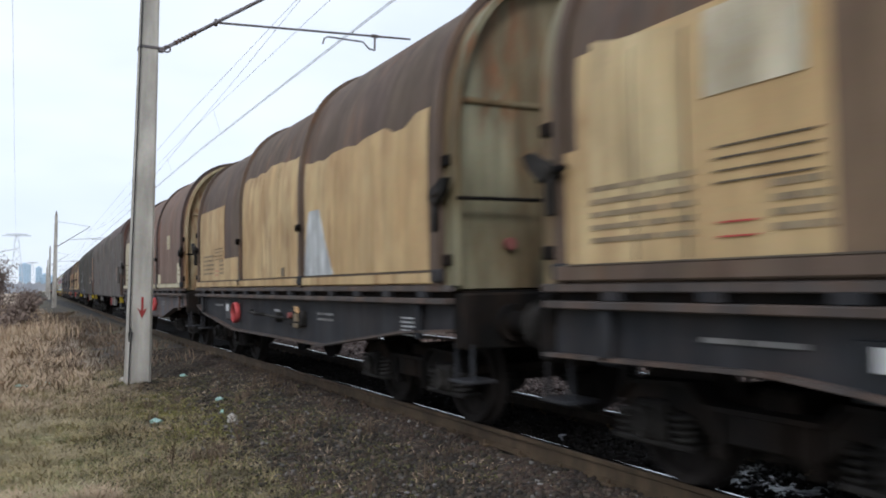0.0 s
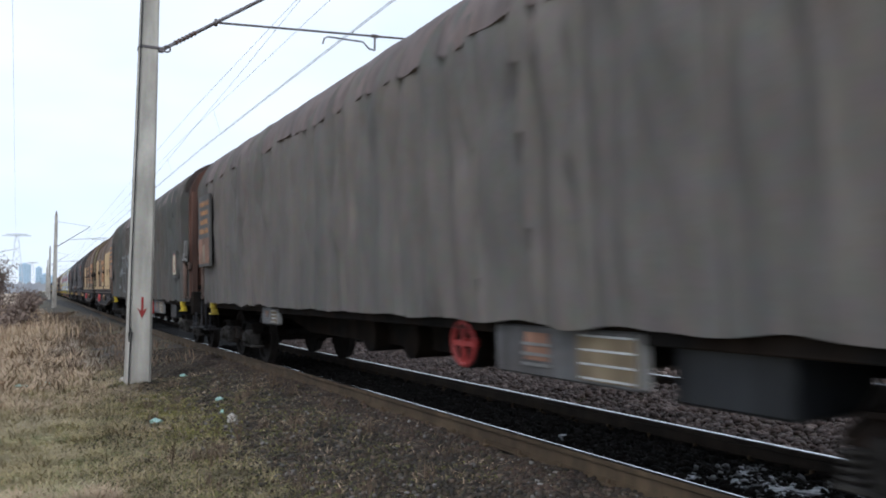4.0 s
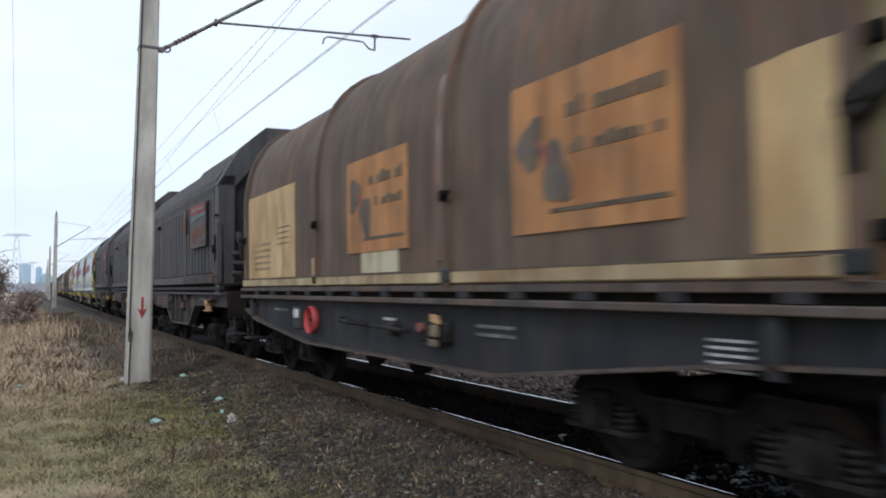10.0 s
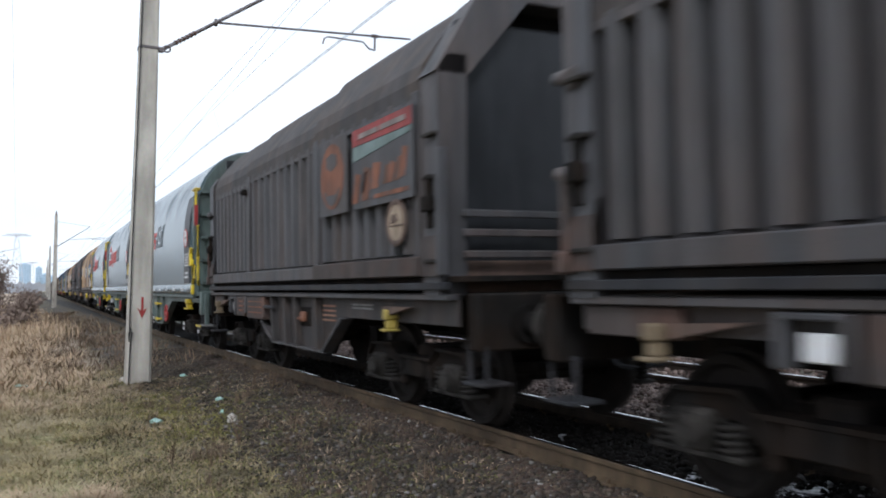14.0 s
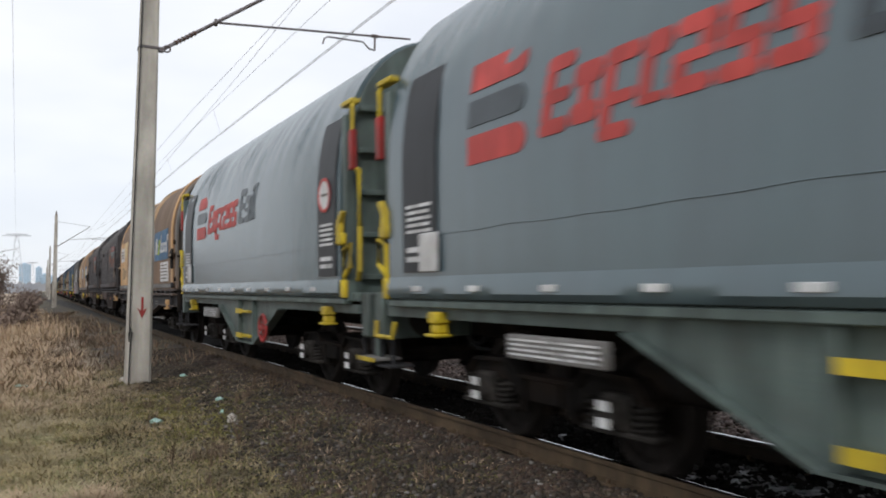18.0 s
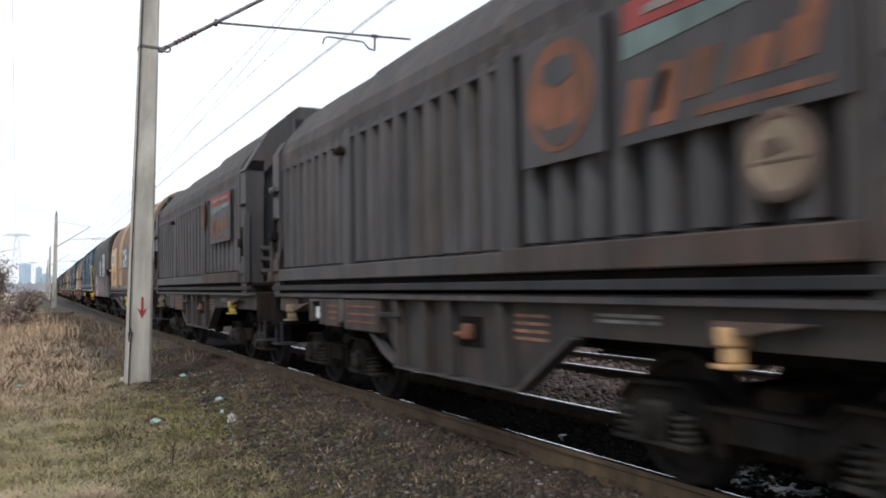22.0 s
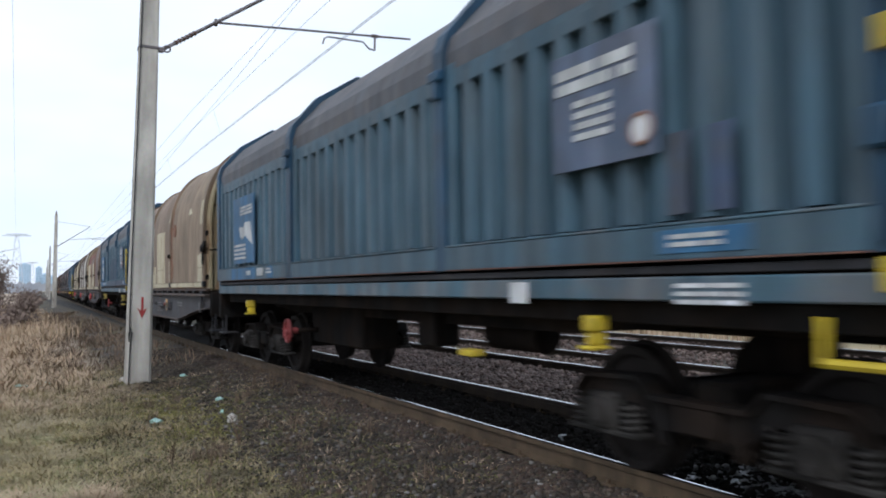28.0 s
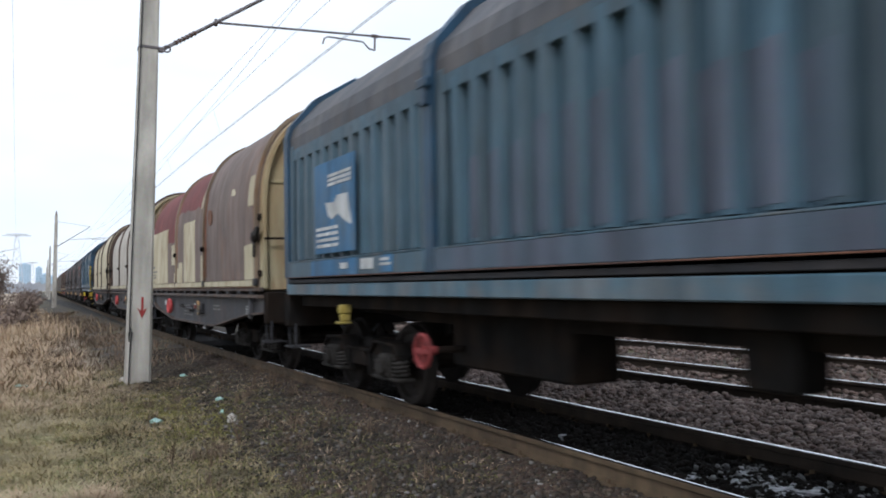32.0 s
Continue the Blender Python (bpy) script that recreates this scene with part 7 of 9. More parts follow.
for d in (1.6, 2.75):
    part("panel_joint", hug(y0 + d, y0 + d + 0.012, 1.53, 2.9, 1.42, 2.55, 4.36, off=0.011, n=12), M["inkbrown"], wg)
wg, y0 = hood_wagon(19.5, 31.85, "brown coil wagon with cream sill and white notices", ("redbrown", "redbrown", "brown"), "creamrust", (3.92, 8.02), ((-0.05, 0.95), (1.2, 0.9), (3.1, 0.62), (9.6, 0.62), (11.6, 0.88), (12.4, 1.0)), sill="cream", steel="framegrey", valve=5.9, ring=(4.57, "red"), tops=(4.30, 4.28, 4.24), widths=(1.42, 1.41, 1.40))
y0 += 0.30
paint_box(wg, y0, 5.1, 6.4, 1.5, 2.85, "cream", w=1.41, top=4.24, label="cream notice panel with dark print")
bars(wg, y0 + 5.3, y0 + 6.2, 2.1, 2.7, 4, "ink", -1.428, seed=51, fill=0.35)
paint_box(wg, y0, 9.75, 11.5, 1.5, 2.98, "cream", w=1.40, top=4.2, label="cream repainted panel")
bars(wg, y0 + 9.9, y0 + 10.7, 1.95, 2.25, 3, "ink", -1.418, seed=52, fill=0.2)
paint_box(wg, y0, 1.50, 1.89, 2.36, 2.70, "cream", w=1.42, top=4.26)
paint_box(wg, y0, 3.1, 3.5, 1.5, 1.75, "cream", w=1.42, top=4.26)
paint_box(wg, y0, -0.17, 0.40, 1.5, 1.97, "cream", w=1.42, top=4.26)
part("worn_strip", hug(y0 - 0.26, y0 - 0.06, 1.97, 3.6, 1.42, 2.55, 4.3, off=0.010, n=16, ragged=0.1), M["redstrip"], wg, "worn red strip along the edge")
bars(wg, y0 - 0.05, y0 + 0.28, 1.65, 1.85, 2, "inkfaint", -1.438, seed=53, fill=0.2)
bars(wg, y0 + 1.60, y0 + 1.80, 2.44, 2.62, 2, "inkfaint", -1.438, seed=54, fill=0.2)
part("worn_strip", hug(y0 + 7.58, y0 + 7.74, 1.55, 3.5, 1.40, 2.55, 4.24, off=0.026, n=16, ragged=0.1), M["sillrust"], wg, "dark rusty strip along the seam")
part("worn_strip", hug(y0 + 7.80, y0 + 8.02, 2.0, 3.2, 1.40, 2.55, 4.2, off=0.010, n=12, ragged=0.2), M["wornpink"], wg, "worn pinkish strip")
disc(wg, y0 + 8.97, 2.72, 0.13, "brown", -1.402, "round_mark", rim="orangedark")
part("end_plate", Shape().box(-1.39, -1.36, y0 + 7.62, y0 + 8.22, 0.83, 1.0, 0.008), M["greybox"], wg, "grey rack plate")
bars(wg, y0 + 7.66, y0 + 8.18, 0.85, 0.98, 3, "ink", -1.395, seed=57, fill=0.4)
part("lever", Shape().box(-1.40, -1.35, y0 + 7.45, y0 + 7.54, 0.95, 1.005, 0.01), M["orangerib"], wg)
plate(wg, y0 + 9.18, y0 + 9.42, 0.86, 1.0, "white", -1.385, "paper_label")
bars(wg, y0 + 10.9, y0 + 11.4, 1.6, 2.3, 4, "ink", -1.416, seed=58, fill=0.15)
part("worn_strip", hug(y0 + 3.28, y0 + 3.5, 1.75, 3.1, 1.42, 2.55, 4.26, off=0.012, ragged=0.1), M["sillrust"], wg, "rusty red worn strip")
tarp_wagon(32.9, 50.1, False)
tarp_wagon(51.5, 69.4, True)
wg, y0 = wagon_beige(70.8, 82.1, False)
orange_sign(wg, y0, 5.0, 6.65, 1.75, 2.8, 1.395, 4.2)
part("scrawl", Shape().tube([(-1.436, y0 + 2.0 + 0.13 * math.cos(a * 0.45) + 0.02 * a, 2.05 + 0.17 * math.sin(a * 0.45) + 0.012 * a) for a in range(16)], 0.012, 5), M["inkfaint"], wg, "faint sprayed loop")
part("worn_strip", hug(y0 + 3.95, y0 + 4.11, 3.0, 4.0, 1.42, 2.55, 4.3, off=0.014, n=16, ragged=0.15), M["wornpale"], wg, "worn pale strip")
part("worn_strip", hug(y0 + 7.42, y0 + 7.62, 1.54, 3.6, 1.395, 2.55, 4.2, off=0.014, n=16, ragged=0.1), M["wornpale"], wg, "worn pale strip")
part("worn_strip", hug(y0 + 7.62, y0 + 7.94, 1.54, 3.5, 1.395, 2.55, 4.2, off=0.012, n=16, ragged=0.2), M["wornpink"], wg, "rusty worn strip")
part("latch", Shape().cyl((-1.50, y0 + 7.68, 2.22), (-1.40, y0 + 7.68, 2.22), 0.075, n=12), M["bogie"], wg)
part("end_band", hug(y0 + 0.12, y0 + 0.42, 1.5, 3.3, 1.42, 2.55, 4.3, off=0.012), M["orangerib"], wg, "orange-beige band")
for f, r in ((84.4, 95.9),):
    wg, y0 = hood_wagon(f, r, "brown coil wagon with orange advertising signs and cream sill", ("brown", "brown", "brown"), "endgreen", (4.05, 7.7), BELLY_A, sill="creamdirty", rib="brown",
                        patches=((8.75, 11.3, 1.52, 2.85, "beige", 0.0), (0.08, 0.62, 1.52, 2.5, "beige", 0.05), (7.75, 8.0, 1.52, 1.75, "beige", 0.0), (5.2, 6.2, 1.52, 1.76, "cream", 0.0)))
    orange_sign(wg, y0, 1.15, 2.95, 1.75, 2.88, 1.42, 4.3)
    orange_sign(wg, y0, 4.95, 6.6, 1.75, 2.8, 1.395, 4.2)
    bars(wg, y0 + 9.0, y0 + 9.6, 1.98, 2.3, 4, "ink", -1.388, seed=3, fill=0.12)
    bars(wg, y0 + 10.0, y0 + 10.9, 1.62, 2.1, 5, "inkfaint", -1.386, seed=6, fill=0.35)
    part("worn_strip", hug(y0 + 4.0, y0 + 4.28, 1.6, 3.3, 1.42, 2.55, 4.3, off=0.012, ragged=0.1), M["wornpink"], wg, "worn pinkish strip")
dark_wagon(97.75, 107.6, ("board",))
dark_wagon(109.4, 119.35, ("pale", "white"))
dark_wagon(121.4, 131.2, ("board", "smile", "yellow"))
for f in (133.3, 145.0, 156.75):
    grey_wagon(f, f + 10.3, f > 150)


def flex_wagon(front, rear):
    wg, y0 = hood_wagon(front, rear, "brown coil wagon with broad orange bands and a blue sign", ("tan", "tan", "tan"), "endgrey", (4.15, 8.35), BELLY_F, sill="greybox", rib="orangerib", wide_rib=True,
                        ring=(5.70, "yellow"), valve=6.25, tops=(4.33, 4.31, 4.28), widths=(1.42, 1.415, 1.41))
    s = paint_box(wg, y0, 0.87, 3.24, 2.13, 2.90, "signblue", 0.016, top=4.26, label="blue advertising sign with pale lettering shapes")
    # thin leaning loops and strokes in place of the lettering
    def stroke(pts, paint, r=0.017):
        path = [(-side_x(z, 1.42, 2.55, 4.26) - 0.012, y0 + d - 0.25 * (z - 2.3), z) for d, z in pts]
        part("print_mark", Shape().tube(path, r, 6), M[paint], s)

    def loop(d, w, z0, z1, a0, a1, paint):
        stroke([(d - w / 2 + w / 2 * math.cos(a0 + (a1 - a0) * k / 14), (z0 + z1) / 2 + (z1 - z0) / 2 * math.sin(a0 + (a1 - a0) * k / 14)) for k in range(15)], paint)

    for d, z0, z1 in ((2.96, 2.28, 2.66), (2.80, 2.30, 2.72), (2.04, 2.32, 2.78), (0.98, 2.30, 2.74)):
        stroke([(d, z0), (d - 0.03, z1)], "white", 0.020)
    for d in (2.46, 2.30):
        stroke([(d, 2.28), (d - 0.14, 2.66)], "lime", 0.026)
    for d in (2.70, 2.00, 1.76, 1.52, 1.28):
        loop(d, 0.20, 2.32, 2.56, 0.0, 6.28, "white")
    s = paint_box(wg, y0, 0.85, 2.08, 1.56, 2.06, "white", 0.016, top=4.26, label="white notice with dark writing")
    bars(s, y0 + 0.95, y0 + 1.98, 1.60, 2.02, 5, "ink", -1.440, seed=71, fill=0.3)
    s = paint_box(wg, y0, 5.1, 7.52, 2.12, 2.84, "brown" if front < 180 else "tan", 0.012, 1.415, 4.24, label="torn grey plate with a blue round emblem")
    part("emblem", Shape().box(-1.435, -1.420, y0 + 5.86, y0 + 6.78, 2.12, 2.86, 0.003), M["signblue"], s, "blue square with a white ring")
    part("emblem_ring", Shape().ring((-1.437, y0 + 6.32, 2.49), 0.006, 0.30, 0.038, 30, 6), M["white"], s)
    for q, (dy, dz, r) in enumerate(((0.13, 0.02, 0.07), (0.0, -0.03, 0.075), (-0.13, 0.03, 0.07), (0.06, 0.07, 0.05))):
        part("emblem_mark", Shape().cyl((-1.434, y0 + 6.32 + dy, 2.49 + dz), (-1.441 - 0.001 * q, y0 + 6.32 + dy, 2.49 + dz), r, n=9), M["white"], s)
    rnd = random.Random(int(front))
    for a0, a1 in ((5.14, 5.84), (6.82, 7.48)):
        for zlo, zhi in ((2.15, 2.30), (2.28, 2.46), (2.52, 2.66), (2.64, 2.80)):
            q0, q1 = a0 + rnd.uniform(0, 0.18), a1 - rnd.uniform(0, 0.22)
            if rnd.random() < (0.95 if front < 180 else 0.6):
                part("torn_print", hug(y0 + q0, y0 + q1, zlo, zhi, 1.415, 2.55, 4.24, off=0.020, ragged=0.035, seed=rnd.randint(0, 99)), M[rnd.choice(("chalk", "greybox", "chalk"))], s)
    paint_box(wg, y0, 10.26, 12.42, 1.5, 3.04, "orangerib", 0.014, 1.41, 4.22, label="orange-beige repainted panel")
    paint_box(wg, y0, 10.27, 11.05, 2.50, 3.03, "beigelight", 0.020, 1.41, 4.22)
    s = paint_box(wg, y0, 11.08, 12.22, 2.36, 2.86, "white", 0.02, 1.41, 4.22, label="white label", ragged=0.06)
    bars(s, y0 + 11.2, y0 + 12.1, 2.46, 2.76, 3, "signpale", -1.434, seed=74, fill=0.5)
    for k, (a, b) in enumerate(((1.72, 1.80), (1.83, 1.91), (1.94, 2.02), (2.05, 2.13))):
        part("worn_print", hug(y0 + 11.02 + 0.05 * (k % 2), y0 + 11.78 - 0.07 * (k % 3), a, b, 1.41, 2.55, 4.22, off=0.0215, ragged=0.05, seed=k), M["inkfaint"], wg)
    part("worn_print", hug(y0 + 10.55, y0 + 10.85, 1.80, 2.05, 1.41, 2.55, 4.22, off=0.0215, ragged=0.06, seed=9), M["inkfaint"], wg)
    if front < 180:
        paint_box(wg, y0, 4.75, 6.0, 1.55, 2.08, "redsmear", 0.006, 1.415, 4.24, name="paint_smear", label="faint red spray smear", ragged=0.12)
        paint_box(wg, y0, 8.85, 10.0, 1.6, 2.6, "redsmear", 0.006, 1.41, 4.22, name="paint_smear", label="faint red spray smear", ragged=0.12)
    for d in (0.92,):
        jack_mark(wg, y0 + d, 0.98, -1.39, "orangerib", 0.05)
    return wg, y0


flex_wagon(168.25, 180.85)
dark_wagon(182.4, 192.3, ("board", "smile", "white"))
dark_wagon(194.06, 203.95, ("board", "yellow"))
wg, y0 = flex_wagon(205.6, 218.3)
paint_box(wg, y0, 4.45, 4.75, 2.55, 3.1, "greybox", 0.02, 1.415, 4.24)
graffiti_wagon(219.5, 230.35)
blue_wagon(231.7, 245.3, False)


def faded_wagon(front, rear, red, tail="maroon"):
    wg, y0 = hood_wagon(front, rear, "faded brown coil wagon with cream panels and rusty ends", ("maroontan" if tail == "maroon" else "mauve", tail, tail) if not red else ("whitecream", "whitecream", "whitecream"), "creamrust", (4.15, 7.6), BELLY_A, sill="cream",
                        steel="framemid", ring=(8.53, "red"), valve=4.6, rib="ribdark" if red else "maroon")
    if red:
        return wg, y0
    lift = 0.004
    if tail != "maroon":
        lift = 0.012
        for d0, d1, z1, w, top in ((4.30, 7.52, 3.12, 1.395, 4.25), (7.68, 9.10, 2.50, 1.375, 4.16)):
            paint_box(wg, y0, d0, d1, 1.42, z1, "mauve", off=0.005, w=w, top=top, name="paint_patch", label="grey-brown overpainted field", ragged=0.05)
    for d0, d1, z0, z1, w, top in ((5.32, 6.62, 1.50, 2.86, 1.395, 4.2), (9.05, 11.72, 1.50, 2.90, 1.375, 4.12), (4.28, 4.66, 1.50, 2.05, 1.395, 4.2), (7.95, 8.42, 1.95, 2.45, 1.375, 4.12), (6.85, 7.30, 1.50, 1.98, 1.395, 4.2),
                                   (7.3, 7.6, 1.50, 1.86, 1.395, 4.2), (0.30, 0.82, 1.50, 2.08, 1.42, 4.3), (0.12, 0.34, 1.50, 1.95, 1.42, 4.3), (0.20, 0.56, 2.72, 3.22, 1.42, 4.3), (7.62, 7.78, 2.45, 3.15, 1.395, 4.2), (7.66, 8.1, 1.50, 1.75, 1.375, 4.12)):
        paint_box(wg, y0, d0, d1, z0, z1, "cream", off=lift, w=w, top=top, name="paint_patch", label="cream repainted patch", ragged=0.012)
    for d0, d1, z in ((5.34, 6.6, 1.86), (4.3, 4.64, 1.75), (7.96, 8.4, 2.2), (0.32, 0.8, 1.8), (9.1, 11.6, 1.55), (6.87, 7.28, 1.78)):
        part("panel_joint", hug(y0 + d0, y0 + d1, z, z + 0.010, 1.395 if 4.2 < d0 < 7.6 else (1.375 if d0 > 7.6 else 1.42), 2.55, 4.2, off=0.007), M["ink"], wg)
    part("notice", hug(y0 + 9.84, y0 + 10.48, 1.88, 2.11, 1.375, 2.55, 4.12, off=0.006), M["noticegrey"], wg, "washed-out printed table")
    for d0, d1, z, ht, ink in ((9.84, 10.42, 2.125, 0.008, "ink"), (9.84, 10.50, 2.035, 0.008, "ink"), (9.82, 10.53, 1.95, 0.008, "ink"), (9.82, 10.55, 1.865, 0.008, "ink"), (9.84, 10.09, 1.83, 0.007, "ink"), (9.84, 10.08, 1.80, 0.035, "noticegrey"),
                               (9.85, 10.11, 1.745, 0.008, "redlogo"), (9.85, 10.11, 1.655, 0.008, "redlogo"), (9.84, 10.12, 1.60, 0.022, "noticegrey")):
        part("table_line", hug(y0 + d0, y0 + d1, z - ht, z + ht, 1.375, 2.55, 4.12, off=0.009, n=2), M[ink], wg)
    part("print", hug(y0 + 10.70, y0 + 11.54, 1.62, 1.90, 1.375, 2.55, 4.12, off=0.006, ragged=0.02), M["chalk"], wg, "chalk white painted field")
    bars(wg, y0 + 11.0, y0 + 11.52, 1.64, 1.78, 2, "greybox", -1.386, seed=82, fill=0.5)
    bars(wg, y0 + 10.8, y0 + 11.52, 1.80, 1.88, 1, "greybox", -1.386, seed=83, fill=0.5)
    bars(wg, y0 + 11.2, y0 + 11.52, 1.92, 2.02, 1, "greybox", -1.384, seed=84, fill=0.6)
    bars(wg, y0 + 11.23, y0 + 11.46, 1.53, 1.57, 1, "ink", -1.386, seed=85, fill=0.6)
    part("latch", Shape().box(-1.49, -1.38, y0 + 11.74, y0 + 11.94, 2.13, 2.30, 0.03).cyl((-1.46, y0 + 11.9, 2.24), (-1.46, y0 + 12.1, 2.26), 0.035, n=8), M["bogie"], wg)
    part("lock_bar", Shape().box(-1.43, -1.36, y0 + 12.04, y0 + 12.13, 1.50, 1.95, 0.012), M["framegrey"], wg)
    part("lock_mark", Shape().box(-1.437, -1.36, y0 + 12.045, y0 + 12.125, 1.47, 1.64, 0.01), M["yellow"], wg, "yellow latch")
    part("rust_line", Shape().box(-1.458, -1.44, y0 + 0.1, y0 + rear - front - 0.05, 1.372, 1.384, 0.003), M["sillrust"], wg, "rusty lower edge")
    for d0, d1, z0, z1, w, top, paint in ((7.45, 7.62, 2.0, 3.4, 1.395, 4.2, "rustpink"), (7.62, 7.72, 1.9, 3.0, 1.395, 4.2, "sillrust"), (4.00, 4.13, 1.6, 3.9, 1.42, 4.3, "orangedark"), (4.12, 4.24, 2.3, 2.5, 1.42, 4.3, "orangedark"),
                                          (0.06, 0.26, 2.30, 2.72, 1.42, 4.3, "orangedark"), (1.55, 1.85, 3.02, 3.10, 1.42, 4.3, "cream")):
        part("worn_strip", hug(y0 + d0, y0 + d1, z0, z1, w, 2.55, top, off=0.009, ragged=0.12, seed=int(d0 * 9)), M[paint], wg, "rusty worn strip")
    disc(wg, y0 + 3.57, 2.77, 0.15, "rustpink", -1.428, "round_mark", rim="orangedark")
    part("pale_streak", hug(y0 + 4.6, y0 + 4.75, 3.05, 3.75, 1.395, 2.55, 4.2, off=0.01, n=14), M["cream"], wg)
    bars(wg, y0 + 5.9, y0 + 6.9, 0.75, 1.02, 4, "greybox", -1.352, seed=86, fill=0.3)
    return wg, y0


faded_wagon(246.7, 258.72, False)
blue_wagon(260.1, 273.7, True)
faded_wagon(275.4, 287.3, False, "redhood")
faded_wagon(289.1, 300.4, True)
hood_wagon(302.4, 313.9, "pale cream coil wagon with arched hoods", ("cream", "cream", "cream"), "brown", (4.1, 7.6), BELLY_A, sill="cream")
blue_wagon(315.4, 327.6, False)
for f in (329.2, 341.0, 352.8, 364.6):
    dark_wagon(f, f + 9.9, ("board",))
for f in (376.5, 390.0):
    hood_wagon(f, f + 11.4, "brown coil wagon with arched hoods", ("brown", "brown", "brown"), "endgreen", (4.1, 7.6), BELLY_A)
for f in (403.4, 422.0):
    tarp_wagon(f, f + 17.2, False)
for f in (441.0, 452.8, 464.6):
    dark_wagon(f, f + 9.9, ("board",))


# ---- ground, tracks ----
MAST_AT = 14.5
def ground_height(x, y):
    """Height of the soil and ballast across the tracks."""
    q = x - bend(y)
    z = GROUND
    if q > 2.1:
        z += 0.128 * min(1.0, (q - 2.1) / 1.2)
    if q > 15.5:
        z -= 0.25 * min(1.0, (q - 15.5) / 2.0)
    if q < 0.4:
        z += 0.05 * min(1.0, (0.4 - q) / 2.0)
    z += 0.15 * math.exp(-((x - 1.8) ** 2 / 0.35 + (y - MAST_AT) ** 2 / 0.6))
    return z + 0.035 * noise.noise(Vector((x * 0.7, y * 0.7, 0))) + 0.014 * noise.noise(Vector((x * 3.1, y * 3.1, 4)))


def ground_material():
    m = bpy.data.materials.new("dry_grass_and_ballast")
    m.use_nodes = True
    n, l = m.node_tree.nodes, m.node_tree.links
    b = n["Principled BSDF"]
    geo = n.new("ShaderNodeNewGeometry")
    sep = n.new("ShaderNodeSeparateXYZ")
    l.new(geo.outputs["Position"], sep.inputs[0])

    def nz(sc, det=6):
        t = n.new("ShaderNodeTexNoise")
        t.inputs["Scale"].default_value, t.inputs["Detail"].default_value = sc, det
        l.new(geo.outputs["Position"], t.inputs["Vector"])
        return t.outputs["Fac"]

    def rng(src, a, c, lo=0.0, hi=1.0):
        r = n.new("ShaderNodeMapRange")
        for key, v in (("From Min", a), ("From Max", c), ("To Min", lo), ("To Max", hi)):
            r.inputs[key].default_value = v
        l.new(src, r.inputs["Value"])
        return r.outputs["Result"]

    def mix(f, a, c):
        x = n.new("ShaderNodeMixRGB")
        for s, v in zip(x.inputs, (f, a, c)):
            if isinstance(v, tuple):
                s.default_value = (*v, 1)
            else:
                l.new(v, s)
        return x.outputs[0]

    def math_node(op, a, c):
        x = n.new("ShaderNodeMath")
        x.operation = op
        for s, v in zip(x.inputs, (a, c)):
            if isinstance(v, float):
                s.default_value = v
            else:
                l.new(v, s)
        return x.outputs[0]

    grass = mix(rng(nz(1.3), 0.35, 0.65), (0.257, 0.205, 0.118), (0.152, 0.125, 0.066))
    grass = mix(rng(nz(0.9), 0.46, 0.62), grass, (0.138, 0.135, 0.045))
    grass = mix(rng(nz(7.0), 0.45, 0.75), grass, (0.399, 0.330, 0.203))
    straw = mix(rng(nz(2.0), 0.35, 0.65), (0.400, 0.315, 0.228), (0.262, 0.200, 0.142))
    grass = mix(rng(sep.outputs["Y"], 10.5, 14.5), grass, straw)
    soil = mix(rng(nz(3.0), 0.35, 0.65), (0.044, 0.034, 0.025), (0.022, 0.018, 0.014))
    soil = mix(rng(nz(30.0), 0.48, 0.62), soil, (0.078, 0.058, 0.043))
    soil = mix(rng(nz(1.1), 0.50, 0.64), soil, (0.088, 0.076, 0.034))
    # soil between the rails is painted near-black as the train's shade
    under_train = rng(math_node("ABSOLUTE", math_node("SUBTRACT", sep.outputs["X"], 4.84), 0.0), 0.95, 0.70)
    soil = mix(under_train, soil, (0.014, 0.012, 0.011))
    wob = math_node("MULTIPLY", nz(0.9), 1.6)
    edge = math_node("ADD", sep.outputs["X"], wob)
    t = rng(edge, 1.75, 2.9)
    col = mix(t, grass, soil)
    far = mix(rng(nz(0.3), 0.4, 0.6), (0.30, 0.24, 0.13), (0.19, 0.16, 0.085))
    col = mix(rng(sep.outputs["X"], 15.5, 17.0), col, far)
    l.new(col, b.inputs["Base Color"])
    b.inputs["Roughness"].default_value = 0.95
    bp = n.new("ShaderNodeBump")
    bp.inputs["Strength"].default_value, bp.inputs["Distance"].default_value = 0.6, 0.04
    l.new(nz(22.0, 8), bp.inputs["Height"])
    l.new(bp.outputs["Normal"], b.inputs["Normal"])
    return m


M["ground"] = ground_material()


def axis(spans):
    out = []
    for a, b, st in spans:
        k = max(1, round((b - a) / st))
        out += [a + (b - a) * j / k for j in range(k)]
    return out + [spans[-1][1]]


xs = axis(((-2500, -300, 550), (-300, -40, 52), (-40, -8, 4), (-8, 4.5, 0.12), (4.5, 12, 0.5), (12, 40, 3.5), (40, 300, 65), (300, 2500, 550)))
ys = axis(((-2500, -300, 550), (-300, -20, 35), (-20, 1, 1.5), (1, 22, 0.14), (22, 60, 1.0), (60, 300, 8), (300, 4500, 600)))
verts = [(x, y, ground_height(x, y)) for y in ys for x in xs]
nx = len(xs)
faces = [(j * nx + i, j * nx + i + 1, (j + 1) * nx + i + 1, (j + 1) * nx + i) for j in range(len(ys) - 1) for i in range(nx - 1)]
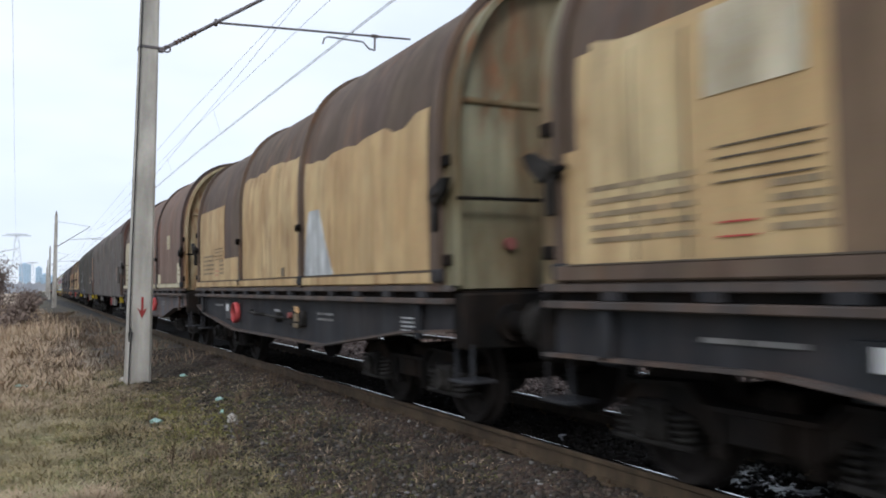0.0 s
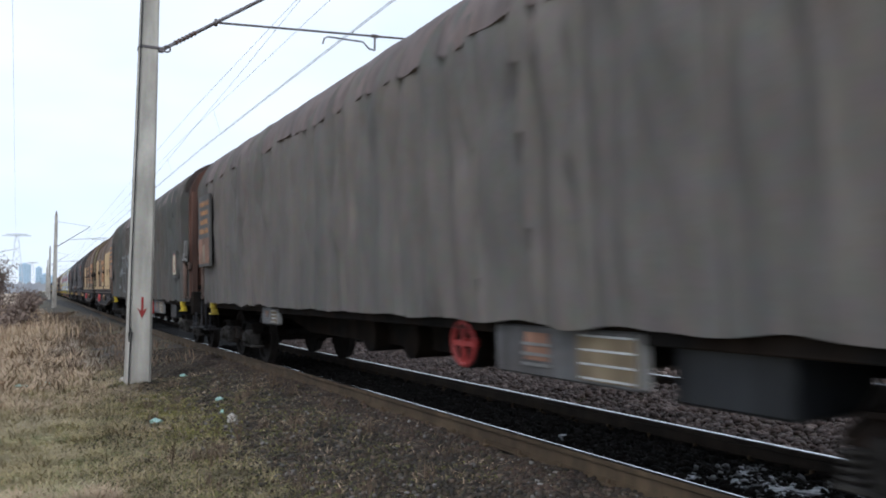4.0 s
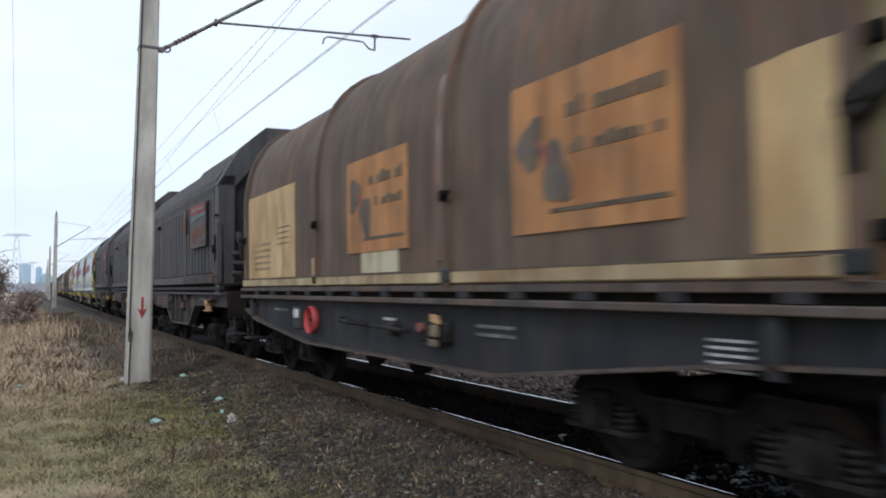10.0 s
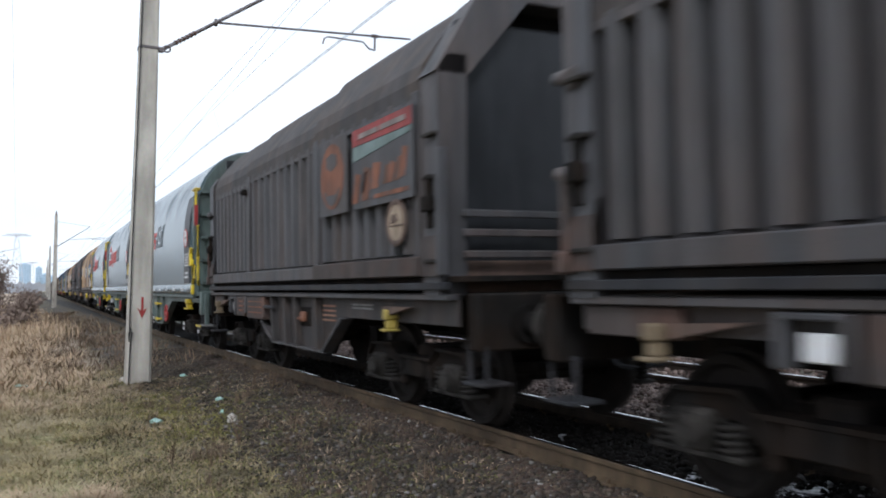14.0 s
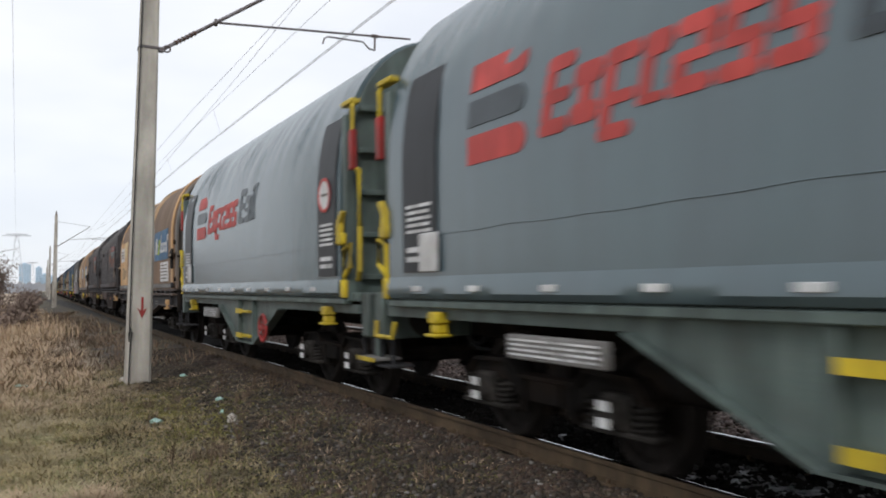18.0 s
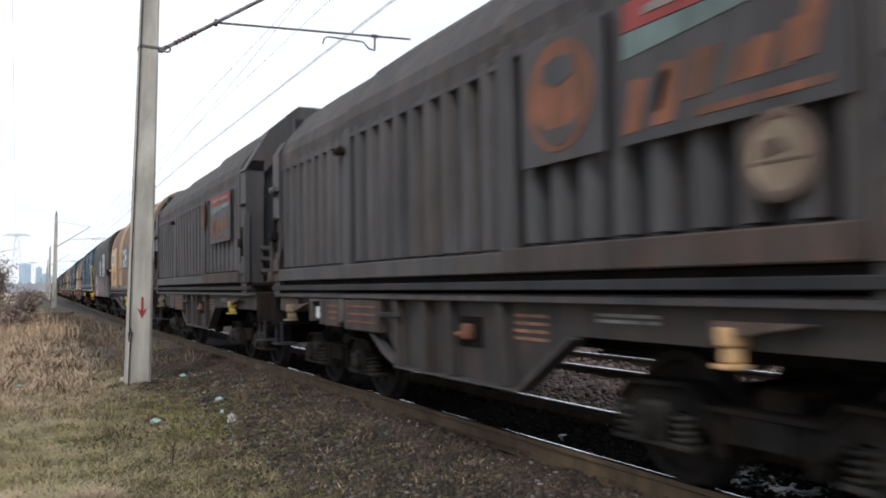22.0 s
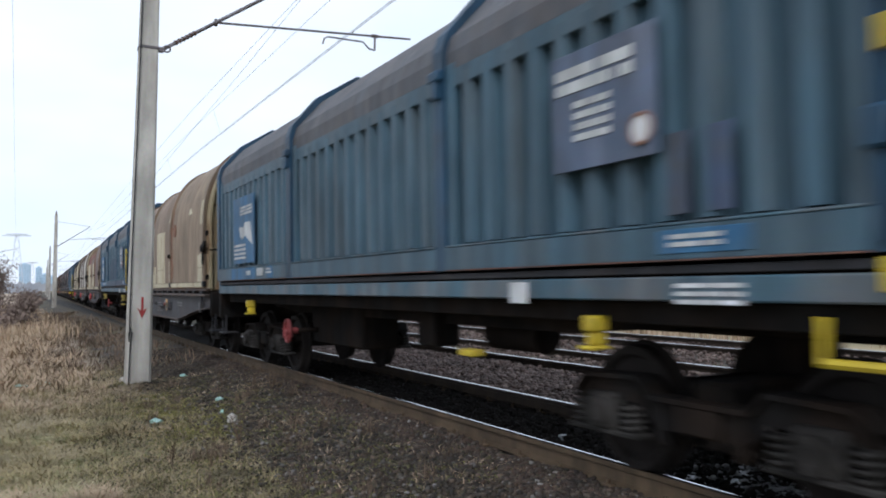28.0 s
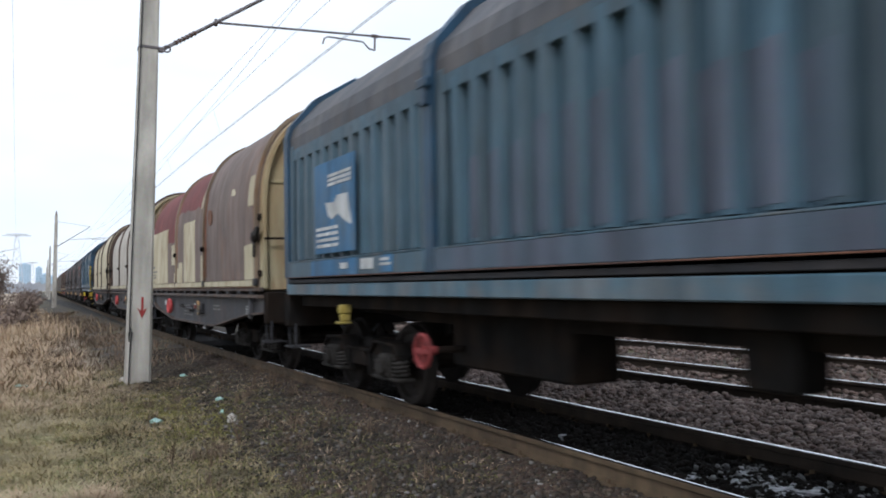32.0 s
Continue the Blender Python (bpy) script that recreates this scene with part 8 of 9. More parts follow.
g = single("ground", Shape().add(verts, faces), M["ground"], "dry winter grass running into dirty ballast", "ground", kind="structure")

STATIONS = [-300, -150, -60, -20, -6, 0, 6, 12, 18, 25, 32, 40, 50, 62, 76, 92, 110, 130, 155, 185, 220, 260, 310, 370, 440, 520, 600]


def rail_line(x0, prof):
    return [[(x0 + bend(s) + px, s, pz) for px, pz in prof] for s in STATIONS]


RAIL = ((-0.075, -0.172), (-0.075, -0.160), (-0.012, -0.140), (-0.009, -0.055), (-0.036, -0.040), (-0.036, -0.004), (0.036, -0.004), (0.036, -0.040), (0.009, -0.055), (0.012, -0.140), (0.075, -0.160), (0.075, -0.172))
HEAD = ((-0.016, -0.005), (-0.010, 0.0), (0.008, 0.0015), (0.026, -0.0005), (0.030, -0.006))
for k in range(3):
    tr = thing("railway_track", "rusty rails with worn bright heads on dirty sleepers", "railway track", group="parallel tracks", kind="structure")
    for x in (-GAUGE, GAUGE):
        # every rail but the nearest gets the shade-dark copy
        r = part("rail", Shape().loft(rail_line(XC + 4.2 * k + x, RAIL)), M["rail" if k == 0 and x < 0 else "railshade"], tr, "rusty brown rail" if k == 0 and x < 0 else "rail with shade put into its dark colour")
        part("rail_head", Shape().loft(rail_line(XC + 4.2 * k + x, HEAD)), M["railhead"], r, "worn bright running surface")
    n = 110 if k == 0 else 60
    for j in range(n):
        s = -8 + 0.62 * j
        part("sleeper", lambda: Shape().prism([(-1.25, -0.34), (-1.25, -0.21), (-1.2, -0.185), (-0.45, -0.178), (0.45, -0.20), (1.2, -0.185), (1.25, -0.21), (1.25, -0.34)], "y", -0.13, 0.13), M["sleeper"], tr, at=(XC + 4.2 * k + bend(s), s, 0), key="sleeper")
        if k == 0 and j < 60:
            for x in (-GAUGE, GAUGE):
                part("rail_clip", lambda: Shape().box(-0.13, -0.06, -0.06, 0.06, -0.178, -0.145, 0.01).box(0.06, 0.13, -0.06, 0.06, -0.178, -0.145, 0.01)
                     .cyl((-0.10, 0, -0.15), (-0.10, 0, -0.11), 0.02, n=6).cyl((0.10, 0, -0.15), (0.10, 0, -0.11), 0.02, n=6), M["rail"], tr, at=(XC + x, s, 0), key="rail_clip")


# ---- catenary masts ----
def mast(s, lean, detail):
    x = 1.77 + bend(s)
    m = thing("catenary_mast", "tapered grey concrete mast carrying a steel cantilever", "mast", Matrix.Translation((x, s, -0.34)) @ Matrix.Rotation(radians(lean), 4, "Y"), group="masts beside the track")
    rings = []
    for z, a in ((0.0, 0.200), (3.0, 0.175), (6.0, 0.150), (8.75, 0.125)):
        b = a * 0.8
        rings.append([(px * a, py * b, z) for px, py in ((-1, -0.8), (-0.8, -1), (0.8, -1), (1, -0.8), (1, 0.8), (0.8, 1), (-0.8, 1), (-1, 0.8))])
    part("post", Shape().loft(rings), M["concrete"], m, "weathered concrete post")
    part("cap", Shape().box(-0.07, 0.07, -0.07, 0.07, 8.75, 8.95, 0.02).cyl((0, 0, 8.95), (0, 0, 9.1), 0.05, n=8), M["insulator"], m)
    part("clamp_band", Shape().box(-0.165, 0.165, -0.135, 0.135, 5.78, 5.83, 0.01), M["galv"], m)
    hinge = Vector((0.19, 0, 5.80))
    # cantilever: strut, register arm, steady arm
    strut_end = Vector((2.95, 0, 7.72))
    part("hinge_eye", Shape().tube([(0.30 + 0.055 * math.cos(a * 0.524), -0.02, 5.84 + 0.055 * math.sin(a * 0.524)) for a in range(13)], 0.016, 6).box(0.15, 0.25, -0.04, 0.04, 5.77, 5.86, 0.01), M["galv"], m)
    part("strut", Shape().cyl(hinge, strut_end, 0.032, n=10), M["galv"], m, "steel cantilever tube")
    sk = Shape()
    d = (strut_end - hinge).normalized()
    for j in range(6):
        p = hinge + d * (0.30 + 0.075 * j)
        sk.cyl(p, p + d * 0.04, 0.050, 0.034, 12)
    part("insulator", sk, M["insulator"], m, "brown ribbed insulator")
    k0 = hinge.lerp(strut_end, 0.335)
    reg_end = Vector((4.90, 0, 6.74))
    reg0 = Vector((k0.x, 0, k0.z))
    part("register_arm", Shape().cyl(reg0, reg_end, 0.021, n=8).ring((reg0.x, 0, reg0.z), 0.03, 0.05, 0.02, 14, 6), M["galv"], m, "thin register arm")
    top_stay = Vector((0.16, 0, 8.1))
    part("stay", Shape().cyl(top_stay, strut_end, 0.014, n=6), M["galv"], m)
    drop = reg0.lerp(reg_end, 0.80)
    part("drop_bracket", Shape().cyl(drop, drop - Vector((0, 0, 0.28)), 0.02, n=8).box(drop.x - 0.07, drop.x + 0.07, -0.03, 0.03, drop.z - 0.03, drop.z + 0.03, 0.01), M["galv"], m)
    e = drop - Vector((0, 0, 0.28))
    part("steady_arm", Shape().tube([e, e + Vector((-0.12, 0, 0.02)), e + Vector((-0.24, 0, 0.13)), e + Vector((-0.95, 0, 0.12)), e + Vector((-1.02, 0, 0.08)), e + Vector((-1.05, 0, -0.03))], 0.016, 7), M["galv"], m, "cranked steady arm")
    if detail:
        w = [(-0.16, -0.20, 0.05), (-0.15, -0.19, 0.8), (-0.13, -0.185, 1.0), (-0.15, -0.19, 1.08), (-0.18, -0.195, 1.0), (-0.17, -0.19, 0.86), (-0.17, -0.18, 2.2), (-0.15, -0.165, 4.2), (-0.14, -0.15, 5.8), (-0.12, -0.12, 8.6)]
        part("earth_wire", Shape().tube(w, 0.011, 6), M["plate"], m, "dark earthing wire")
        yb = -0.150
        part("arrow_mark", Shape().prism([(-0.018, 1.52), (0.018, 1.52), (0.018, 1.30), (0.075, 1.34), (0.0, 1.17), (-0.075, 1.34), (-0.018, 1.30)], "y", yb - 0.012, yb + 0.03), M["red"], m, "red arrow painted on the post", at=(0.02, 0, 0.07), smooth=False)
        part("footing", Shape().box(-0.30, 0.30, -0.26, 0.26, -0.05, 0.05, 0.02), M["concrete"], m)
    return m


POLES = (14.5, 84.5, 152.0, 220.0, 288.0)
for j, s in enumerate(POLES):
    mast(s, 2.0 if j == 0 else 1.2, j == 0)

SPAN = (-50.0,) + POLES


def wire_run(name, x_of, z_pole, sag, r, label):
    s = Shape()
    pts = []
    for a, b in zip(SPAN, SPAN[1:]):
        for k in range(12):
            t = k / 12
            y = a + (b - a) * t
            pts.append((x_of(y, t), y, z_pole - sag * 4 * t * (1 - t)))
    return single(name, s.tube(pts, r, 5), M["wire"], label, "wire")


wire_run("contact_wire", lambda y, t: XC + 0.22 + bend(y), 5.72, 0.05, 0.0055, "thin overhead contact wire")
wire_run("contact_wire", lambda y, t: XC + 0.27 + bend(y), 5.73, 0.05, 0.0055, "thin overhead contact wire")
wire_run("messenger_wire", lambda y, t: XC + 0.05 + bend(y), 6.42, 0.08, 0.004, "straight thin messenger wire")
wire_run("feeder_wire", lambda y, t: XC + 0.05 + bend(y), 7.0, 1.15, 0.005, "thin overhead feeder wire")
wire_run("feeder_wire", lambda y, t: XC + 0.05 + bend(y), 7.04, 0.1, 0.005, "thin overhead feeder wire")
wire_run("messenger_wire", lambda y, t: XC + 4.25 + bend(y), 7.1, 0.2, 0.006, "messenger wire over the second track")
for a, b in zip(SPAN, SPAN[1:]):
    for k in range(1, 8):
        t = k / 8
        y = a + (b - a) * t
        single("dropper", Shape().cyl((XC + 0.25 + bend(y), y, 5.74 - 0.05 * 4 * t * (1 - t)), (XC + 0.05 + bend(y), y, 6.42 - 0.08 * 4 * t * (1 - t)), 0.0028, n=5), M["wire"], "thin dropper wire of the catenary", "wire", group="droppers of the catenary")


# ---- distance: pylons and tower blocks, haze put into their pale colours ----
def pylon(x, y, h):
    p = thing("pylon", "lattice transmission pylon, paled in colour to stand for haze", "pylon", Matrix.Translation((x, y, GROUND)), group="far pylons")
    s = Shape()
    lv = [0.0, 0.16, 0.32, 0.48, 0.64, 0.80, 1.0]
    wd = lambda t: h * (0.085 * (1 - t) + 0.022)
    for a, b in zip(lv, lv[1:]):
        for i, (sx, sy) in enumerate(((-1, -1), (1, -1), (1, 1), (-1, 1))):
            nxt = ((1, -1), (1, 1), (-1, 1), (-1, -1))[i]
            p0, p1 = (sx * wd(a), sy * wd(a), a * h), (sx * wd(b), sy * wd(b), b * h)
            q1 = (nxt[0] * wd(b), nxt[1] * wd(b), b * h)
            s.cyl(p0, p1, h * 0.006, n=4).cyl(p0, q1, h * 0.0035, n=4)
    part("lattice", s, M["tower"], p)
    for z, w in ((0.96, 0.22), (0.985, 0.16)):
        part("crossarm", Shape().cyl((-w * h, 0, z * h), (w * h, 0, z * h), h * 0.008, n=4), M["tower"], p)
    return p


def tower_block(x, y, w, d, h, storeys):
    b = thing("tower_block", "far tower block, distance haze put into its blue-grey colour", "building", Matrix.Translation((x, y, GROUND)), group="far tower blocks")
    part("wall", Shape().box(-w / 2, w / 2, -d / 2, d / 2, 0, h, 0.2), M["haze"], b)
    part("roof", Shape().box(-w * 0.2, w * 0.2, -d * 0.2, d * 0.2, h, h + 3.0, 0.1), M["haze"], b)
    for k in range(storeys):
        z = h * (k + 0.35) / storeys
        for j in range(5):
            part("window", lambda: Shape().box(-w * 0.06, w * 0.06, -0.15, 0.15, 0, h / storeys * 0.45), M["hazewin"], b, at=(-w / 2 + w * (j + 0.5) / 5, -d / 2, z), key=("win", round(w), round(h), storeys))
    return b


def far_point(angle, dist):
    return math.sin(radians(angle)) * dist, math.cos(radians(angle)) * dist


x, y = far_point(0.0, 620)
pylon(x, y, 40.0)
x, y = far_point(0.85, 1250)
pylon(x, y, 40.0)
pylon(0.0, -180.0, 40.0)
for arm in (-0.3,):
    pts = [(arm, -180 + 800 * k / 40, 38.1 - 21.0 * 4 * (k / 40) * (1 - k / 40)) for k in range(41)]
    single("power_line_wire", Shape().tube(pts, 0.014, 5), M["tower"], "thin sagging power line wire between pylons", "wire", group="wires of the power line")
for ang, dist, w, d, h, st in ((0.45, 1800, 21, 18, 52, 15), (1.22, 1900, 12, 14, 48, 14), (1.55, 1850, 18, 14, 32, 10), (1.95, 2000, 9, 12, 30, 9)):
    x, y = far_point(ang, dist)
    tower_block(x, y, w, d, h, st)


# far woods along the horizon, distance haze put into their grey colour
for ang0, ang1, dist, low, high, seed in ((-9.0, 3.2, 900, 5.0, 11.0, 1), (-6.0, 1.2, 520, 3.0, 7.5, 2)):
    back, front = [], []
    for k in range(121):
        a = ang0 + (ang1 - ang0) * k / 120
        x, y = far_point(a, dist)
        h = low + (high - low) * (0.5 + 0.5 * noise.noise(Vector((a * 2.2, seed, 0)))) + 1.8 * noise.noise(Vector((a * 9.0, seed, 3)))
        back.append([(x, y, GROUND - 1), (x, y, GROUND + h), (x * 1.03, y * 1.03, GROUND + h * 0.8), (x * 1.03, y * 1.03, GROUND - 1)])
    ob = single("far_woods", Shape().loft(back), M["farwood"], "line of distant bare trees, greyed in colour to stand for haze", "trees", kind="stuff")


# ---- scattered stuff: stones, grass, twigs ----
def scatter_mesh(name, verts, faces, material, label, category):
    """verts: array (n, 3); faces: array (m, 3)."""
    me = bpy.data.meshes.new(name)
    me.vertices.add(len(verts))
    me.vertices.foreach_set("co", verts.astype(np.float32).ravel())
    me.loops.add(faces.size)
    me.loops.foreach_set("vertex_index", faces.astype(np.int32).ravel())
    me.polygons.add(len(faces))
    me.polygons.foreach_set("loop_start", np.arange(0, faces.size, faces.shape[1], dtype=np.int32))
    me.update(calc_edges=True)
    me.validate()
    me.materials.append(material)
    return tagged(new(name, me), label, category, kind="stuff")


def island_mat(name, colors, rough=0.9, bump=0.3, mottle=0.8):
    m = bpy.data.materials.new(name)
    m.use_nodes = True
    n, l = m.node_tree.nodes, m.node_tree.links
    b = n["Principled BSDF"]
    geo = n.new("ShaderNodeNewGeometry")
    r = n.new("ShaderNodeValToRGB")
    els = r.color_ramp.elements
    while len(els) < len(colors):
        els.new(0.5)
    for k, c in enumerate(colors):
        els[k].position = k / max(1, len(colors) - 1)
        els[k].color = (*c, 1)
    l.new(geo.outputs["Random Per Island"], r.inputs["Fac"])
    t = n.new("ShaderNodeTexNoise")
    t.inputs["Scale"].default_value, t.inputs["Detail"].default_value = 70.0, 4
    l.new(geo.outputs["Position"], t.inputs["Vector"])
    mx = n.new("ShaderNodeMixRGB")
    mx.blend_type = "MULTIPLY"
    mx.inputs[0].default_value = 0.45
    big = n.new("ShaderNodeTexNoise")
    big.inputs["Scale"].default_value, big.inputs["Detail"].default_value = 2.6, 6
    l.new(geo.outputs["Position"], big.inputs["Vector"])
    br = n.new("ShaderNodeMapRange")
    for key, q in (("From Min", 0.33), ("From Max", 0.67), ("To Min", 0.45), ("To Max", 1.5)):
        br.inputs[key].default_value = q
    l.new(big.outputs["Fac"], br.inputs["Value"])
    drift = n.new("ShaderNodeMixRGB")
    drift.blend_type = "MULTIPLY"
    drift.inputs[0].default_value = mottle
    l.new(r.outputs["Color"], drift.inputs[1])
    l.new(br.outputs["Result"], drift.inputs[2])
    l.new(drift.outputs[0], mx.inputs[1])
    l.new(t.outputs["Color"], mx.inputs[2])
    l.new(mx.outputs[0], b.inputs["Base Color"])
    b.inputs["Roughness"].default_value = rough
    if bump:
        bp = n.new("ShaderNodeBump")
        bp.inputs["Strength"].default_value, bp.inputs["Distance"].default_value = bump, 0.01
        l.new(t.outputs["Fac"], bp.inputs["Height"])
        l.new(bp.outputs["Normal"], b.inputs["Normal"])
    return m


M["stones"] = island_mat("dirty_ballast_stones", ((0.012, 0.008, 0.006), (0.030, 0.022, 0.015), (0.053, 0.030, 0.017), (0.019, 0.014, 0.009), (0.065, 0.049, 0.037), (0.023, 0.018, 0.012), (0.081, 0.055, 0.035), (0.014, 0.013, 0.008), (0.125, 0.087, 0.062), (0.038, 0.036, 0.016)))
M["ruststones"] = island_mat("rust_stained_stones", ((0.035, 0.020, 0.014), (0.061, 0.037, 0.024), (0.027, 0.018, 0.014), (0.087, 0.053, 0.037), (0.044, 0.029, 0.020), (0.117, 0.088, 0.067)))
M["redstones"] = island_mat("reddish_ballast_stones", ((0.052, 0.034, 0.028), (0.118, 0.078, 0.063), (0.080, 0.052, 0.042), (0.230, 0.175, 0.150), (0.095, 0.064, 0.052)), mottle=0.7)
M["paletuft"] = island_mat("pale_yellow_tussock", ((0.42, 0.37, 0.20), (0.50, 0.44, 0.26), (0.34, 0.30, 0.15), (0.46, 0.42, 0.27)), 0.9, 0, 0.4)
M["palepebble"] = island_mat("scattered_pale_stones", ((0.108, 0.096, 0.081), (0.173, 0.155, 0.141), (0.079, 0.067, 0.056), (0.245, 0.229, 0.215), (0.144, 0.096, 0.063)))
M["palestones"] = island_mat("washed_pale_stones", ((0.10, 0.10, 0.10), (0.20, 0.20, 0.20), (0.06, 0.058, 0.055), (0.34, 0.34, 0.35), (0.13, 0.12, 0.115)), 0.5)
M["straw"] = island_mat("dry_straw_grass", ((0.444, 0.318, 0.208), (0.534, 0.397, 0.267), (0.388, 0.275, 0.177), (0.567, 0.432, 0.301), (0.411, 0.310, 0.181), (0.489, 0.356, 0.239)), 0.9, 0, 0.5)
M["moss"] = island_mat("low_green_weeds", ((0.13, 0.135, 0.036), (0.22, 0.21, 0.055), (0.10, 0.10, 0.030), (0.26, 0.23, 0.075)), 0.9, 0)
M["matted"] = island_mat("matted_olive_grass", ((0.278, 0.213, 0.110), (0.377, 0.295, 0.160), (0.213, 0.173, 0.076), (0.328, 0.267, 0.128), (0.237, 0.209, 0.078), (0.434, 0.348, 0.202), (0.237, 0.177, 0.098)), 0.9, 0)
M["deadweed"] = island_mat("brown_dead_weeds", ((0.132, 0.089, 0.060), (0.194, 0.134, 0.089), (0.093, 0.064, 0.046), (0.247, 0.174, 0.116), (0.114, 0.081, 0.046)), 0.9, 0, 0.7)
M["mossbright"] = island_mat("yellow_green_moss", ((0.20, 0.19, 0.045), (0.27, 0.24, 0.06), (0.15, 0.145, 0.038), (0.33, 0.28, 0.085)), 0.9, 0, 0.5)
M["fresh"] = island_mat("fresh_green_weeds", ((0.098, 0.118, 0.032), (0.150, 0.149, 0.042), (0.075, 0.093, 0.028)), 0.8, 0)
M["litterleaf"] = island_mat("brown_leaf_litter", ((0.040, 0.026, 0.015), (0.074, 0.047, 0.026), (0.030, 0.021, 0.013), (0.104, 0.075, 0.047), (0.053, 0.042, 0.021), (0.180, 0.129, 0.081), (0.058, 0.057, 0.023), (0.044, 0.030, 0.019)), 0.9, 0, 1.0)

phi = (1 + 5 ** 0.5) / 2
ICO_V = np.array([(-1, phi, 0), (1, phi, 0), (-1, -phi, 0), (1, -phi, 0), (0, -1, phi), (0, 1, phi), (0, -1, -phi), (0, 1, -phi), (phi, 0, -1), (phi, 0, 1), (-phi, 0, -1), (-phi, 0, 1)]) / 1.9
ICO_F = np.array([(0, 11, 5), (0, 5, 1), (0, 1, 7), (0, 7, 10), (0, 10, 11), (1, 5, 9), (5, 11, 4), (11, 10, 2), (10, 7, 6), (7, 1, 8), (3, 9, 4), (3, 4, 2), (3, 2, 6), (3, 6, 8), (3, 8, 9), (4, 9, 5), (2, 4, 11), (6, 2, 10), (8, 6, 7), (9, 8, 1)])
rng = np.random.default_rng(5)


def stones(name, n, x0, x1, y0, y1, r0, r1, material, label, lift=0.0, power=1.0, thin=None):
    px = x0 + (x1 - x0) * rng.random(n)
    py = y0 + (y1 - y0) * rng.random(n) ** power
    if thin is not None:
        keep = rng.random(n) < np.clip((px - thin[0]) / (thin[1] - thin[0]), 0.02, 1)
        px, py = px[keep], py[keep]
        n = len(px)
    pz = np.array([ground_height(a, b) for a, b in zip(px, py)]) + lift
    r = r0 + (r1 - r0) * rng.random(n) ** 2
    sc = r[:, None] * (0.6 + 0.7 * rng.random((n, 3)))
    sc[:, 2] *= 0.75
    ang = rng.random(n) * 6.283
    ca, sa = np.cos(ang), np.sin(ang)
    v = ICO_V[None] * (0.75 + 0.5 * rng.random((n, 12, 1))) * sc[:, None, :]
    vx = v[..., 0] * ca[:, None] - v[..., 1] * sa[:, None]
    vy = v[..., 0] * sa[:, None] + v[..., 1] * ca[:, None]
    v = np.stack([vx + px[:, None], vy + py[:, None], v[..., 2] + (pz + r * 0.25)[:, None]], -1)
    f = ICO_F[None] + (np.arange(n) * 12)[:, None, None]
    return scatter_mesh(name, v.reshape(-1, 3), f.reshape(-1, 3), material, label, "stones")


stones("ballast_stones", 36000, 1.6, 4.02, 4.2, 22.0, 0.009, 0.032, M["stones"], "small dirty brown ballast stones", power=1.6, thin=(1.6, 2.9))
stones("ballast_stones", 9000, 3.35, 4.02, 3.6, 20.0, 0.010, 0.034, M["ruststones"], "rust-stained ballast stones along the rail", power=1.5)
stones("pale_pebbles", 900, 1.7, 3.95, 4.6, 15.0, 0.010, 0.026, M["palepebble"], "scattered pale stones on the ballast shoulder", power=1.4, lift=0.012)
stones("ballast_stones", 9000, 4.14, 5.5, 3.0, 22.0, 0.022, 0.048, M["undershade"], "near-black ballast between the rails, the train's shade in its colour", power=1.3, lift=0.01)
stones("ballast_stones", 320, 4.3, 5.45, 3.2, 5.0, 0.016, 0.040, M["palestones"], "pale grey stones in the wet patch between the rails", power=1.1, lift=0.014)
stones("ballast_stones", 14000, 5.68, 8.2, 4.0, 26.0, 0.025, 0.055, M["redstones"], "reddish ballast stones between the tracks", power=1.3, lift=0.03)
stones("ballast_stones", 9000, 8.4, 14.6, 6.0, 34.0, 0.03, 0.06, M["redstones"], "reddish ballast stones of the far tracks", power=1.2, lift=0.03)


def blades(name, px, py, h, material, label, width=0.006, lean=0.5, category="grass"):
    n = len(px)
    pz = np.array([ground_height(a, b) for a, b in zip(px, py)]) - 0.01
    ang = rng.random(n) * 6.283
    ln = lean * (0.3 + rng.random(n)) * h
    dx, dy = np.cos(ang), np.sin(ang)
    w = width * (0.6 + 0.8 * rng.random(n))
    base = np.stack([px, py, pz], -1)
    side = np.stack([-dy * w, dx * w, np.zeros(n)], -1)
    mid = base + np.stack([dx * ln * 0.35, dy * ln * 0.35, h * 0.6], -1)
    tip = base + np.stack([dx * ln, dy * ln, h * (0.8 + 0.2 * rng.random(n))], -1)
    v = np.stack([base - side, base + side, mid - side * 0.8, mid + side * 0.8, tip], 1)
    f = np.array([(0, 1, 3), (0, 3, 2), (2, 3, 4)])[None] + (np.arange(n) * 5)[:, None, None]
    return scatter_mesh(name, v.reshape(-1, 3), f.reshape(-1, 3), material, label, category)


def clump_points(n, x0, x1, y0, y1, clumps, spread):
    cx, cy = x0 + (x1 - x0) * rng.random(clumps), y0 + (y1 - y0) * rng.random(clumps)
    k = rng.integers(0, clumps, n)
    return cx[k] + rng.normal(0, spread, n), cy[k] + rng.normal(0, spread * 1.2, n)


n = 34000
px, py = -1.4 + 3.5 * rng.random(n) ** 1.15, 5.5 + 14 * rng.random(n) ** 1.3
blades("short_dry_grass", px, py, 0.03 + 0.08 * rng.random(n) ** 2, M["matted"], "short matted dry grass", 0.0032, 2.6)
px, py = clump_points(9000, -1.6, 1.1, 5.5, 13.0, 90, 0.10)
blades("dry_grass_tufts", px, py, 0.04 + 0.09 * rng.random(9000), M["matted"], "flattened grass tufts", 0.0035, 2.6)
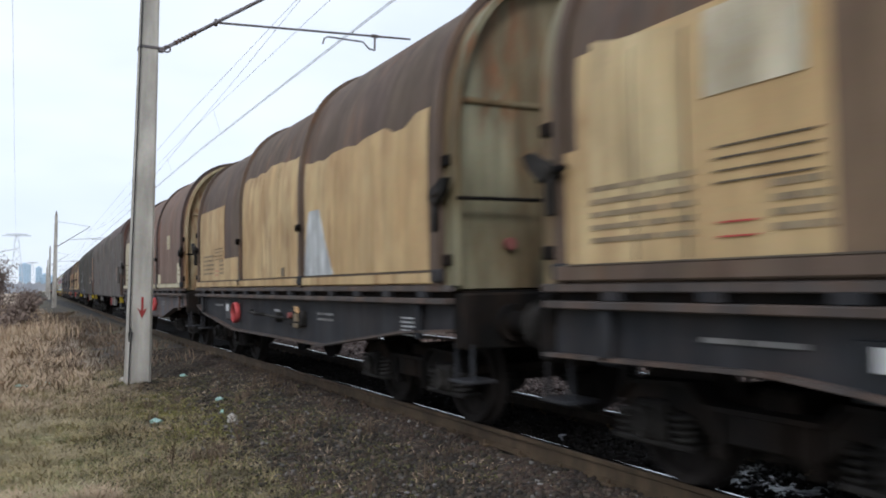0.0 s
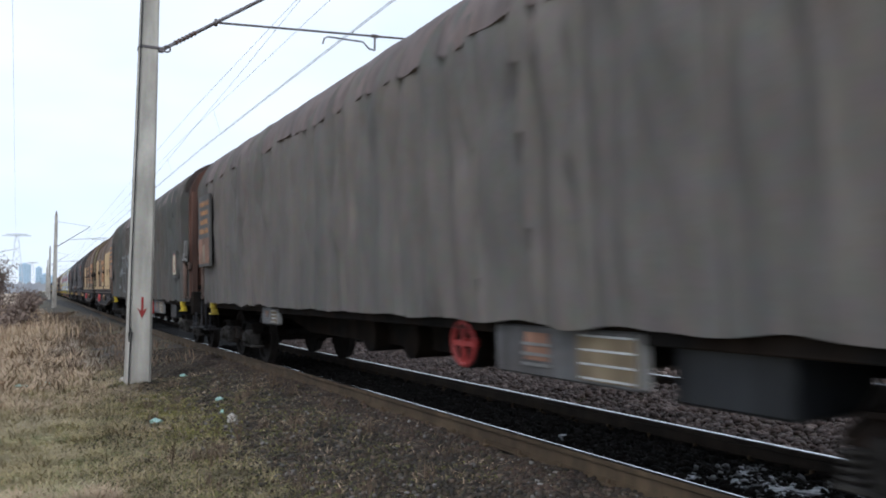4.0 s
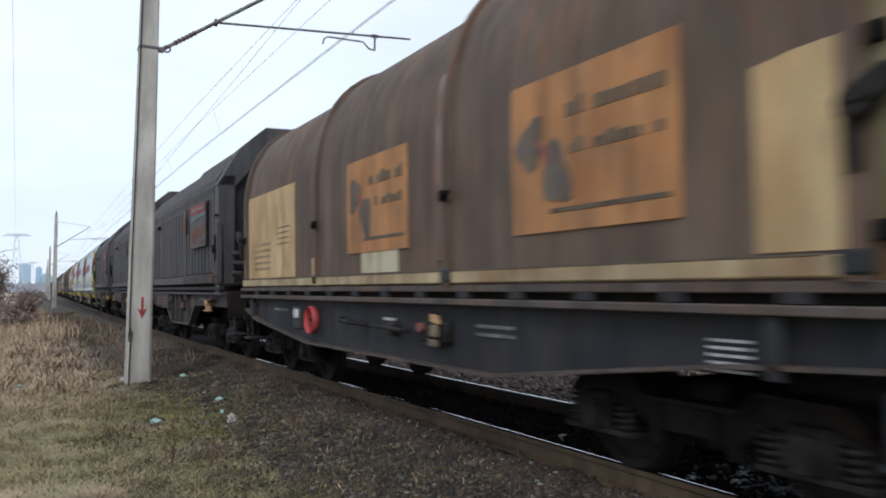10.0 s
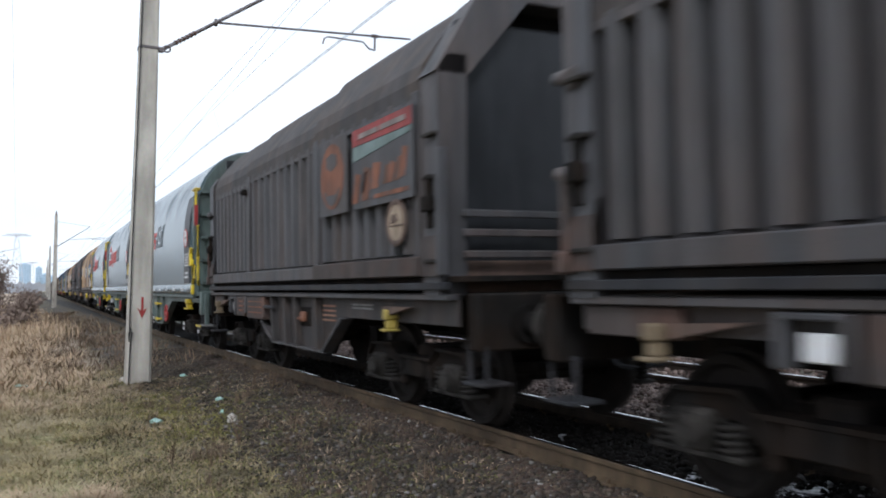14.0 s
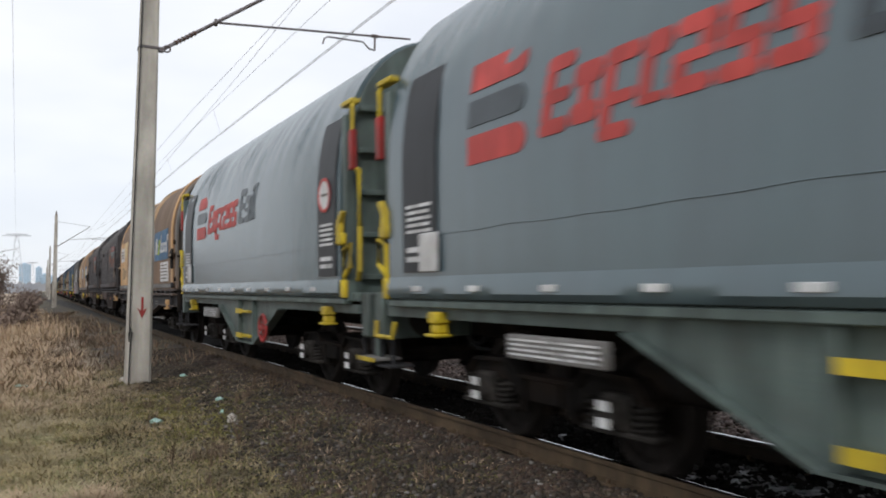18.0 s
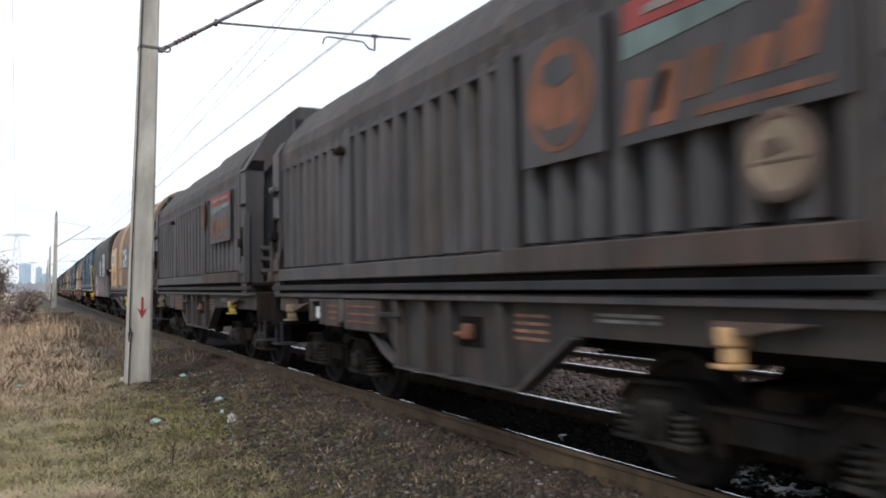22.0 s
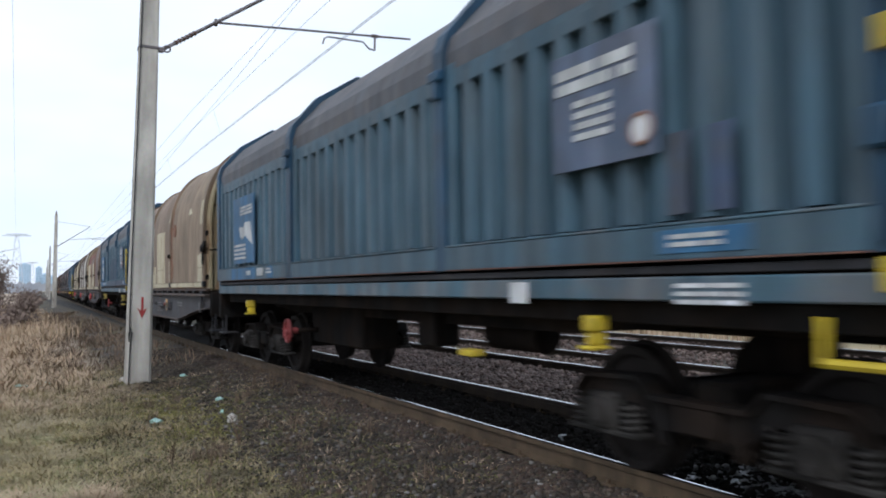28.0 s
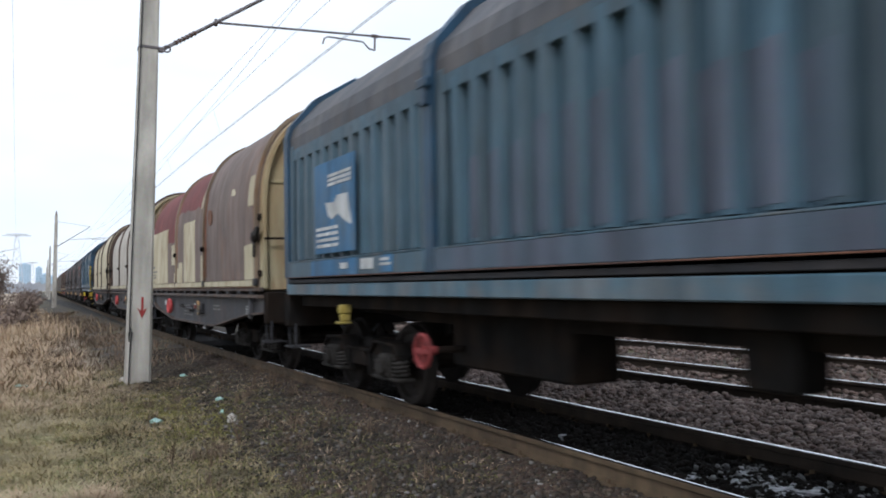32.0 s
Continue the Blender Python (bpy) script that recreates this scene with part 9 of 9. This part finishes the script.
px, py = clump_points(9000, -2.4, 1.2, 12.5, 18.0, 150, 0.14)
blades("dry_grass_tufts", px, py, 0.05 + 0.12 * rng.random(9000), M["straw"], "pale straw grass tufts", 0.0035, 2.4)
px, py = clump_points(7000, -2.4, 1.2, 12.0, 18.0, 130, 0.18)
blades("dry_grass_tufts", px, py, 0.04 + 0.10 * rng.random(7000), M["matted"], "flattened grass tufts", 0.004, 2.4)
px, py = clump_points(2600, -0.25, 0.55, 6.6, 7.4, 7, 0.10)
blades("dry_grass_tufts", px, py, 0.08 + 0.10 * rng.random(2600), M["straw"], "bleached grass tussock", 0.004, 1.6)
px, py = clump_points(16000, -4.0, 0.95, 15.0, 34.0, 230, 0.22)
blades("tall_dry_grass", px, py, 0.10 + 0.22 * rng.random(16000), M["straw"], "tall bleached grass", 0.009, 1.7)
px, py = clump_points(12000, -12.0, 1.3, 28.0, 75.0, 170, 0.55)
blades("tall_dry_grass", px, py, 0.30 + 0.40 * rng.random(12000), M["straw"], "tall bleached grass in the distance", 0.016, 0.5)
px, py = clump_points(32000, 0.5, 3.75, 5.6, 16.0, 170, 0.13)
blades("green_weeds", px, py, 0.012 + 0.030 * rng.random(32000), M["moss"], "low yellow-green moss and weeds", 0.005, 1.4, "weeds")
n = 60000
px, py = clump_points(n, 0.7, 3.9, 5.2, 18.0, 600, 0.20)
blades("leaf_litter", px, py, 0.012 + 0.026 * rng.random(n), M["litterleaf"], "brown dead stalks and leaf litter", 0.008, 2.5, "litter")
px, py = clump_points(12000, 0.6, 3.3, 18.5, 62.0, 260, 0.30)
blades("dead_weeds", px, py, 0.06 + 0.24 * rng.random(12000) ** 2, M["deadweed"], "low brown dead weeds beside the track", 0.012, 1.1, "weeds")
n = 5000
px, py = clump_points(n, 1.1, 3.7, 5.6, 16.0, 220, 0.12)
blades("straw_bits", px, py, 0.02 + 0.04 * rng.random(n), M["straw"], "scattered bits of dead straw on the ballast", 0.004, 2.6, "grass")
n = 1200
px, py = clump_points(n, 1.2, 3.6, 6.0, 15.0, 26, 0.05)
blades("dead_stalks", px, py, 0.06 + 0.16 * rng.random(n), M["deadweed"], "thin dead stalks standing in the ballast", 0.003, 0.5, "weeds")
px, py = clump_points(9000, 1.45, 2.35, 9.6, 13.6, 34, 0.16)
blades("green_weeds", px, py, 0.012 + 0.035 * rng.random(9000), M["mossbright"], "yellow-green moss beside the mast", 0.006, 1.4, "weeds")
px, py = clump_points(5200, -0.9, 0.35, 5.6, 7.2, 16, 0.11)
blades("dry_grass_tufts", px, py, 0.07 + 0.12 * rng.random(5200), M["paletuft"], "bleached grass tussock", 0.0035, 2.2)
n = 2600
px, py = clump_points(n, 1.9, 3.8, 5.4, 13.0, 60, 0.06)
blades("green_weeds", px, py, 0.012 + 0.03 * rng.random(n), M["fresh"], "small fresh green weeds between the stones", 0.007, 1.5, "weeds")
px, py = clump_points(3500, 16.5, 24.0, 8.0, 40.0, 60, 0.5)
blades("far_grass", px, py, 0.3 + 0.5 * rng.random(3500), M["straw"], "bleached grass beyond the tracks", 0.02, 0.5)


# ---- bare weeds, shrubs ----
def branch_tree(name, label, at, height, spread, limbs, twigs, seed, leaf=0, leaf_size=0.06, category="shrub"):
    rnd = random.Random(seed)
    t = thing(name, label, category, Matrix.Translation(at), group="bushes along the line")
    s = Shape()
    tips = []
    weed = category == "weed"
    for k in range(limbs):
        a = rnd.uniform(0, 6.28)
        r = spread * rnd.uniform(0.3, 1.0)
        p0 = Vector((rnd.uniform(-0.1, 0.1) * spread, rnd.uniform(-0.1, 0.1) * spread, -0.05))
        p2 = Vector((math.cos(a) * r, math.sin(a) * r, height * rnd.uniform(0.6, 1.0)))
        p1 = p0.lerp(p2, 0.5) + Vector((0, 0, height * 0.12))
        rings = []
        for q, r in ((p0, 0.014), (p0.lerp(p1, 0.5), 0.012), (p1, 0.009), (p1.lerp(p2, 0.55), 0.006), (p2, 0.003)):
            r *= height * (0.7 if weed else 0.5 if category == "tree" else 1.0)
            rings.append([q + Vector((r * math.cos(b * 1.2566), r * math.sin(b * 1.2566), 0)) for b in range(5)])
        part("stem" if weed else "limb", Shape().loft(rings), M["stalk" if weed else "twig"], t)
        for j in range(twigs):
            q = (p0.lerp(p1, rnd.uniform(0.4, 1)) if rnd.random() < 0.4 else p1.lerp(p2, rnd.random()))
            e = q + Vector((rnd.gauss(0, 0.22), rnd.gauss(0, 0.22), abs(rnd.gauss(0.1, 0.16)))) * height * 0.7
            s.cyl(q, e, height * 0.0045, height * 0.0018, 4)
            tips.append((q, e))
    tagged(part("twig_mass", s, M["stalk" if weed else "twig"], t), kind="stuff")
    if leaf:
        c = Shape()
        for j in range(leaf):
            q, e = rnd.choice(tips)
            p = q.lerp(e, rnd.uniform(0.2, 1.1)) + Vector((rnd.gauss(0, 0.05), rnd.gauss(0, 0.05), rnd.gauss(0, 0.04))) * height
            u = Vector((rnd.gauss(0, 1), rnd.gauss(0, 1), rnd.gauss(0, 1))).normalized() * leaf_size * rnd.uniform(0.5, 1.3)
            w = u.orthogonal().normalized() * leaf_size * 0.6
            c.add([p - u, p + w, p + u, p - w], [(0, 1, 2, 3)])
        me = bpy.data.meshes.new("crown")
        me.from_pydata(c.v, [], c.f)
        me.materials.append(M["evergreen"])
        ob = new("crown", me)
        ob.parent = t
    return t


for k, (bx, by, h, sp, lf) in enumerate(((-1.55, 58, 3.5, 1.35, 2600), (-4.4, 62, 3.9, 2.0, 2600), (-6.5, 70, 4.4, 2.4, 1800), (-2.0, 74, 2.6, 1.6, 1200), (0.1, 46, 1.25, 0.8, 500), (0.5, 52, 1.35, 0.9, 500), (-0.4, 40, 1.1, 0.8, 300), (-0.6, 36, 0.8, 0.9, 400), (0.3, 39, 0.8, 0.8, 300), (-1.3, 45, 1.5, 1.1, 700), (-2.2, 50, 2.2, 1.3, 1200),
                                         (1.0, 64, 1.5, 1.0, 500), (-1.2, 34, 0.95, 0.7, 200), (0.6, 84, 1.6, 1.2, 400), (1.2, 100, 2.0, 1.6, 400), (-5.5, 95, 4.0, 2.5, 1200))):
    branch_tree("shrub", "bare reddish-brown winter shrub beside the track", (bx, by, GROUND), h, sp, 14, 16, k, lf, 0.085)
branch_tree("bare_tree", "bare winter tree with thin reddish branches", (-3.0, 66, GROUND), 5.2, 2.0, 14, 26, 40, 0, category="tree")
for k, (bx, by, h) in enumerate(((1.62, 7.9, 0.40), (2.12, 8.9, 0.50), (2.45, 8.2, 0.35), (0.62, 14.5, 0.5), (0.45, 16.5, 0.6), (1.9, 10.4, 0.3), (2.75, 11.0, 0.3), (0.2, 19, 0.7), (3.55, 12.3, 0.42), (3.62, 12.6, 0.35))):
    branch_tree("weed", "dry brown weed stalks growing beside the ballast", (bx, by, GROUND), h, 0.10 + 0.14 * h, 5, 6, 60 + k, category="weed")

for k, (bx, by, h) in enumerate(((3.40, 12.2, 0.42), (3.30, 12.9, 0.34), (3.10, 12.0, 0.26), (3.42, 11.3, 0.24), (3.0, 13.6, 0.34))):
    branch_tree("weed", "bare bushy weed beside the rail", (bx, by, ground_height(bx, by)), h, 0.22, 9, 9, 120 + k, category="weed")
branch_tree("weed", "small rust-red dead weed", (1.28, 8.05, GROUND), 0.34, 0.12, 7, 9, 91, category="weed")

# ---- litter ----
for k, (bx, by, r) in enumerate(((1.54, 10.8, 0.085), (0.08, 16.1, 0.13), (2.69, 15.5, 0.07), (2.60, 12.0, 0.07), (2.40, 11.0, 0.025), (0.45, 16.2, 0.09))):
    rnd = random.Random(k)
    s = Shape()
    top = [(r * rnd.uniform(0.7, 1.2) * math.cos(a * 0.785), r * rnd.uniform(0.5, 0.9) * math.sin(a * 0.785), rnd.uniform(0.01, 0.05)) for a in range(8)]
    low = [(a * 0.9, b * 0.9, 0.0) for a, b, c in top]
    s.loft([low, top, [(a * 0.3, b * 0.3, c + 0.02) for a, b, c in top]])
    single("plastic_scrap", s, M["litter"], "crumpled pale green plastic scrap on the ground", "litter", Matrix.Translation((bx, by, ground_height(bx, by))), group="litter beside the track")
for k, (bx, by) in enumerate(((1.62, 15.1), (2.35, 10.2))):
    single("stone", Shape().add([(p * 0.075 * (0.8 + 0.4 * random.Random(i + k).random())) for i, p in enumerate(ICO_V)], [tuple(int(i) for i in q) for q in ICO_F]), M["concrete"], "pale lump of concrete beside the mast", "stone", Matrix.Translation((bx, by, ground_height(bx, by) + 0.04)))

M["snow"] = mat("dirty_melting_snow", (0.66, 0.67, 0.70), (0.40, 0.41, 0.43), 9.0, 0.35, dirt=(0.05, 0.05, 0.055), amount=0.9, dscale=16.0, spots=0.47, bump=0.5, bscale=25, spec=0.5, wear=0.3)
for bx, by, rx, ry, z in ((4.83, 4.35, 0.20, 0.30, -0.138), (5.1, 4.6, 0.12, 0.20, -0.140), (4.7, 3.95, 0.24, 0.26, -0.138), (5.05, 4.1, 0.16, 0.20, -0.136), (4.62, 4.8, 0.07, 0.10, -0.140), (4.82, 6.75, 0.05, 0.06, -0.142)):
    pts = [(rx * (0.8 + 0.35 * noise.noise(Vector((a, bx, by)))) * math.cos(a * 0.2618), ry * (0.8 + 0.35 * noise.noise(Vector((a, bx, 9)))) * math.sin(a * 0.2618)) for a in range(24)]
    single("snow_patch", Shape().prism(pts, "z", -0.05, 0.0), M["snow"], "small patch of dirty melting snow between the rails", "snow", Matrix.Translation((bx, by, z + 0.006)), smooth=False)


# ---- what moves ----
def train_pose(s):
    return pose(XC + bend(s), s, 0.0, 0, 0, -math.degrees(math.atan(slope(s))))


def motions():
    for wagon, u in WAGONS:
        walk(wagon, [(float(t), train_pose(u - SPEED * t)) for t in range(0, 33, 1)])
    where = {w.name: u for w, u in WAGONS}
    spin = SPEED / 0.46
    for ws, wagon, y in WHEELS:
        # the wheels turn while their wagon passes near the camera
        t0 = (where[wagon.name] + y - 26.0) / SPEED
        a, b = max(0.0, t0), min(32.0, t0 + 3.4)
        rest = Matrix.Translation((0, y, 0.46))
        if b <= a:
            walk(ws, [(0.0, rest), (32.0, rest)])
            continue
        rows = []
        t = a
        while t < b:
            rows.append((t, rest @ Matrix.Rotation(spin * t, 4, "X")))
            t += 0.0667
        if a > 0.1:
            rows.insert(0, (0.0, rows[0][1]))
        if rows[-1][0] < 31.9:
            rows.append((32.0, rows[-1][1]))
        walk(ws, rows)


motions()
